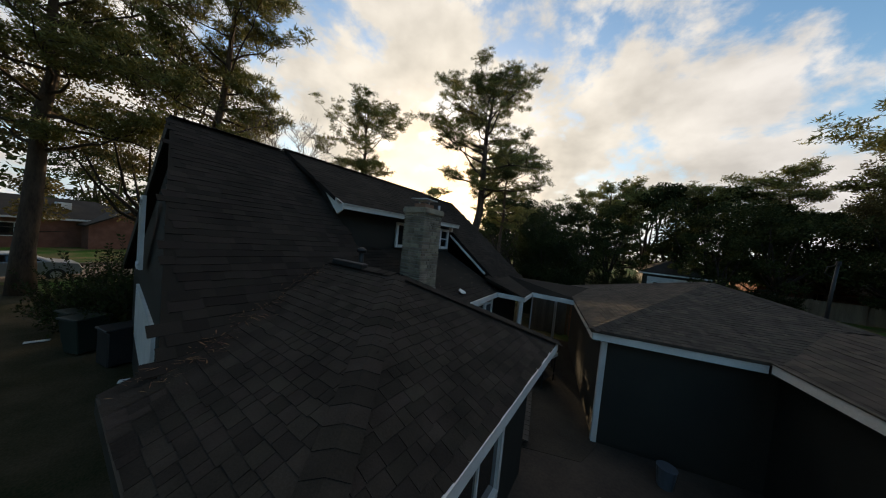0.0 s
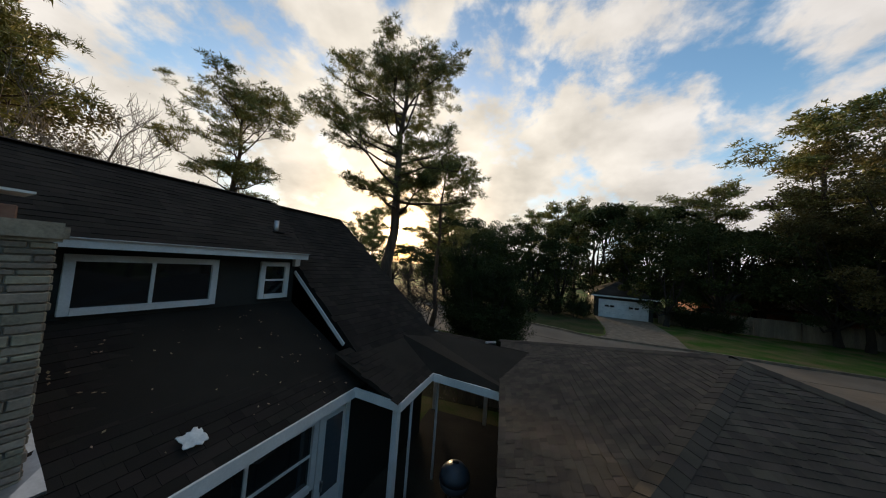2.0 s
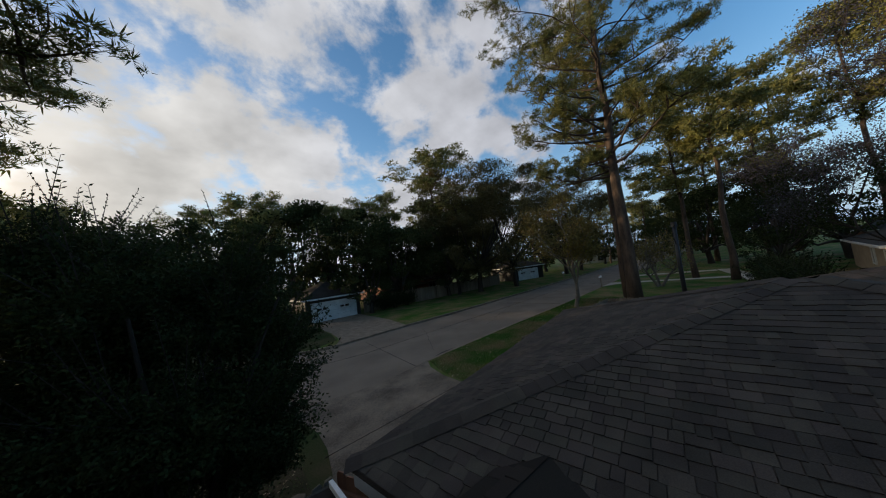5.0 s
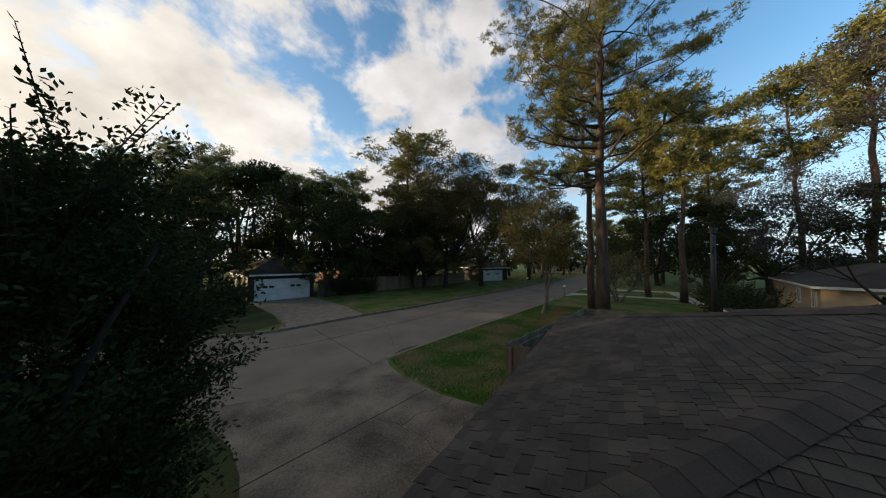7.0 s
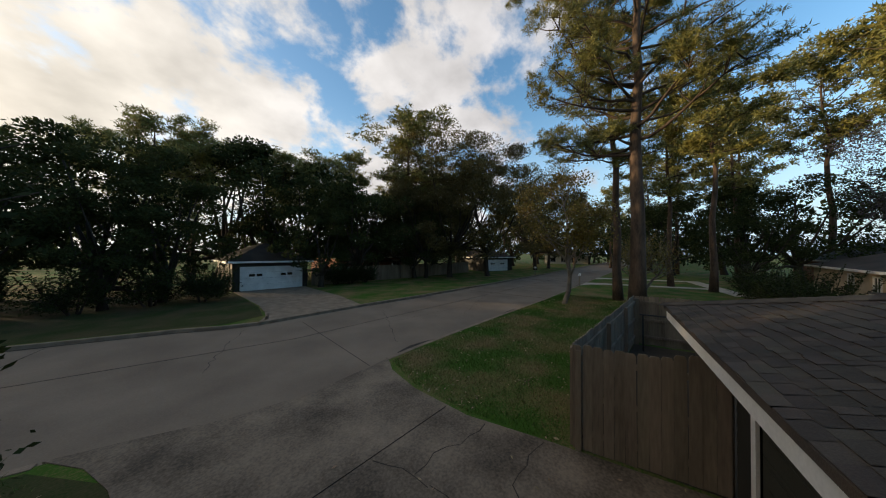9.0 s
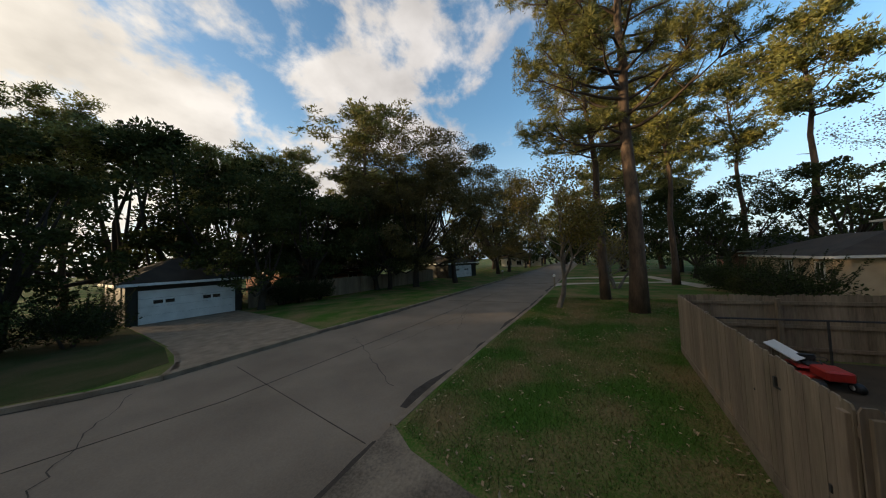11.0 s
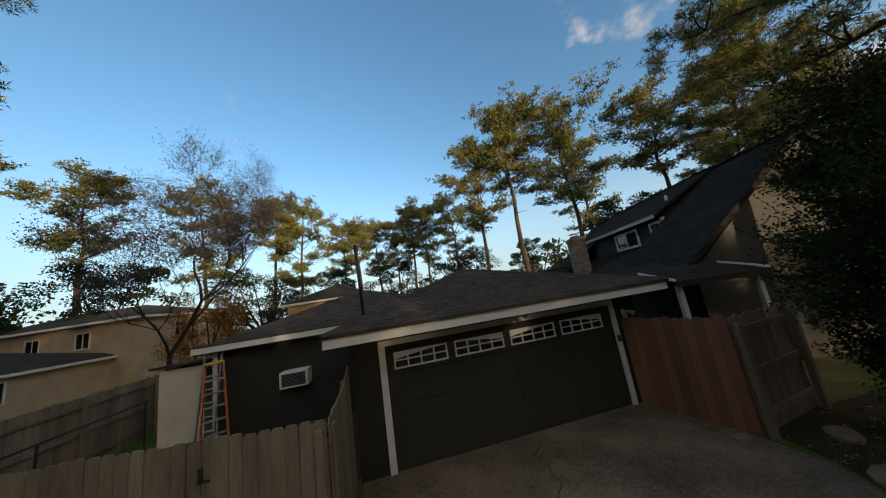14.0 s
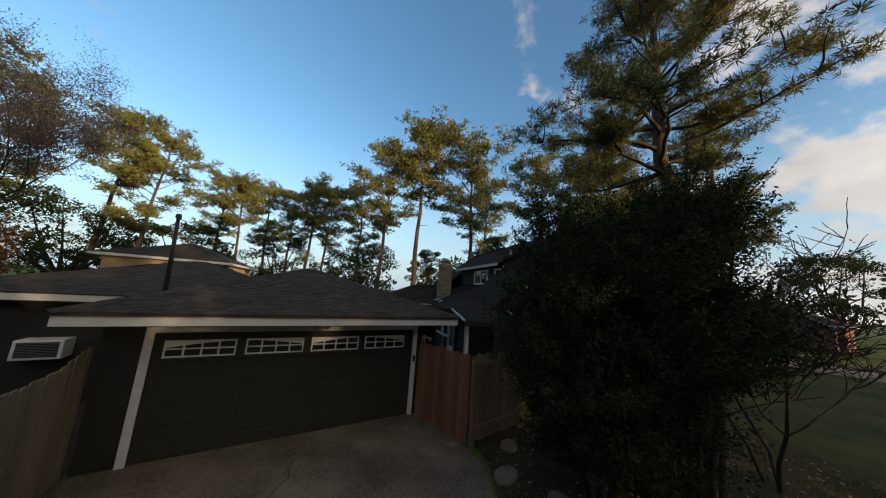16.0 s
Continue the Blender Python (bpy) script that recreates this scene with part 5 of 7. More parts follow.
def wide_door(parent, x0, x1, y, face=-1):
    d = new("garage_door")
    d.parent = parent
    d["label"] = "white panelled garage door"
    for r in range(4):
        part("section", box(x0, x1, min(y, y + face * 0.05), max(y, y + face * 0.05), 0.02 + r * 0.51, 0.02 + r * 0.51 + 0.5, 0.006), M["white"], d)
    for c in (0.13, 0.24, 0.62, 0.73):
        xx = x0 + (x1 - x0) * c
        yy = y + face * 0.06
        part("pane", box(xx, xx + 0.42, min(yy, y), max(yy, y), 1.2, 1.42), M["glass"], d, "small dark pane")


over = low_house("house_over_street", "low dark-roofed house with wide white garage door", -2.9, 2.9, 0, 8, 2.5, 1.7, M["siding"], (12.2, 28.2), -10)
wide_door(over, -2.4, 2.45, -0.02)
h2 = low_house("brick_house", "red brick house behind a board fence", -7, 7, 0, 9, 2.6, 2.3, M["brick"], (30, 33), -10, [((-3, 0, 0.9), (1, 0), 1.6, 1.2), ((2, 0, 0.9), (1, 0), 1.6, 1.2)])
h3 = low_house("house_over_street", "low house with white garage down the street", -3.5, 3.5, 0, 9, 2.5, 1.6, M["siding"], (47.6, 20.6), -25)
wide_door(h3, -2.6, 2.2, -0.02)
h4 = low_house("house_far", "low pale house far down the street", -6, 6, 0, 8, 2.6, 2.0, M["cream"], (90, 15.5), -80, [((-4.4, 0, 0.5), (1, 0), 1.6, 1.5), ((-1.4, 0, 0.5), (1, 0), 1.6, 1.5), ((1.6, 0, 0.5), (1, 0), 1.6, 1.5)])
h5 = low_house("tan_house", "tan brick house with a long dark roof beyond the lawn", -7, 6, -4, 4, 2.35, 1.5, M["stucco"], (33.0, -16.0), -10,
               [((-5.2, 4, 0.8), (-1, 0), 1.0, 1.2), ((-1.5, 4, 0.8), (-1, 0), 1.0, 1.2), ((-7, 2.0, 0.8), (0, -1), 0.9, 1.2)])
h6 = low_house("tan_house", "two-storey tan house with dark hip roof", -7.2, 6.4, -4, 4, 4.9, 1.3, M["stucco"], (29.9, -23.2), -10,
               [((-2.6, 4, 3.1), (-1, 0), 1.1, 1.2), ((1.0, 4, 3.1), (-1, 0), 1.1, 1.2), ((-2.9, 4, 1.0), (-1, 0), 1.1, 1.3), ((1.5, 4, 1.0), (-1, 0), 1.0, 1.3), ((-7.2, 1.5, 3.1), (0, -1), 1.0, 1.2)])
h7 = low_house("tan_house", "tall tan house with a broad dark hip roof", -3.1, 3.1, -4, 4, 4.15, 1.45, M["stucco"], (9.9, -21.9), -6)
h8 = low_house("house_over_side_street", "long dark brick house beyond the side street", -4, 4, -7, 7, 2.6, 1.8, M["brick"], (-47.5, -3), 0, [((4, -3, 0.9), (0, 1), 1.6, 1.2)])
part("wing_wall", box(4.0, 5.6, 1.2, 6.6, 0, 2.25), M["brick"], h8)
bm = bmesh.new()
slab(bm, [(5.9, 0.9, 2.2), (5.9, 3.9, 3.9), (-1.0, 3.9, 3.9), (-1.0, 0.9, 2.2)], 0.14)
slab(bm, [(5.9, 3.9, 3.9), (5.9, 6.9, 2.2), (-1.0, 6.9, 2.2), (-1.0, 3.9, 3.9)], 0.14)
part("gable_roof", bm, M["far_roof"], h8)
bm = bmesh.new()
fr = [bm.verts.new((5.6, y, z)) for y, z in ((1.2, 2.25), (6.6, 2.25), (3.9, 3.72))]
bk = [bm.verts.new((5.45, v.co.y, v.co.z)) for v in fr]
bm.faces.new(fr); bm.faces.new(bk[::-1])
for i in range(3):
    bm.faces.new((fr[i], bk[i], bk[(i + 1) % 3], fr[(i + 1) % 3]))
part("gable_wall", bm, M["brick"], h8)
part("chimney", box(1.6, 2.4, 0.2, 1.0, 2.6, 4.05, 0.02), M["white"], h8, "square white roof box")

h9 = low_house("brick_house", "brick house glimpsed between trees", -5, 5, -4, 4, 2.6, 2.0, M["brick"], (52, -22), 0)
far_fence = thing("board_fence", "dark weathered board fence along the far pavement", "fence")
picket_fence(far_fence, (15.6, 27.6), (26.0, 25.4), 1.75, M["fence"], 21, 0.28, inner=1)
picket_fence(far_fence, (26.1, 25.3), (41.0, 23.4), 1.75, M["fence"], 22, 0.28, inner=1)


def mailbox(x, y, turn, label="white roadside mailbox on a post"):
    m = thing("mailbox", label, "mailbox", (x, y, 0))
    m.rotation_euler.z = radians(turn)
    part("post", box(-0.045, 0.045, -0.045, 0.045, 0, 1.05, 0.006), M["fence"], m)
    bm = bmesh.new()
    pts = [(0.11 * math.cos(a * math.pi / 8), 0.1 + 0.11 * math.sin(a * math.pi / 8)) for a in range(9)] + [(-0.11, 0), (0.11, 0)]
    v0 = [bm.verts.new((px, -0.26, 1.05 + pz)) for px, pz in pts]
    v1 = [bm.verts.new((px, 0.26, 1.05 + pz)) for px, pz in pts]
    bm.faces.new(v0); bm.faces.new(v1[::-1])
    for i in range(len(pts)):
        bm.faces.new((v0[i], v1[i], v1[(i + 1) % len(pts)], v0[(i + 1) % len(pts)]))
    bmesh.ops.recalc_face_normals(bm, faces=bm.faces[:])
    part("box", bm, M["white"], m)
    part("flag", box(0.112, 0.122, -0.1, 0.02, 1.15, 1.3), M["red"], m, "red flag")
    return m


mailbox(31.0, 5.3, 90)
mailbox(41.5, 12.4, 90)


def car(x, y, turn):
    c = thing("car", "silver-grey saloon car parked on the street", "car", (x, y, ROAD_Z))
    c.rotation_euler.z = radians(turn)
    paint = mat("silver_car_paint", (0.34, 0.35, 0.36), (0.42, 0.43, 0.44), 0.3, 2, 40, 0, metal=0.6)
    prof = [(-2.3, 0.35), (-2.35, 0.7), (-2.2, 0.95), (-1.2, 1.0), (-0.6, 1.42), (0.6, 1.45), (1.35, 1.02), (2.2, 0.9), (2.35, 0.6), (2.3, 0.3)]
    bm = bmesh.new()
    rings = []
    for yy, k in ((-0.88, 0.94), (-0.8, 1.0), (0.8, 1.0), (0.88, 0.94)):
        rings.append([bm.verts.new((px * (0.985 if abs(yy) > 0.85 else 1), yy * (1 if pz < 1.05 else 0.78), 0.62 + (pz - 0.62) * k)) for px, pz in prof])
    for r0, r1 in zip(rings, rings[1:]):
        for i in range(len(prof)):
            bm.faces.new((r0[i], r0[(i + 1) % len(prof)], r1[(i + 1) % len(prof)], r1[i]))
    bm.faces.new(rings[0][::-1]); bm.faces.new(rings[-1])
    bmesh.ops.recalc_face_normals(bm, faces=bm.faces[:])
    part("body", bm, paint, c, smooth=False)
    for s in (-1, 1):
        bm = bmesh.new()
        vs = [bm.verts.new((px, s * py, pz)) for px, py, pz in ((-1.0, 0.84, 1.05), (1.05, 0.84, 1.05), (0.55, 0.7, 1.38), (-0.55, 0.7, 1.38))]
        vs += [bm.verts.new((v.co.x, v.co.y + s * 0.012, v.co.z)) for v in vs]
        bm.faces.new(vs[4:] if s < 0 else vs[4:][::-1]); bm.faces.new(vs[:4])
        part("side_window", bm, M["glass"], c, "dark glass")
        part("headlight", box(2.24, 2.36, s * 0.62 - 0.14, s * 0.62 + 0.14, 0.66, 0.78, 0.02), M["glass"], c)
    for px in (-1.4, 1.45):
        for s in (-1, 1):
            w = new("wheel"); w.parent = c
            bm = bmesh.new(); tube(bm, [(px, s * 0.7, 0.32), (px, s * 0.74, 0.32), (px, s * 0.88, 0.32), (px, s * 0.9, 0.32)], [0.29, 0.32, 0.32, 0.28], 20)
            part("tyre", bm, M["black"], w)
            bm = bmesh.new(); tube(bm, [(px, s * 0.89, 0.32), (px, s * 0.912, 0.32)], [0.2, 0.19], 14)
            part("rim", bm, M["aluminium"], w)
    return c


car(-27.6, -8.3, 86)


# ---- beside the house's back corner ----
def add_taper(x0, y0, x1, y1, z0, z1):
    """A box that widens upwards."""
    bm = bmesh.new()
    lo = [bm.verts.new((a * x0, b * y0, z0)) for a, b in ((-1, -1), (1, -1), (1, 1), (-1, 1))]
    hi = [bm.verts.new((a * x1, b * y1, z1)) for a, b in ((-1, -1), (1, -1), (1, 1), (-1, 1))]
    bm.faces.new(lo[::-1]); bm.faces.new(hi)
    for i in range(4):
        bm.faces.new((lo[i], lo[(i + 1) % 4], hi[(i + 1) % 4], hi[i]))
    bmesh.ops.bevel(bm, geom=bm.edges[:], offset=0.02, segments=1, affect="EDGES")
    return bm


def wheeled_bin(x, y, turn):
    w = thing("wheeled_bin", "dark green wheeled rubbish bin beside the house", "bin", (x, y, 0))
    w.rotation_euler.z = radians(turn)
    plastic = mat("dark_bin_plastic", (0.012, 0.02, 0.016), (0.022, 0.034, 0.028), 0.5, 3, 60, 0.1, 0.002)
    bm = add_taper(0.24, 0.26, 0.3, 0.34, 0.06, 0.98)
    part("body", bm, plastic, w)
    part("lid", box(-0.33, 0.33, -0.39, 0.37, 0.985, 1.04, 0.02), plastic, w)
    part("grip", box(-0.26, 0.26, 0.37, 0.42, 0.93, 0.97, 0.01), plastic, w)
    for s in (-1, 1):
        bm = bmesh.new()
        tube(bm, [(s * 0.26, 0.24, 0.11), (s * 0.32, 0.24, 0.11)], [0.11, 0.11], 14)
        part("wheel", bm, M["black"], w)
    return w


wheeled_bin(-13.75, -9.35, 14)
wheeled_bin(-14.55, -9.2, 6)
plank = thing("plank", "short pale painted plank lying on the grass", "plank", (-10.95, -9.35, 0.0))
plank.rotation_euler.z = radians(55)
part("board", box(-0.3, 0.3, -0.07, 0.07, 0.0, 0.035, 0.004), M["white"], plank)
plank = thing("plank", "small weathered board scrap on the grass", "plank", (-15.5, -9.7, 0.0))
plank.rotation_euler.z = radians(70)
part("board", box(-0.22, 0.22, -0.06, 0.06, 0.0, 0.03, 0.004), M["white"], plank)


# ---- trees ----
def blades(rng, centres, count, size, width, flat_z=0.6, up=0.25):
    """Thin leaf blades that stand out from each centre; returns vertices and faces."""
    n = len(centres) * count
    c = np.repeat(np.asarray(centres), count, axis=0)
    d = rng.normal(size=(n, 3))
    d[:, 2] = d[:, 2] * flat_z + up
    d /= np.linalg.norm(d, axis=1, keepdims=True)
    ln = size * rng.uniform(0.55, 1.0, n)[:, None]
    s = np.cross(d, rng.normal(size=(n, 3)))
    s /= np.linalg.norm(s, axis=1, keepdims=True)
    base = c + d * ln * 0.05
    mid, tip = c + d * ln * 0.55, c + d * ln
    w = width * rng.uniform(0.7, 1.2, n)[:, None]
    v = np.stack([base, mid + s * w, tip, mid - s * w], 1).reshape(-1, 3)
    f = np.arange(n * 4).reshape(-1, 4)
    return v, f


def leaf_mesh(name, v, f, material):
    me = bpy.data.meshes.new(name)
    me.from_pydata(v.tolist(), [], f.tolist())
    me.materials.append(material)
    return me


def limb_path(rng, a, d, length, droop, steps=5, wobble=0.12):
    pts, p, d = [Vector(a)], Vector(a), Vector(d).normalized()
    for i in range(steps):
        d = (d + Vector((rng.normal() * wobble, rng.normal() * wobble, rng.normal() * wobble * 0.6 + droop))).normalized()
        p = p + d * (length / steps)
        pts.append(p.copy())
    return pts


def clump_leaves(rng, clumps, per, length, width, flat=0.5, up=0.35, thick=0.6, fine=False):
    """Fills flat, uneven clumps (x, y, z, radius) with fine blades that point outwards and up."""
    clumps = np.asarray(clumps)
    n = len(clumps) * per
    c = np.repeat(clumps, per, axis=0)
    d = rng.normal(size=(n, 3))
    d /= np.linalg.norm(d, axis=1, keepdims=True)
    q = rng.uniform(0.15, 1.0, (n, 1)) ** thick
    p = c[:, :3] + d * (1, 1, flat) * q * c[:, 3:4]
    way = d + rng.normal(size=(n, 3)) * 0.55 + (0, 0, up)
    way /= np.linalg.norm(way, axis=1, keepdims=True)
    side = np.cross(way, rng.normal(size=(n, 3)))
    side /= np.linalg.norm(side, axis=1, keepdims=True)
    ln = length * rng.uniform(0.6, 1.15, (n, 1))
    w = width * rng.uniform(0.7, 1.2, (n, 1))
    if fine:
        v = np.stack([p - way * ln * 0.45 - side * w, p - way * ln * 0.45 + side * w, p + way * ln * 0.55], 1).reshape(-1, 3)
        return v, np.arange(n * 3).reshape(-1, 3)
    v = np.stack([p - way * ln * 0.45, p + side * w, p + way * ln * 0.55, p - side * w], 1).reshape(-1, 3)
    return v, np.arange(n * 4).reshape(-1, 4)


def tuft_leaves(rng, tufts, per, length, width):
    """Needle tufts (x, y, z, radius): short blades that fan out and up from each tuft's foot, close enough to look solid."""
    tufts = np.asarray(tufts)
    n = len(tufts) * per
    c = np.repeat(tufts, per, axis=0)
    d = rng.normal(size=(n, 3)) * (1, 1, 0.75) + (0, 0, 0.35)
    d /= np.linalg.norm(d, axis=1, keepdims=True)
    side = np.cross(d, rng.normal(size=(n, 3)))
    side /= np.linalg.norm(side, axis=1, keepdims=True)
    k = c[:, 3:4] / 0.3
    foot = c[:, :3] + d * c[:, 3:4] * rng.uniform(0.05, 0.55, (n, 1)) * (1, 1, 0.7)
    ln, w = length * k * rng.uniform(0.7, 1.2, (n, 1)), width * k * rng.uniform(0.7, 1.3, (n, 1))
    v = np.stack([foot - side * w, foot + side * w, foot + d * ln], 1).reshape(-1, 3)
    return v, np.arange(n * 3).reshape(-1, 3)


def pine(name, seed, height, crown_from=0.5, spread=3.2, limbs=18, per=14, r=0.22, lean=(0, 0), label="", tuft=0.28, sprays=5, dome=0.66, stubs=3, extra=(), gap=0.15, blade=0.024):
    """A loblolly pine: sinuous limbs that carry flat sprays of needle tufts on their outer half, with sky between them."""
    rng = np.random.default_rng(seed)
    tree = thing(name, label or "tall loblolly pine with a bare trunk and tufted crown", "tree")
    bm = bmesh.new()
    k = 9
    spine = [Vector((lean[0] * (i / k) ** 1.4 + rng.normal() * 0.09 * (i > 0), lean[1] * (i / k) ** 1.4 + rng.normal() * 0.09 * (i > 0), height * i / k * 0.96)) for i in range(k + 1)]
    tube(bm, spine, [r * (1.25 if i == 0 else 1) * (1 - 0.86 * (i / k) ** 1.1) + 0.012 for i in range(k + 1)], 10)
    trunk, bm = bm, bmesh.new()
    tufts = []

    def at(h):
        q = min(h / (height * 0.96) * k, k - 1e-4)
        i = int(q)
        return spine[i].lerp(spine[i + 1], q - i)

    def spray(p, size, count):
        for _ in range(count):
            a, q = rng.uniform(0, 6.283), math.sqrt(rng.uniform(0, 1)) * size
            tufts.append((p.x + q * math.cos(a), p.y + q * math.sin(a), p.z + rng.normal() * size * 0.2 + 0.12 * size, tuft * rng.uniform(0.65, 1.25)))

    for j in range(stubs):
        h = height * (crown_from - rng.uniform(0.03, 0.2))
        ang = rng.uniform(0, 6.28)
        path = limb_path(rng, at(h), (math.cos(ang), math.sin(ang), 0.1), rng.uniform(0.3, 1.1), 0, 3)
        tube(bm, path, [0.03, 0.025, 0.018, 0.006], 5, False)
    for j in range(limbs + len(extra)):
        q = min(1.0, (j + rng.uniform(0, 0.8)) / limbs)
        h = height * (crown_from + (0.93 - crown_from) * q)
        ang = j * 2.4 + rng.uniform(-0.6, 0.6)
        prof = (0.62 + 0.55 * q) if q < dome else 1.03 * math.sqrt(max(0.05, 1 - ((q - dome) / (1.02 - dome)) ** 2))
        ln = spread * prof * rng.uniform(0.55, 1.1)
        if j < limbs and rng.random() < gap:
            ln *= 0.45
        if j >= limbs:
            q, ang, ln = 0.1, radians(extra[j - limbs][1]), extra[j - limbs][2]
            h = height * extra[j - limbs][0]
        rise = rng.uniform(-0.05, 0.3) + 0.75 * q ** 1.5 if j < limbs else rng.uniform(-0.16, 0.06)
        path = limb_path(rng, at(h), (math.cos(ang), math.sin(ang), rise), ln, 0.035, 7, 0.2)
        rad = max(0.022, r * 0.3 * (1 - 0.6 * q))
        tube(bm, path, [rad * (1 - 0.85 * i / 7) for i in range(8)], 5, False)
        for s in range(3 + int(ln * 1.1)):
            i = int(rng.integers(3, 8))
            side = Vector((rng.normal(), rng.normal(), rng.uniform(0.0, 0.7))).normalized() + (path[-1] - path[0]).normalized() * 0.6
            sub = limb_path(rng, path[i], side, ln * rng.uniform(0.14, 0.34) + 0.3, 0.05, 3, 0.2)
            tube(bm, sub, [rad * 0.34, rad * 0.26, rad * 0.16, 0.006], 4, False)
            spray(sub[-1], tuft * 1.9, sprays)
            spray(sub[-2], tuft * 1.2, max(1, sprays // 2))
        spray(path[-1], tuft * 2.0, sprays)
    for _ in range(9):
        c = spine[-1]
        spray(Vector((c.x + rng.normal() * spread * 0.14, c.y + rng.normal() * spread * 0.14, c.z + rng.uniform(-0.05, 0.03) * height)), tuft * 1.7, sprays)
    part("trunk", trunk, M["bark"], tree, smooth=True)
    tagged(part("branch", bm, M["branch_bark"], tree, smooth=True), kind="stuff")
    v, f = tuft_leaves(rng, tufts, per, 0.21, blade)
    mesh_part("crown", leaf_mesh("crown", v, f, M["needles"]), None, tree)
    return tree


def oak(name, seed, height, spread, leaves, leaf, label, low=0.2, lobes=46, material=None):
    """A broad evergreen: forked trunk and limbs under a dense, lobed dome of leaves."""
    rng = np.random.default_rng(seed)
    tree = thing(name, label, "tree")
    bm = bmesh.new()
    fork = height * 0.16
    base = limb_path(rng, (0, 0, 0), (0.05, 0.05, 1), fork, 0, 3, 0.06)
    tube(bm, base, [0.42, 0.34, 0.31, 0.3], 9, False)
    trunk, bm = bm, bmesh.new()
    clumps = []
    for k in range(lobes):
        a, q = rng.uniform(0, 6.283), rng.uniform(0.1, 1.0) ** 0.5
        z = height * (low + (0.93 - low) * rng.uniform(0, 1) ** 0.75)
        ring = spread * math.sqrt(max(0.05, 1 - ((z / height - 0.42) / 0.6) ** 2))
        clumps.append((ring * q * math.cos(a), ring * q * math.sin(a), z, spread * rng.uniform(0.14, 0.26)))
    for c in clumps[::4]:
        tip = Vector(c[:3])
        mid = base[-1].lerp(tip, 0.5) + Vector((rng.normal() * 0.3, rng.normal() * 0.3, -0.06 * height))
        tube(bm, [base[-1], base[-1].lerp(mid, 0.5) + Vector((0, 0, 0.15)), mid, mid.lerp(tip, 0.6), tip], [0.2, 0.15, 0.1, 0.06, 0.02], 5, False)
    part("trunk", trunk, M["dark_bark"], tree, smooth=True)
    tagged(part("branch", bm, M["dark_bark"], tree, smooth=True), kind="stuff")
    v, f = clump_leaves(rng, clumps, leaves // lobes, leaf, leaf * 0.32, 0.62, 0.1, 0.45)
    mesh_part("crown", leaf_mesh("crown", v, f, material or M["oak_leaves"]), None, tree)
    return tree


def broadleaf(name, seed, height, spread, material, bark, leaves=5000, leaf=0.13, fork=0.25, r=0.16, stems=1, label="", levels=3, density=1.0, squat=0.75, top_heavy=0.0):
    rng = np.random.default_rng(seed)
    tree = thing(name, label, "tree")
    bm, twigs = bmesh.new(), bmesh.new()
    tips = []

    def grow(a, d, ln, rad, level):
        path = limb_path(rng, a, d, ln, 0.02 if level else 0.06, 4, 0.16)
        tube(twigs if level else bm, path, [rad * (1 - 0.45 * i / 4) for i in range(5)], 7 if level == 0 else 5 if level == 1 else 4, False)
        if level >= levels:
            tips.extend(path[2:])
            return
        if level == levels - 1:
            tips.extend(path[3:])
        for _ in range(4 if level else 5):
            i = int(rng.integers(2, 5))
            t = Vector((rng.normal(), rng.normal(), abs(rng.normal()) * squat)).normalized()
            nd = (d * 0.55 + t).normalized()
            grow(path[i], nd, ln * rng.uniform(0.55, 0.8), max(rad * 0.5, 0.008), level + 1)

    for s in range(stems):
        ang = 2 * math.pi * s / max(1, stems) + rng.uniform(0, 1)
        tilt = 0.0 if stems == 1 else 0.35
        grow(Vector((0.12 * math.cos(ang) * (stems > 1), 0.12 * math.sin(ang) * (stems > 1), 0)), Vector((tilt * math.cos(ang), tilt * math.sin(ang), 1)), height * fork * 1.6, r, 0)
    pts = np.array([tuple(t) for t in tips])
    lo, hi = pts[:, 2].min(), pts[:, 2].max()
    kx = spread / max(1e-3, np.percentile(np.hypot(pts[:, 0], pts[:, 1]), 95))
    kz = height / hi
    for b in (bm, twigs):
        for v in b.verts:
            q = math.hypot(v.co.x, v.co.y) * kx / spread
            g = kx * (math.tanh(q) / q * 1.2 if q > 1e-4 else 1.2)
            v.co = (v.co.x * g, v.co.y * g, v.co.z * kz)
    q = np.maximum(np.hypot(pts[:, 0], pts[:, 1]) * kx / spread, 1e-4)
    g = kx * np.tanh(q) / q * 1.2
    pts = np.c_[pts[:, 0] * g, pts[:, 1] * g, pts[:, 2] * kz]
    part("trunk", bm, bark, tree, smooth=True)
    tagged(part("branch", twigs, bark, tree, smooth=True), kind="stuff")
    if leaves:
        c = pts[rng.integers(0, len(pts), leaves)] + rng.normal(size=(leaves, 3)) * (0.32, 0.32, 0.26) * density
        v, f = blades(rng, c, 1, leaf, leaf * 0.33, 0.8, -0.1)
        mesh_part("crown", leaf_mesh("crown", v, f, material), None, tree)
    return tree


def place(tree, x, y, rz=0, s=1.0, sz=None):
    return copy_thing(tree, Matrix.LocRotScale((x, y, 0), Euler((0, 0, radians(rz))), (s, s, sz or s)))


def put(tree, x, y, rz=0):
    tree.matrix_basis = pose(x, y, 0, 0, 0, rz)
    return tree



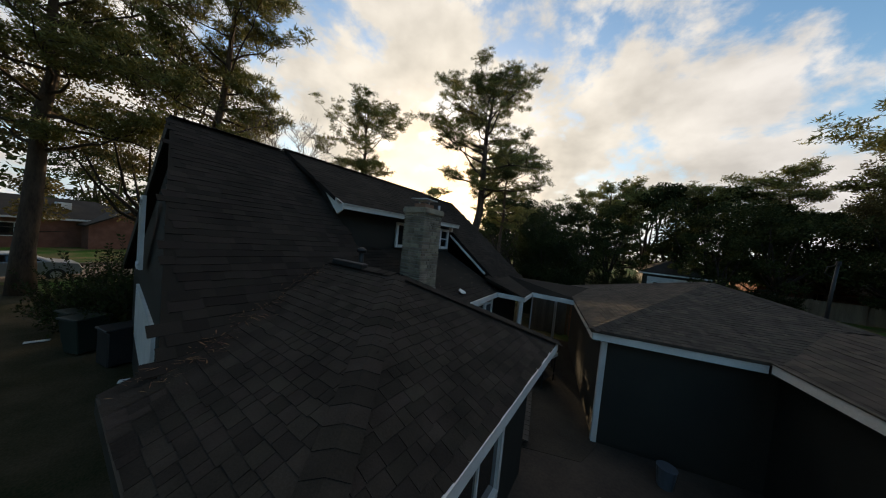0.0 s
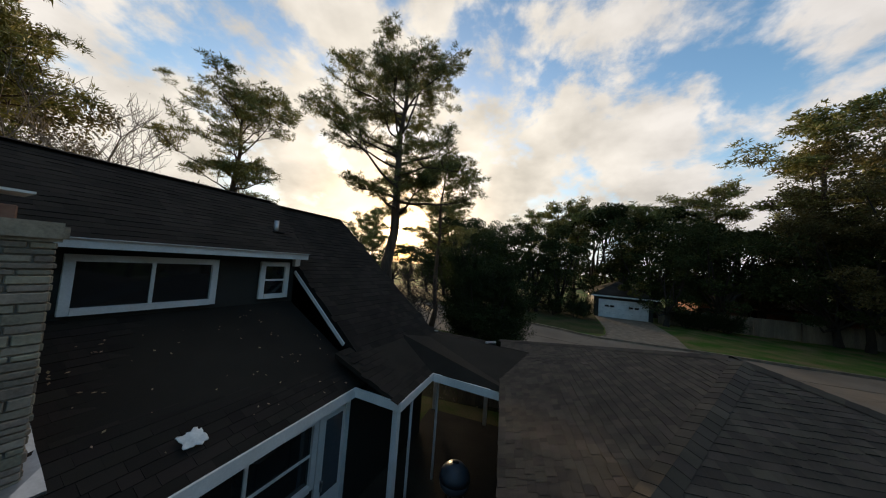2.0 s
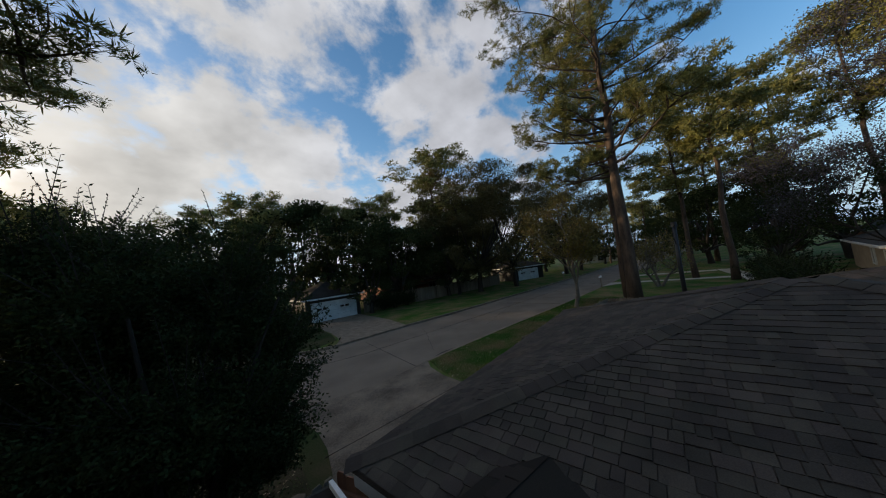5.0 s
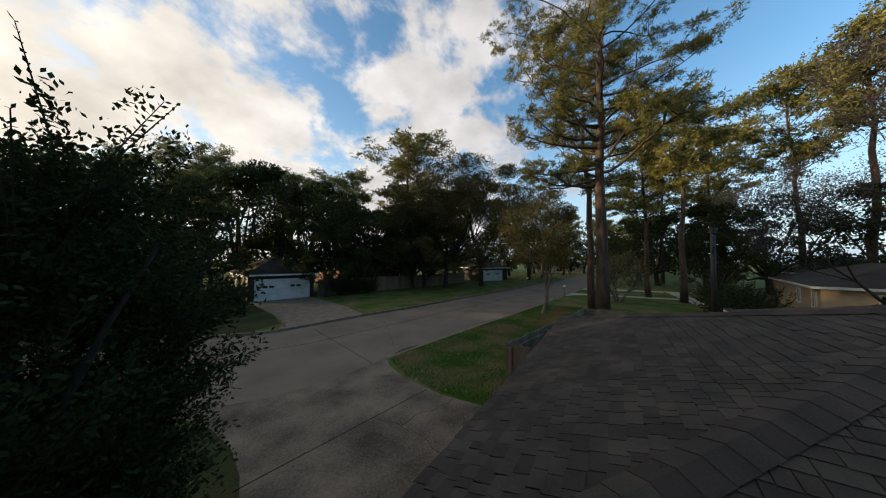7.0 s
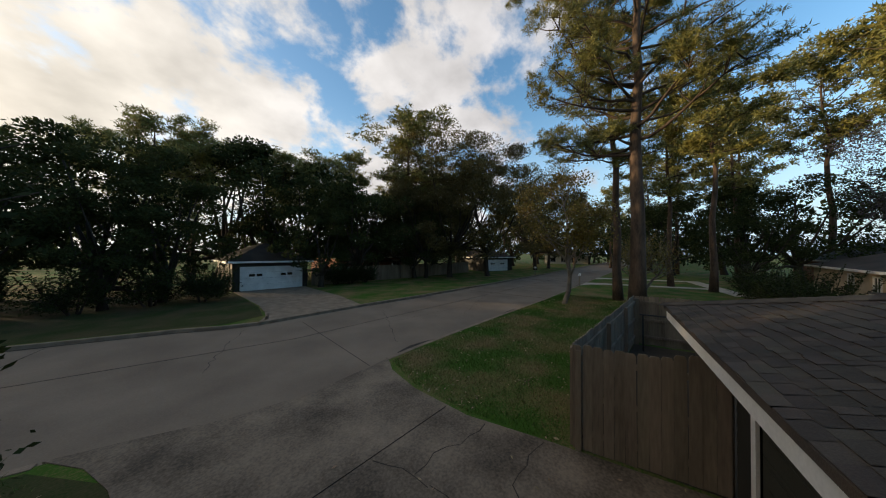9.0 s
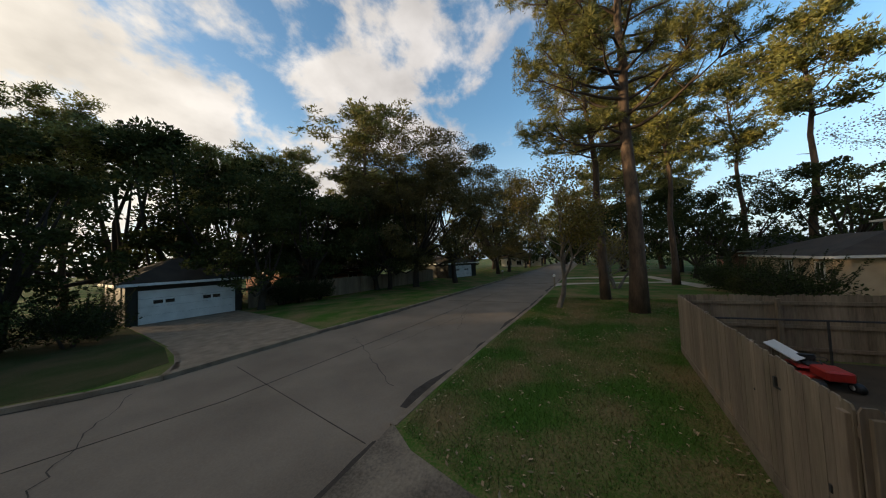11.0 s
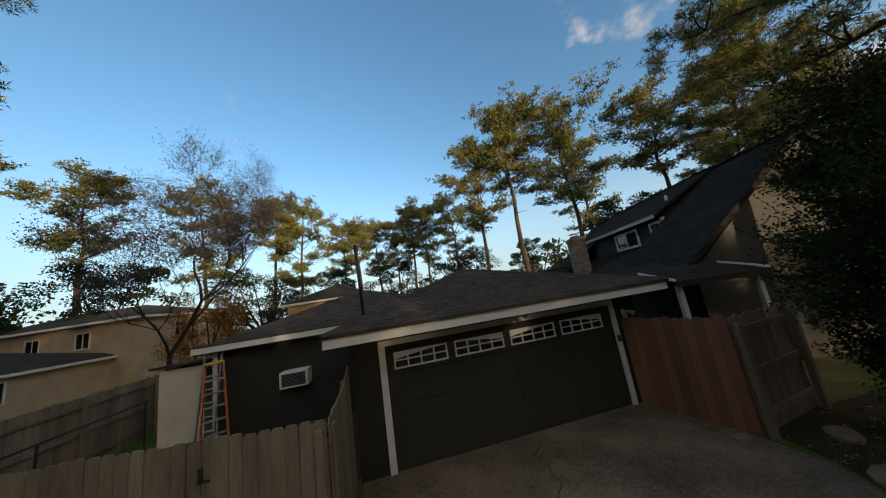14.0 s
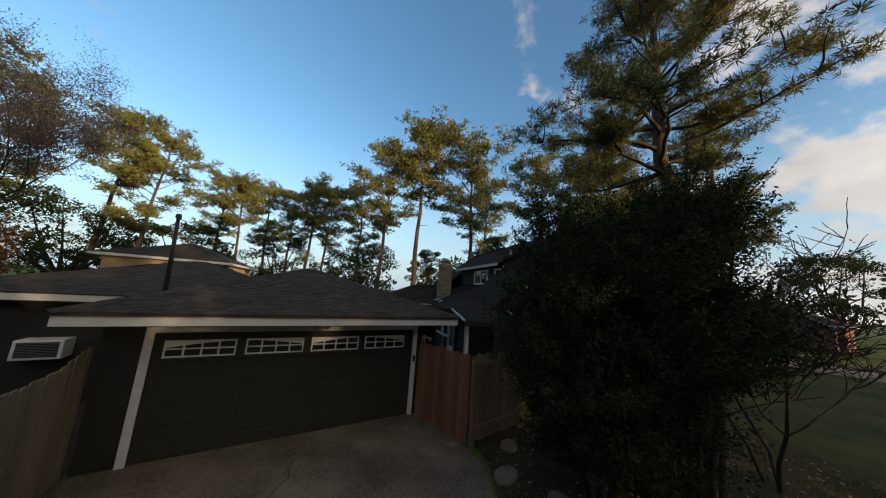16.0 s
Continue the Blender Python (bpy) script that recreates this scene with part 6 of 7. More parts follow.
def bush_tree(name, seed, height, r, stems, leaves, leaf, material, label, low=0.5):
    """A dense many-stemmed evergreen: leafy shoots fill an uneven dome, upright at its top."""
    rng = np.random.default_rng(seed)
    tree = thing(name, label, "tree")
    bm = bmesh.new()
    for k in range(stems):
        a = 2 * math.pi * k / stems + rng.uniform(-0.3, 0.3)
        q = rng.uniform(0.35, 0.8)
        path = limb_path(rng, (0.18 * math.cos(a), 0.18 * math.sin(a), 0), (q * math.cos(a) * r / height, q * math.sin(a) * r / height, 1), height * 0.8, 0.02, 6, 0.07)
        tube(bm, path, [0.06 * (1 - 0.12 * i) for i in range(7)], 7, False)
    stems_bm, bm = bm, bmesh.new()
    lobes = []
    for k in range(40):
        a, q = rng.uniform(0, 2 * math.pi), rng.uniform(0.25, 0.85) ** 0.6
        z = rng.uniform(low, height * 0.86)
        ring = r * math.sqrt(max(0.06, 1 - (abs(z - height * 0.42) / (height * 0.56)) ** 2.2))
        lobes.append((ring * q * math.cos(a), ring * q * math.sin(a), z, rng.uniform(0.55, 0.95)))
    lobes = np.array(lobes)
    shoots = 1800 if leaves > 50000 else 700
    li = rng.integers(0, len(lobes), shoots)
    d = rng.normal(size=(shoots, 3))
    d /= np.linalg.norm(d, axis=1, keepdims=True)
    root = lobes[li, :3] + d * lobes[li, 3:4] * rng.uniform(0.3, 0.75, (shoots, 1)) * (r / 2.4)
    way = d * (0.8, 0.8, 0.35) + (0, 0, 0.45)
    way /= np.linalg.norm(way, axis=1, keepdims=True)
    ln = rng.uniform(0.35, 0.95, (shoots, 1))
    per = leaves // shoots
    s = rng.uniform(0, 1, (shoots, per, 1))
    c = root[:, None] + way[:, None] * ln[:, None] * s + rng.normal(size=(shoots, per, 3)) * 0.05
    dirs = way[:, None] * 0.55 + rng.normal(size=(shoots, per, 3)) * 0.75
    dirs /= np.linalg.norm(dirs, axis=2, keepdims=True)
    c, dirs = c.reshape(-1, 3), dirs.reshape(-1, 3)
    # long sprigs with paired leaves that stand out of the dome
    n = 130 if leaves > 50000 else 40
    top = lobes[rng.integers(0, len(lobes), n)]
    out = np.c_[top[:, :2] / r, np.zeros(n)]
    sway = out * rng.uniform(0.2, 0.9, (n, 1)) + rng.normal(size=(n, 3)) * 0.18 + (0, 0, 0.75)
    sway /= np.linalg.norm(sway, axis=1, keepdims=True)
    rise = rng.uniform(0.6, 1.25, n)
    across = np.cross(sway, rng.normal(size=(n, 3)))
    across /= np.linalg.norm(across, axis=1, keepdims=True)
    start = top[:, :3] + sway * top[:, 3:4] * 0.55
    feet, ways = [], []
    for k in range(n):
        e, w = Vector(start[k]), Vector(sway[k])
        tube(bm, [e, e + w * rise[k] * 0.5, e + w * rise[k]], [0.008, 0.006, 0.003], 4, False)
        for m in range(13):
            p = start[k] + sway[k] * rise[k] * (0.1 + 0.9 * m / 12)
            for sgn in (-1, 1):
                feet.append(p)
                ways.append(sgn * across[k] * 0.8 + sway[k] * 0.55 + rng.normal(size=3) * 0.12)
    c, dirs = np.vstack([c, feet]), np.vstack([dirs, ways])
    keep = c[:, 2] > 0.25
    c, dirs = c[keep], dirs[keep]
    side = np.cross(dirs, rng.normal(size=dirs.shape))
    side /= np.linalg.norm(side, axis=1, keepdims=True)
    L = leaf * rng.uniform(0.6, 1.15, (len(c), 1))
    v = np.stack([c, c + dirs * L * 0.5 + side * L * 0.24, c + dirs * L, c + dirs * L * 0.5 - side * L * 0.24], 1).reshape(-1, 3)
    for k in range(0, shoots, 5):
        e = Vector(root[k])
        tube(bm, [e, e + Vector(way[k]) * float(ln[k, 0])], [0.009, 0.004], 4, False)
    part("trunk", stems_bm, M["dark_bark"], tree, smooth=True)
    tagged(part("twig", bm, M["dark_bark"], tree), kind="stuff")
    mesh_part("crown", leaf_mesh("crown", v, np.arange(len(v)).reshape(-1, 4), material), None, tree)
    return tree


# the tall pines that stand near
BIG = "tall loblolly pine with a thick bare trunk and spreading crown"
put(pine("pine_tree", 3, 14.2, 0.48, 4.5, 36, 26, 0.31, (0.1, 0.1), BIG, 0.21, 13, blade=0.018), -6.3, 4.0)
put(pine("pine_tree", 8, 25, 0.36, 7.0, 44, 26, 0.38, (0.6, -0.3), BIG, 0.27, 12, blade=0.018, extra=((0.36, 100, 4.6), (0.42, 80, 5.4), (0.46, 120, 5.4), (0.52, 95, 5.8), (0.38, 60, 4.4), (0.48, 135, 5.2))), 19.1, 1.1)
put(pine("pine_tree", 9, 22, 0.42, 4.6, 30, 14, 0.27, (0.2, 0.5), BIG, 0.32, 9), 23.4, 2.0)
put(pine("pine_tree", 31, 18, 0.34, 5.6, 36, 14, 0.33, (0.4, 0.8), BIG, 0.32, 13), -22.9, -8.6, 40)
put(pine("pine_tree", 32, 18, 0.4, 5.0, 32, 15, 0.26, (1.4, 0.3), BIG, 0.3, 13), -19.3, -4.0)
put(pine("pine_tree", 33, 12.9, 0.46, 3.2, 28, 16, 0.2, (0.3, -0.1), BIG, 0.23, 11), -15.0, 3.1)
put(pine("pine_tree", 34, 12.4, 0.42, 3.2, 30, 15, 0.18, (0.2, 0.2), "short dense dark pine on the verge beside the street", 0.23, 12), -6.3, 12.0)
VAR = [pine("pine_tree", 20 + i, 20, (0.45, 0.55, 0.38, 0.58, 0.48)[i], (5.0, 4.4, 5.2, 4.2, 4.8)[i], 26, 8, 0.26, ((0.7, 0.2), (-0.5, 0.6), (0.2, -0.7), (1.2, 0.2), (-0.8, -0.4))[i], tuft=0.44, sprays=8, blade=0.042) for i in range(5)]
put(VAR[0], 28.0, 26.2)
VAR[0].scale = (1.4, 1.4, 1.1)
used = {0}


def wood(kind, x, y, h, rz, wide=1.0):
    """Stands a tree of that kind and height; the first of a kind is the one that was built."""
    base = 20.0
    s = h / base
    if kind not in used:
        used.add(kind)
        VAR[kind].matrix_basis = Matrix.LocRotScale((x, y, 0), Euler((0, 0, radians(rz))), (s * wide, s * wide, s))
        return VAR[kind]
    t = copy_thing(VAR[kind], Matrix.Identity(4))
    t.matrix_basis = Matrix.LocRotScale((x, y, 0), Euler((0, 0, radians(rz))), (s * wide, s * wide, s))
    return t


for i, (x, y, h) in enumerate(((54, -20, 27), (67, -16, 28), (45, -21.5, 28), (50, -11, 22), (58, -6, 22), (40, -31, 23), (31, -38, 24), (22, -36.5, 21), (13, -44, 18), (7, -47, 19),
                               (1, -41, 20), (-7, -40, 20.5), (-7.6, -17.5, 21.5), (-5.0, -20.5, 18), (-15.5, -18.5, 22), (-21.5, -13.5, 20), (-24, -27, 22), (-35.5, -15, 19),
                               (-13, 38, 15), (-25, 36, 13.5), (17, 36, 14.5), (21, 35, 15.5), (25, 35, 17), (34, 33, 16), (3, 48, 16), (12, 52, 17), (-29, 39, 13), (40, 34, 19), (47, 29, 18), (60, 24, 18), (72, 3.5, 18), (66, -3, 20), (80, 12, 17), (100, -2, 17), (112, 5, 18), (120, -6, 17), (128, 2, 18), (108, -10, 18), (122, 10, 18), (36, -2.5, 19), (33, -5, 20), (15.0, -26.5, 16), (9.5, -40, 17), (3.5, -42, 18), (-1.5, -41, 18.5), (9, 38, 15.5), (6.5, 37, 15))):
    wood((1, 2, 3, 4, 0)[i % 5], x, y, h, i * 77 % 360)

# broadleaf kinds
OAK = [oak("oak_tree", 11 + i, 12, (6.4, 5.6, 5.0)[i], 11000, 0.26, "broad dark evergreen oak with a dense crown", (0.2, 0.14, 0.24)[i]) for i in range(3)]
put(OAK[0], 21.0, 27.0)
put(OAK[1], 2.5, 31)
put(OAK[2], -8.0, 29.5)
# the last four low oaks are added to keep low sun off the court
for i, (x, y, h) in enumerate(((-4, 33, 12.5), (14.5, 35, 15.5), (20, 37, 15), (27, 31, 13), (33, 30, 12), (38, 29, 12), (45, 33, 14), (53, 32, 13), (66, 24, 13), (74, 21, 13), (11.5, 39, 16), (24.5, 33, 12.5), (17.5, 32.5, 11.5),
                               (-3, 41, 13), (-36, 24, 11), (-45, 13, 11), (-57, 3, 12), (-45, -12, 12), (-44, -24, 13), (-35, -34, 13), (-20, -38, 11), (-8, -40, 11), (4, -42, 11), (14, -38, 10),
                               (22, -33, 11), (33, -26, 12), (43, -22, 12), (47, -15, 12), (54, -5, 12), (60, -12, 14), (40, -9, 8), (64, -3, 13), (50, -11, 12), (85, -2, 13), (82, 22, 14), (-7, 45, 12), (-37, 53, 13), (15.5, 26.0, 8), (5.0, 27.5, 9), (28, 24.6, 9), (-20.0, -17, 11), (-10.5, 33.5, 9), (26, 32, 13), (-37, 43, 10), (-33, 41, 9), (-12, 52, 11), (-11, 50, 12), (-4, 48, 11), (-41, 34, 10), (2.5, 26.5, 7), (-2.5, 28, 8), (-6.8, 28.6, 5.5), (-11.2, 30.6, 5.5), (92, 9.5, 10), (100, 2, 10), (110, -4, 11), (90, -7, 9), (106, 9, 12), (120, 1, 13), (78, 13, 9), (-14.5, 37, 8.0), (-18.5, 39, 8.2), (-22.5, 41, 8.2), (-11.2, 36, 7.6))):
    t = copy_thing(OAK[i % 3], Matrix.Identity(4))
    s = h / 12
    t.matrix_basis = Matrix.LocRotScale((x, y, 0), Euler((0, 0, radians(i * 67 % 360))), (s * 1.05, s * 1.05, s))

STREET = oak("street_tree", 17, 20.5, 8.2, 40000, 0.22, "tall olive-brown broadleaf tree with thinning leaves by the street", 0.17, 64, M["olive_leaves"])
put(STREET, 31.0, 21.0)
place(STREET, -27, -3, 40, 0.8)
for x, y, rz, s_ in ((40.5, 25.0, 70, 0.95), (36.2, 17.8, 110, 0.95), (54, 15.6, 150, 1.0), (29, 23.5, 220, 0.72), (61, 14.6, 300, 0.95)):
    place(STREET, x, y, rz, s_)


def far_wood(seed, r0, r1, count, label):
    """A belt of distant woods all round the place."""
    rng = np.random.default_rng(seed)
    clumps = []
    for k in range(count):
        a, r = rng.uniform(0, 2 * math.pi), rng.uniform(r0, r1)
        h = rng.uniform(7, 15) * (0.6 if math.cos(a + radians(25)) > 0.75 else 1.0)
        if abs(math.degrees(math.atan2(6 + r * math.sin(a), 11 + r * math.cos(a))) + 23.5) < 4.0:
            continue
        for z in np.arange(2.0, h, 2.6):
            clumps.append((5 + r * math.sin(a) + rng.normal() * 1.5, 5 + r * math.cos(a) + rng.normal() * 1.5, z, rng.uniform(1.6, 2.9)))
    v, f = clump_leaves(rng, clumps, 34, 1.1, 0.34, 0.8, 0.1)
    ob = mesh_part("far_wood", leaf_mesh("far_wood", v, f, M["leaves"]), None)
    return tagged(ob, label, "woods", kind="stuff")


far_wood(71, 78, 125, 330, "distant belt of dark mixed woods behind the houses")

put(bush_tree("evergreen_tree", 6, 5.9, 0.7, 6, 80000, 0.066, M["leaves"], "taller dark evergreen tree close behind another", 1.7), -3.05, 5.42)
put(bush_tree("evergreen_tree", 5, 5.35, 1.44, 7, 165000, 0.064, M["leaves"], "dense dark evergreen tree with many stems beside the driveway", 0.3), -1.8, 4.45)
put(broadleaf("young_tree", 14, 9.0, 3.1, M["gold_leaves"], M["grey_bark"], 9500, 0.17, 0.24, 0.14, 1, "young tree with sparse yellowing leaves on the lawn"), 19.8, 5.0)
put(broadleaf("bare_tree", 41, 12.6, 4.5, M["purple_leaves"], M["dark_bark"], 42000, 0.07, 0.34, 0.12, 1, "fine-branched tree with few purplish brown leaves", levels=5, density=0.5, squat=1.3), 14.4, -7.8)
put(broadleaf("bare_tree", 42, 11.5, 3.2, M["olive_leaves"], M["grey_bark"], 1500, 0.06, 0.16, 0.12, 1, "nearly bare tree with fine upright branches", levels=5, density=0.5), -17, -1.2)
put(broadleaf("crepe_myrtle", 43, 5.4, 2.4, M["olive_leaves"], M["dark_bark"], 400, 0.07, 0.2, 0.03, 3, "nearly bare many-stemmed ornamental tree beside the drive", levels=4, squat=0.5), -5.35, 5.75)
put(broadleaf("small_tree", 44, 5.2, 2.4, M["gold_leaves"], M["grey_bark"], 3000, 0.16, 0.2, 0.08, 3, "small many-stemmed tree on the far lawn"), 30, 0.3)
put(bush_tree("autumn_shrub", 45, 5.0, 1.5, 5, 16000, 0.11, mat("rust_leaves", (0.26, 0.1, 0.02), (0.5, 0.22, 0.05), 0.6, 1, 8, 0, spread=0.3, trans=0.35), "rust-orange shrub behind the fence"), 14.6, -10.6)
hedge_proto = bush_tree("hedge_shrub", 46, 1.5, 1.3, 4, 4000, 0.14, M["leaves"], "low dark evergreen shrub beside the neighbouring house", 0.2)
for x, y, q in ((-15.2, -8.5, 1.0), (-14.3, -8.2, 1.15), (-16.6, -8.8, 0.8)):
    t = copy_thing(hedge_proto, Matrix.Identity(4))
    t.matrix_basis = Matrix.LocRotScale((x, y, 0), Euler((0, 0, x * 3)), (q * 0.8, q * 0.8, q))
put(hedge_proto, 20.5, -5.8)
for i, (x, y) in enumerate(((22.6, -6.0), (24.8, -6.4), (27, -6.4), (29.2, -6.9), (31.5, -7.2), (17.5, 26.5), (6.5, 25.2), (4.2, 25.8), (1.5, 26.0), (-1.5, 26.6), (7.6, 27.0), (18.9, 26.0), (20.5, 25.6))):
    t = copy_thing(hedge_proto, pose(x, y, 0, 0, 0, i * 50))


# ---- grass blades and fallen leaves ----
def in_ring(x, y, ring):
    hit = np.zeros(len(x), bool)
    for (ax, ay), (bx, by) in zip(ring, ring[1:] + ring[:1]):
        cross = ((ay > y) != (by > y)) & (x < (bx - ax) * (y - ay) / (by - ay + 1e-9) + ax)
        hit ^= cross
    return hit


def turf(seed, ring, count, z=0.0, height=0.075, label="short patchy green and tan grass of the lawn"):
    rng = np.random.default_rng(seed)
    xs, ys = [p[0] for p in ring], [p[1] for p in ring]
    x, y = rng.uniform(min(xs), max(xs), count), rng.uniform(min(ys), max(ys), count)
    ok = in_ring(x, y, ring)
    x, y = x[ok], y[ok]
    n = len(x)
    a = rng.uniform(0, 6.283, n)
    h = height * rng.uniform(0.4, 1.1, n)
    lean = rng.normal(size=(n, 2)) * 0.035
    w = 0.006
    v = np.stack([np.c_[x - w * np.cos(a), y - w * np.sin(a), np.full(n, z)], np.c_[x + w * np.cos(a), y + w * np.sin(a), np.full(n, z)], np.c_[x + lean[:, 0], y + lean[:, 1], z + h]], 1).reshape(-1, 3)
    ob = mesh_part("grass", leaf_mesh("grass", v, np.arange(n * 3).reshape(-1, 3), M["turf"]), None)
    return tagged(ob, label, "grass", kind="stuff")


def litter(seed, ring, count, z=0.015, size=0.05, label="scattered dry tan leaves", clumpy=0.0):
    rng = np.random.default_rng(seed)
    xs, ys = [p[0] for p in ring], [p[1] for p in ring]
    x, y = rng.uniform(min(xs), max(xs), count), rng.uniform(min(ys), max(ys), count)
    ok = in_ring(x, y, ring)
    if clumpy:
        ok &= np.array([noise.noise(Vector((p * 0.7, q * 0.7, seed))) for p, q in zip(x, y)]) > clumpy - 0.3 * rng.random(count)
    x, y = x[ok], y[ok]
    n = len(x)
    c = np.c_[x, y, z + rng.uniform(0.0, 0.03, n)]
    u = rng.normal(size=(n, 3)) * (1, 1, 0.35)
    u /= np.linalg.norm(u, axis=1, keepdims=True)
    w = np.cross(u, np.c_[rng.normal(size=n) * 0.3, rng.normal(size=n) * 0.3, np.ones(n)])
    s = size * rng.uniform(0.5, 1.3, (n, 1))
    v = np.stack([c - u * s, c + w * s * 0.45, c + u * s, c - w * s * 0.45], 1).reshape(-1, 3)
    ob = mesh_part("leaf_litter", leaf_mesh("leaf_litter", v, np.arange(n * 4).reshape(-1, 4), M["straw"]), None)
    return tagged(ob, label, "leaves", kind="stuff")


M["turf"] = mat("turf_blades", (0.047, 0.104, 0.014), (0.19, 0.142, 0.066), 0.8, 0.5, 22, 0, contrast=(0.44, 0.6), spread=0.25, spec=0.15)
LAWN = [(6.5, 7.85), (5.75, 6.3), (5.45, 4.7), (5.5, 2.75), (12.8, 1.5), (13.2, -4.0), (24.0, -4.5), (24.0, 5.9), (14.0, 7.2), (7.3, 7.9)]
turf(81, LAWN, 230000)
litter(82, LAWN, 5200, label="fallen tan leaves scattered on the lawn", clumpy=0.1)
VERGE = [(-8.0, 2.2), (-0.8, 2.0), (-0.65, 3.0), (0.45, 6.8), (0.5, 8.6), (0.1, 9.9), (-8.0, 12.4)]
# littered soil whose dark colour also carries the shade under the trees
M["bed"] = mat("shade_tinted_soil", (0.022, 0.026, 0.01), (0.075, 0.056, 0.032), 0.95, 0.9, 26, 0.9, 0.04, contrast=(0.36, 0.62), spec=0.1)
# darker grass for the verges: the trees' shade is put into its colour
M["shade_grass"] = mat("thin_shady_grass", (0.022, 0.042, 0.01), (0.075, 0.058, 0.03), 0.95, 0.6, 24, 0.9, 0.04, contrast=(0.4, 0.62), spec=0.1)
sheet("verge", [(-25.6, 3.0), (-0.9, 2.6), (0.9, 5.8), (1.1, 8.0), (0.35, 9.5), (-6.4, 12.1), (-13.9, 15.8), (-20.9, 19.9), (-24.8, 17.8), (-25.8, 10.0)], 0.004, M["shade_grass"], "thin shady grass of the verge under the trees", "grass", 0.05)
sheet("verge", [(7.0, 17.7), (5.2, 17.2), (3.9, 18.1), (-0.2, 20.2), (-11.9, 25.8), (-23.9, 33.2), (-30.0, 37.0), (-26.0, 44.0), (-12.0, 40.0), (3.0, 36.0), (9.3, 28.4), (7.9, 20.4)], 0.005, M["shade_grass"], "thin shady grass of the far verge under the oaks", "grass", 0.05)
sheet("shade_darkened_soil", [(-8.0, 2.3), (-0.9, 2.0), (-0.7, 3.0), (-0.1, 4.6), (0.15, 5.9), (-0.5, 6.9), (-2.0, 7.4), (-4.2, 7.2), (-6.4, 7.8), (-8.6, 5.6)], 0.008, M["bed"], "dark leaf-strewn soil bed under the evergreens", "soil", 0.06)
turf(83, VERGE, 22000)
litter(84, VERGE, 2400, size=0.04, label="dry leaves under the evergreen tree")
BACK = [(-15.0, -20.0), (6.0, -20.0), (1.5, -11.5), (-2.4, -12.2), (-12.5, -11.0)]
# sheet over the back lawn, its shade painted as dark ground
sheet("shade_darkened_soil", [(-25.4, -26.0), (6.0, -20.0), (1.5, -11.5), (-2.4, -12.2), (-10.0, -8.6), (-25.4, -8.0)], 0.007, M["bed"], "dark leaf-strewn soil of the back yard", "soil", 0.06)
litter(85, BACK, 900, label="dry leaves and straw in the back yard")
litter(86, [(-0.6, 0.1), (5.6, 0.1), (5.8, 2.0), (6.1, 6.8), (0.6, 6.8)], 60, 0.018, 0.035, "few dry leaves on the driveway")


def roof_litter(seed, a, b, spread, count, size, label):
    """Pine straw that has gathered along a valley of the house roof."""
    rng = np.random.default_rng(seed)
    a, b = np.array(a), np.array(b)
    q = rng.uniform(0, 1, (count, 1))
    c = a + (b - a) * q + rng.normal(size=(count, 3)) * (spread, spread, 0.012)
    u = rng.normal(size=(count, 3)) * (1, 1, 0.2)
    u /= np.linalg.norm(u, axis=1, keepdims=True)
    w = np.cross(u, (0, 0, 1))
    s = size * rng.uniform(0.5, 1.3, (count, 1))
    v = np.stack([c - u * s, c + w * s * 0.12, c + u * s, c - w * s * 0.12], 1).reshape(-1, 3)
    ob = mesh_part("pine_straw", leaf_mesh("pine_straw", v, np.arange(count * 4).reshape(-1, 4), M["rust_straw"]), None)
    ob.matrix_basis = TURN
    return tagged(ob, label, "pine straw", kind="stuff")


roof_litter(87, (-3.35, -11.1, 2.58), (-4.4, -8.9, 3.44), 0.16, 1100, 0.05, "orange-brown pine straw in the roof valley")


def roof_flecks(seed, u0, u1, v0, v1, count, label):
    """Small pale leaves that lie scattered on the low roof of the house."""
    rng = np.random.default_rng(seed)
    u, v = rng.uniform(u0, u1, count), rng.uniform(v0, v1, count)
    c = np.c_[u, v, 2.45 + 0.446 * (-3.15 - u) + 0.03]
    d = rng.normal(size=(count, 3)) * (1, 1, 0)
    d /= np.linalg.norm(d, axis=1, keepdims=True)
    d[:, 2] = -d[:, 0] * 0.446
    w = np.cross(d, (0.4, 0, 0.9))
    s = 0.018 * rng.uniform(0.5, 1.5, (count, 1))
    p = np.stack([c - d * s, c + w * s * 0.5, c + d * s, c - w * s * 0.5], 1).reshape(-1, 3)
    ob = mesh_part("roof_leaves", leaf_mesh("roof_leaves", p, np.arange(count * 4).reshape(-1, 4), M["straw"]), None)
    ob.matrix_basis = TURN
    return tagged(ob, label, "leaves", kind="stuff")


roof_flecks(88, -5.6, -3.4, -6.0, -2.9, 70, "small pale dry leaves scattered on the low roof")


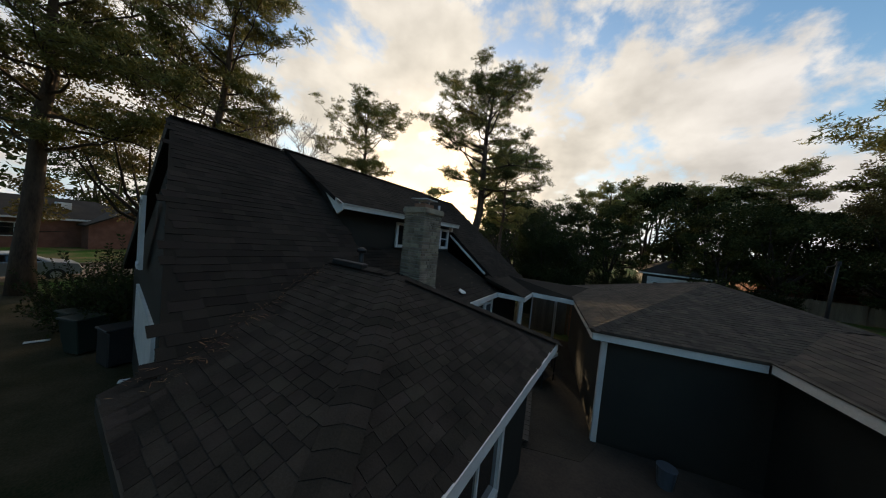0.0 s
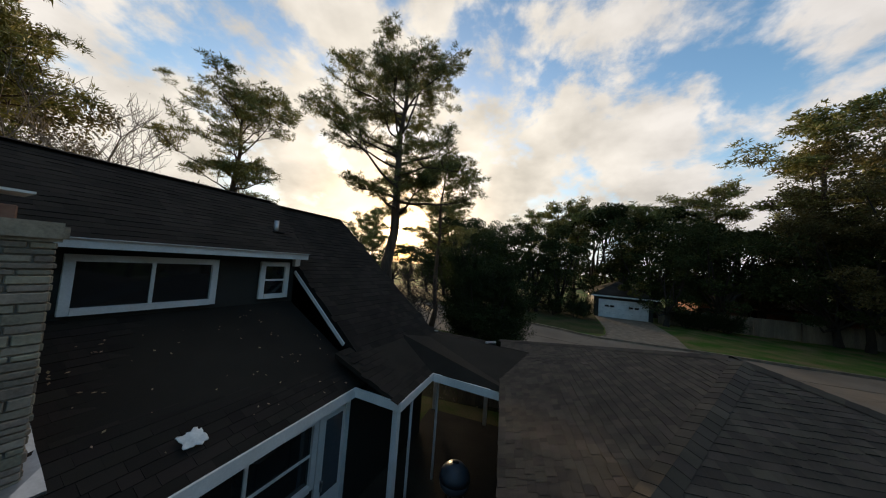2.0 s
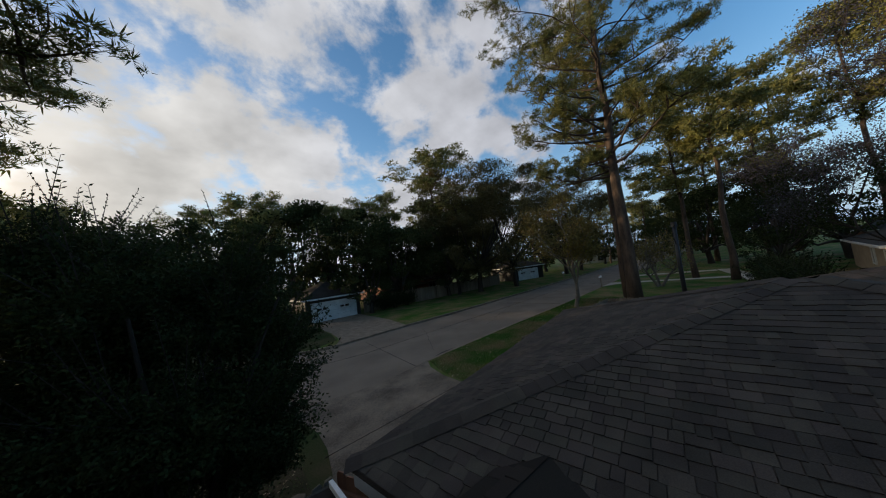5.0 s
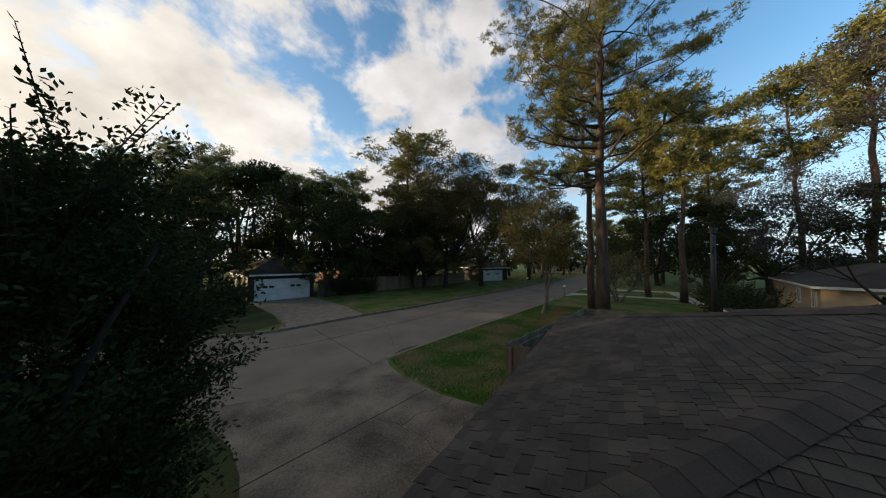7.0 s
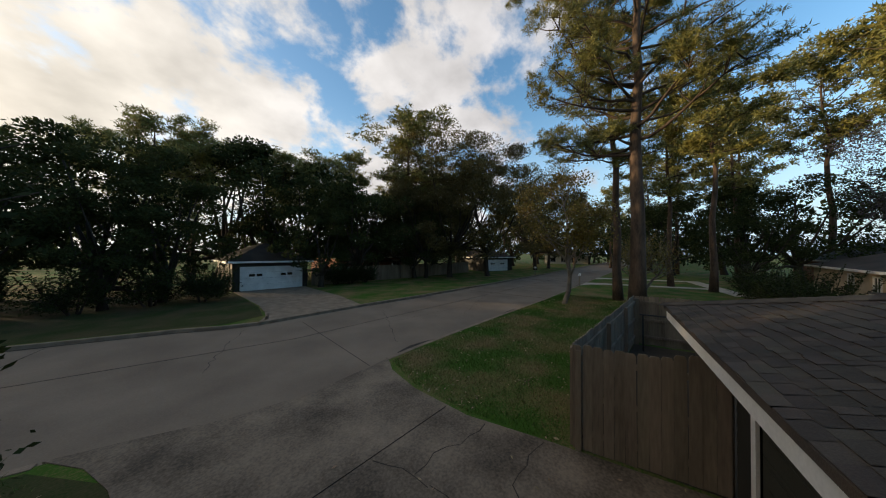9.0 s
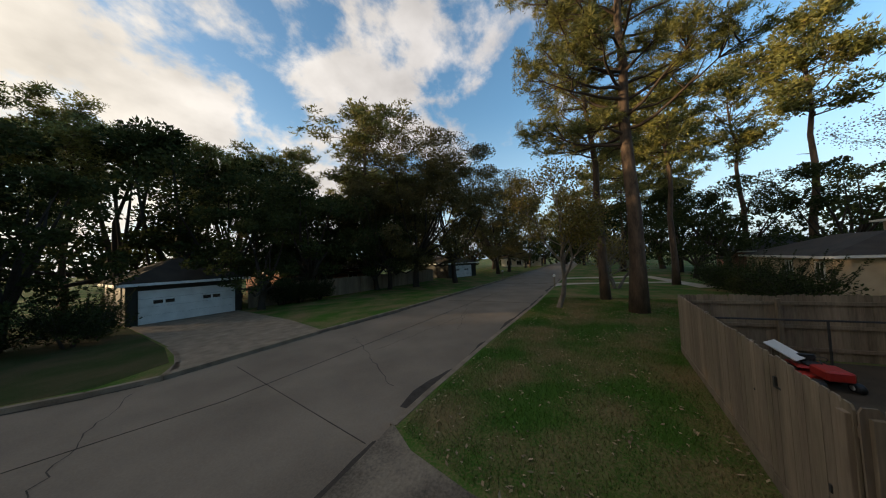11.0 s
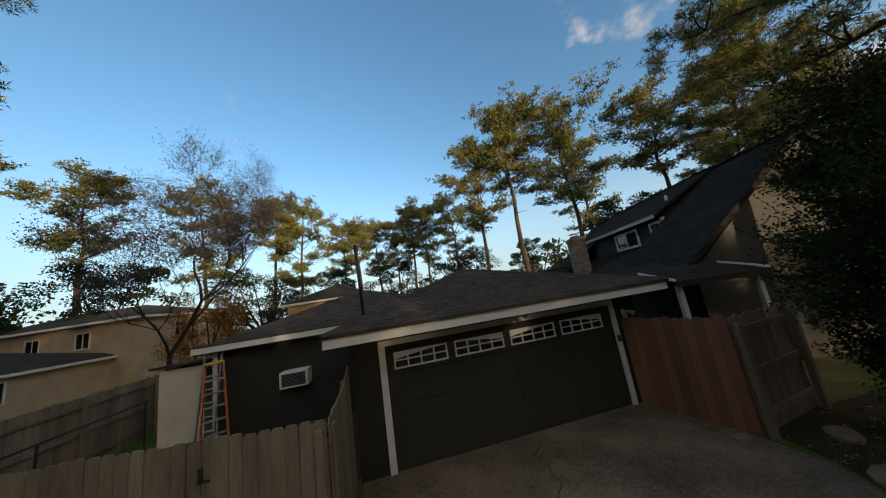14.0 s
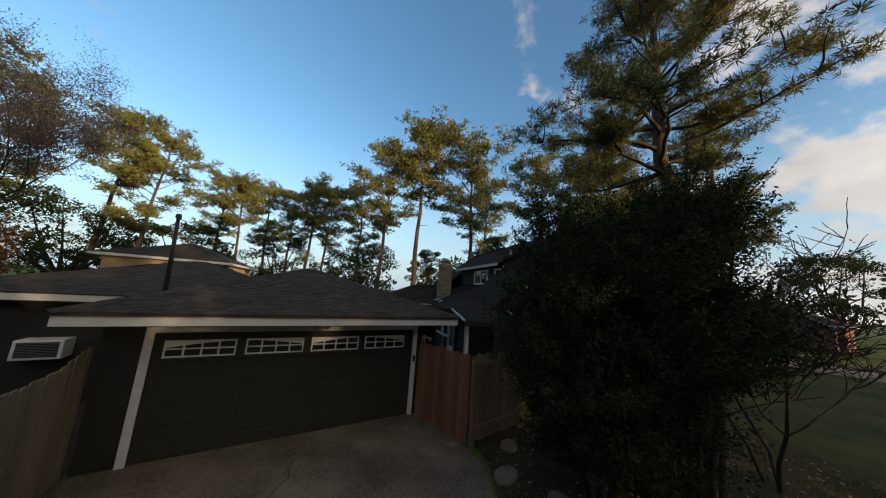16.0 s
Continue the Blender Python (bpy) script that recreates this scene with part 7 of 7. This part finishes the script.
# ---- shingles, laid last ----
for i, (n, ring) in enumerate(G_ROOF.items()):
    shingles(ring, garage, M["shingle"], 100 + i, 0.1, 0.15, near=(0.8, -0.9), most={"west": 150, "north": 150}.get(n, 0))
for i, (n, ring) in enumerate(R_ROOF.items()):
    shingles(ring, rear, M["shingle"], 110 + i)
for a in ((GX0, GY0), (GX1, GY0)):
    ridge_caps((*a, EAVE + 0.03), (ga[0], ga[1], ga[2] + 0.01), garage, M["shingle"])
for a in ((GX0, GY1), (GX1, GY1)):
    ridge_caps((*a, EAVE + 0.03), (gb[0], gb[1], gb[2] + 0.01), garage, M["shingle"])
for i, (ring, th) in enumerate(HOUSE_ROOF[:4]):
    shingles(ring, house, M["charcoal_shingle"], 120 + i, near=(-3.3, -5.0), most={3: 120}.get(i, 0))
for i, (n, ring) in enumerate(W_ROOF.items()):
    shingles(ring, house, M["old_shingle"], 130 + i, 0.12, 0.2, near=(-1.5, -10.5), most={"south": 150, "east": 150}[n] if n != "north" else 0)
for i, ring in enumerate(PORCH):
    shingles(ring, house, M["charcoal_shingle"], 140 + i)
for a, b in (((WU, WV0, 2.47), W_END), ((WU, WV1, 2.47), W_END), (W_END, W_JOIN), ((RX, YB, RZ), (RX, -8.3, RZ)), ((RX, -8.3, RZ + 0.06), (RX, -2.1, RZ + 0.06)), ((RX, -2.1, RZ), (RX, YF, RZ))):
    ridge_caps(a, (b[0], b[1], b[2] + 0.01), house, M["old_shingle"], 0.3)

# ---- the street and its trees lie a few degrees askew of the house ----
OWN = {"garage", "rear_building", "house", "chimney", "roof_vent", "flood_light", "picket_fence", "cedar_gate", "air_conditioner", "step_ladder", "extension_ladder", "garden_shed",
       "roof_mast", "riding_mower", "white_board", "pipe_rail", "court", "path", "deck", "utility_cart", "work_gloves", "toolbox", "kettle_grill", "bucket", "log", "window_frame",
       "plank_scrap", "waste_bin", "rag", "yard_soil", "pine_straw", "roof_leaves", "wheeled_bin", "plank", "camera", "sun"}
SITE_SCALE, SITE_TURN, SITE_X, SITE_Y = 0.985, radians(-1.22), -0.007, -0.504
SITE = Matrix.Translation((SITE_X, SITE_Y, 0)) @ Matrix.Rotation(SITE_TURN, 4, "Z") @ Matrix.Diagonal((SITE_SCALE, SITE_SCALE, 1, 1))
for ob in list(scene.objects):
    if ob.parent is None and ob.name.split(".")[0] not in OWN:
        if ob.location.length < 0.01:
            ob.matrix_basis = SITE
        else:
            ob.matrix_basis = Matrix.Translation(SITE @ ob.location) @ Matrix.Rotation(SITE_TURN, 4, "Z") @ Matrix.Translation(-ob.location) @ ob.matrix_basis
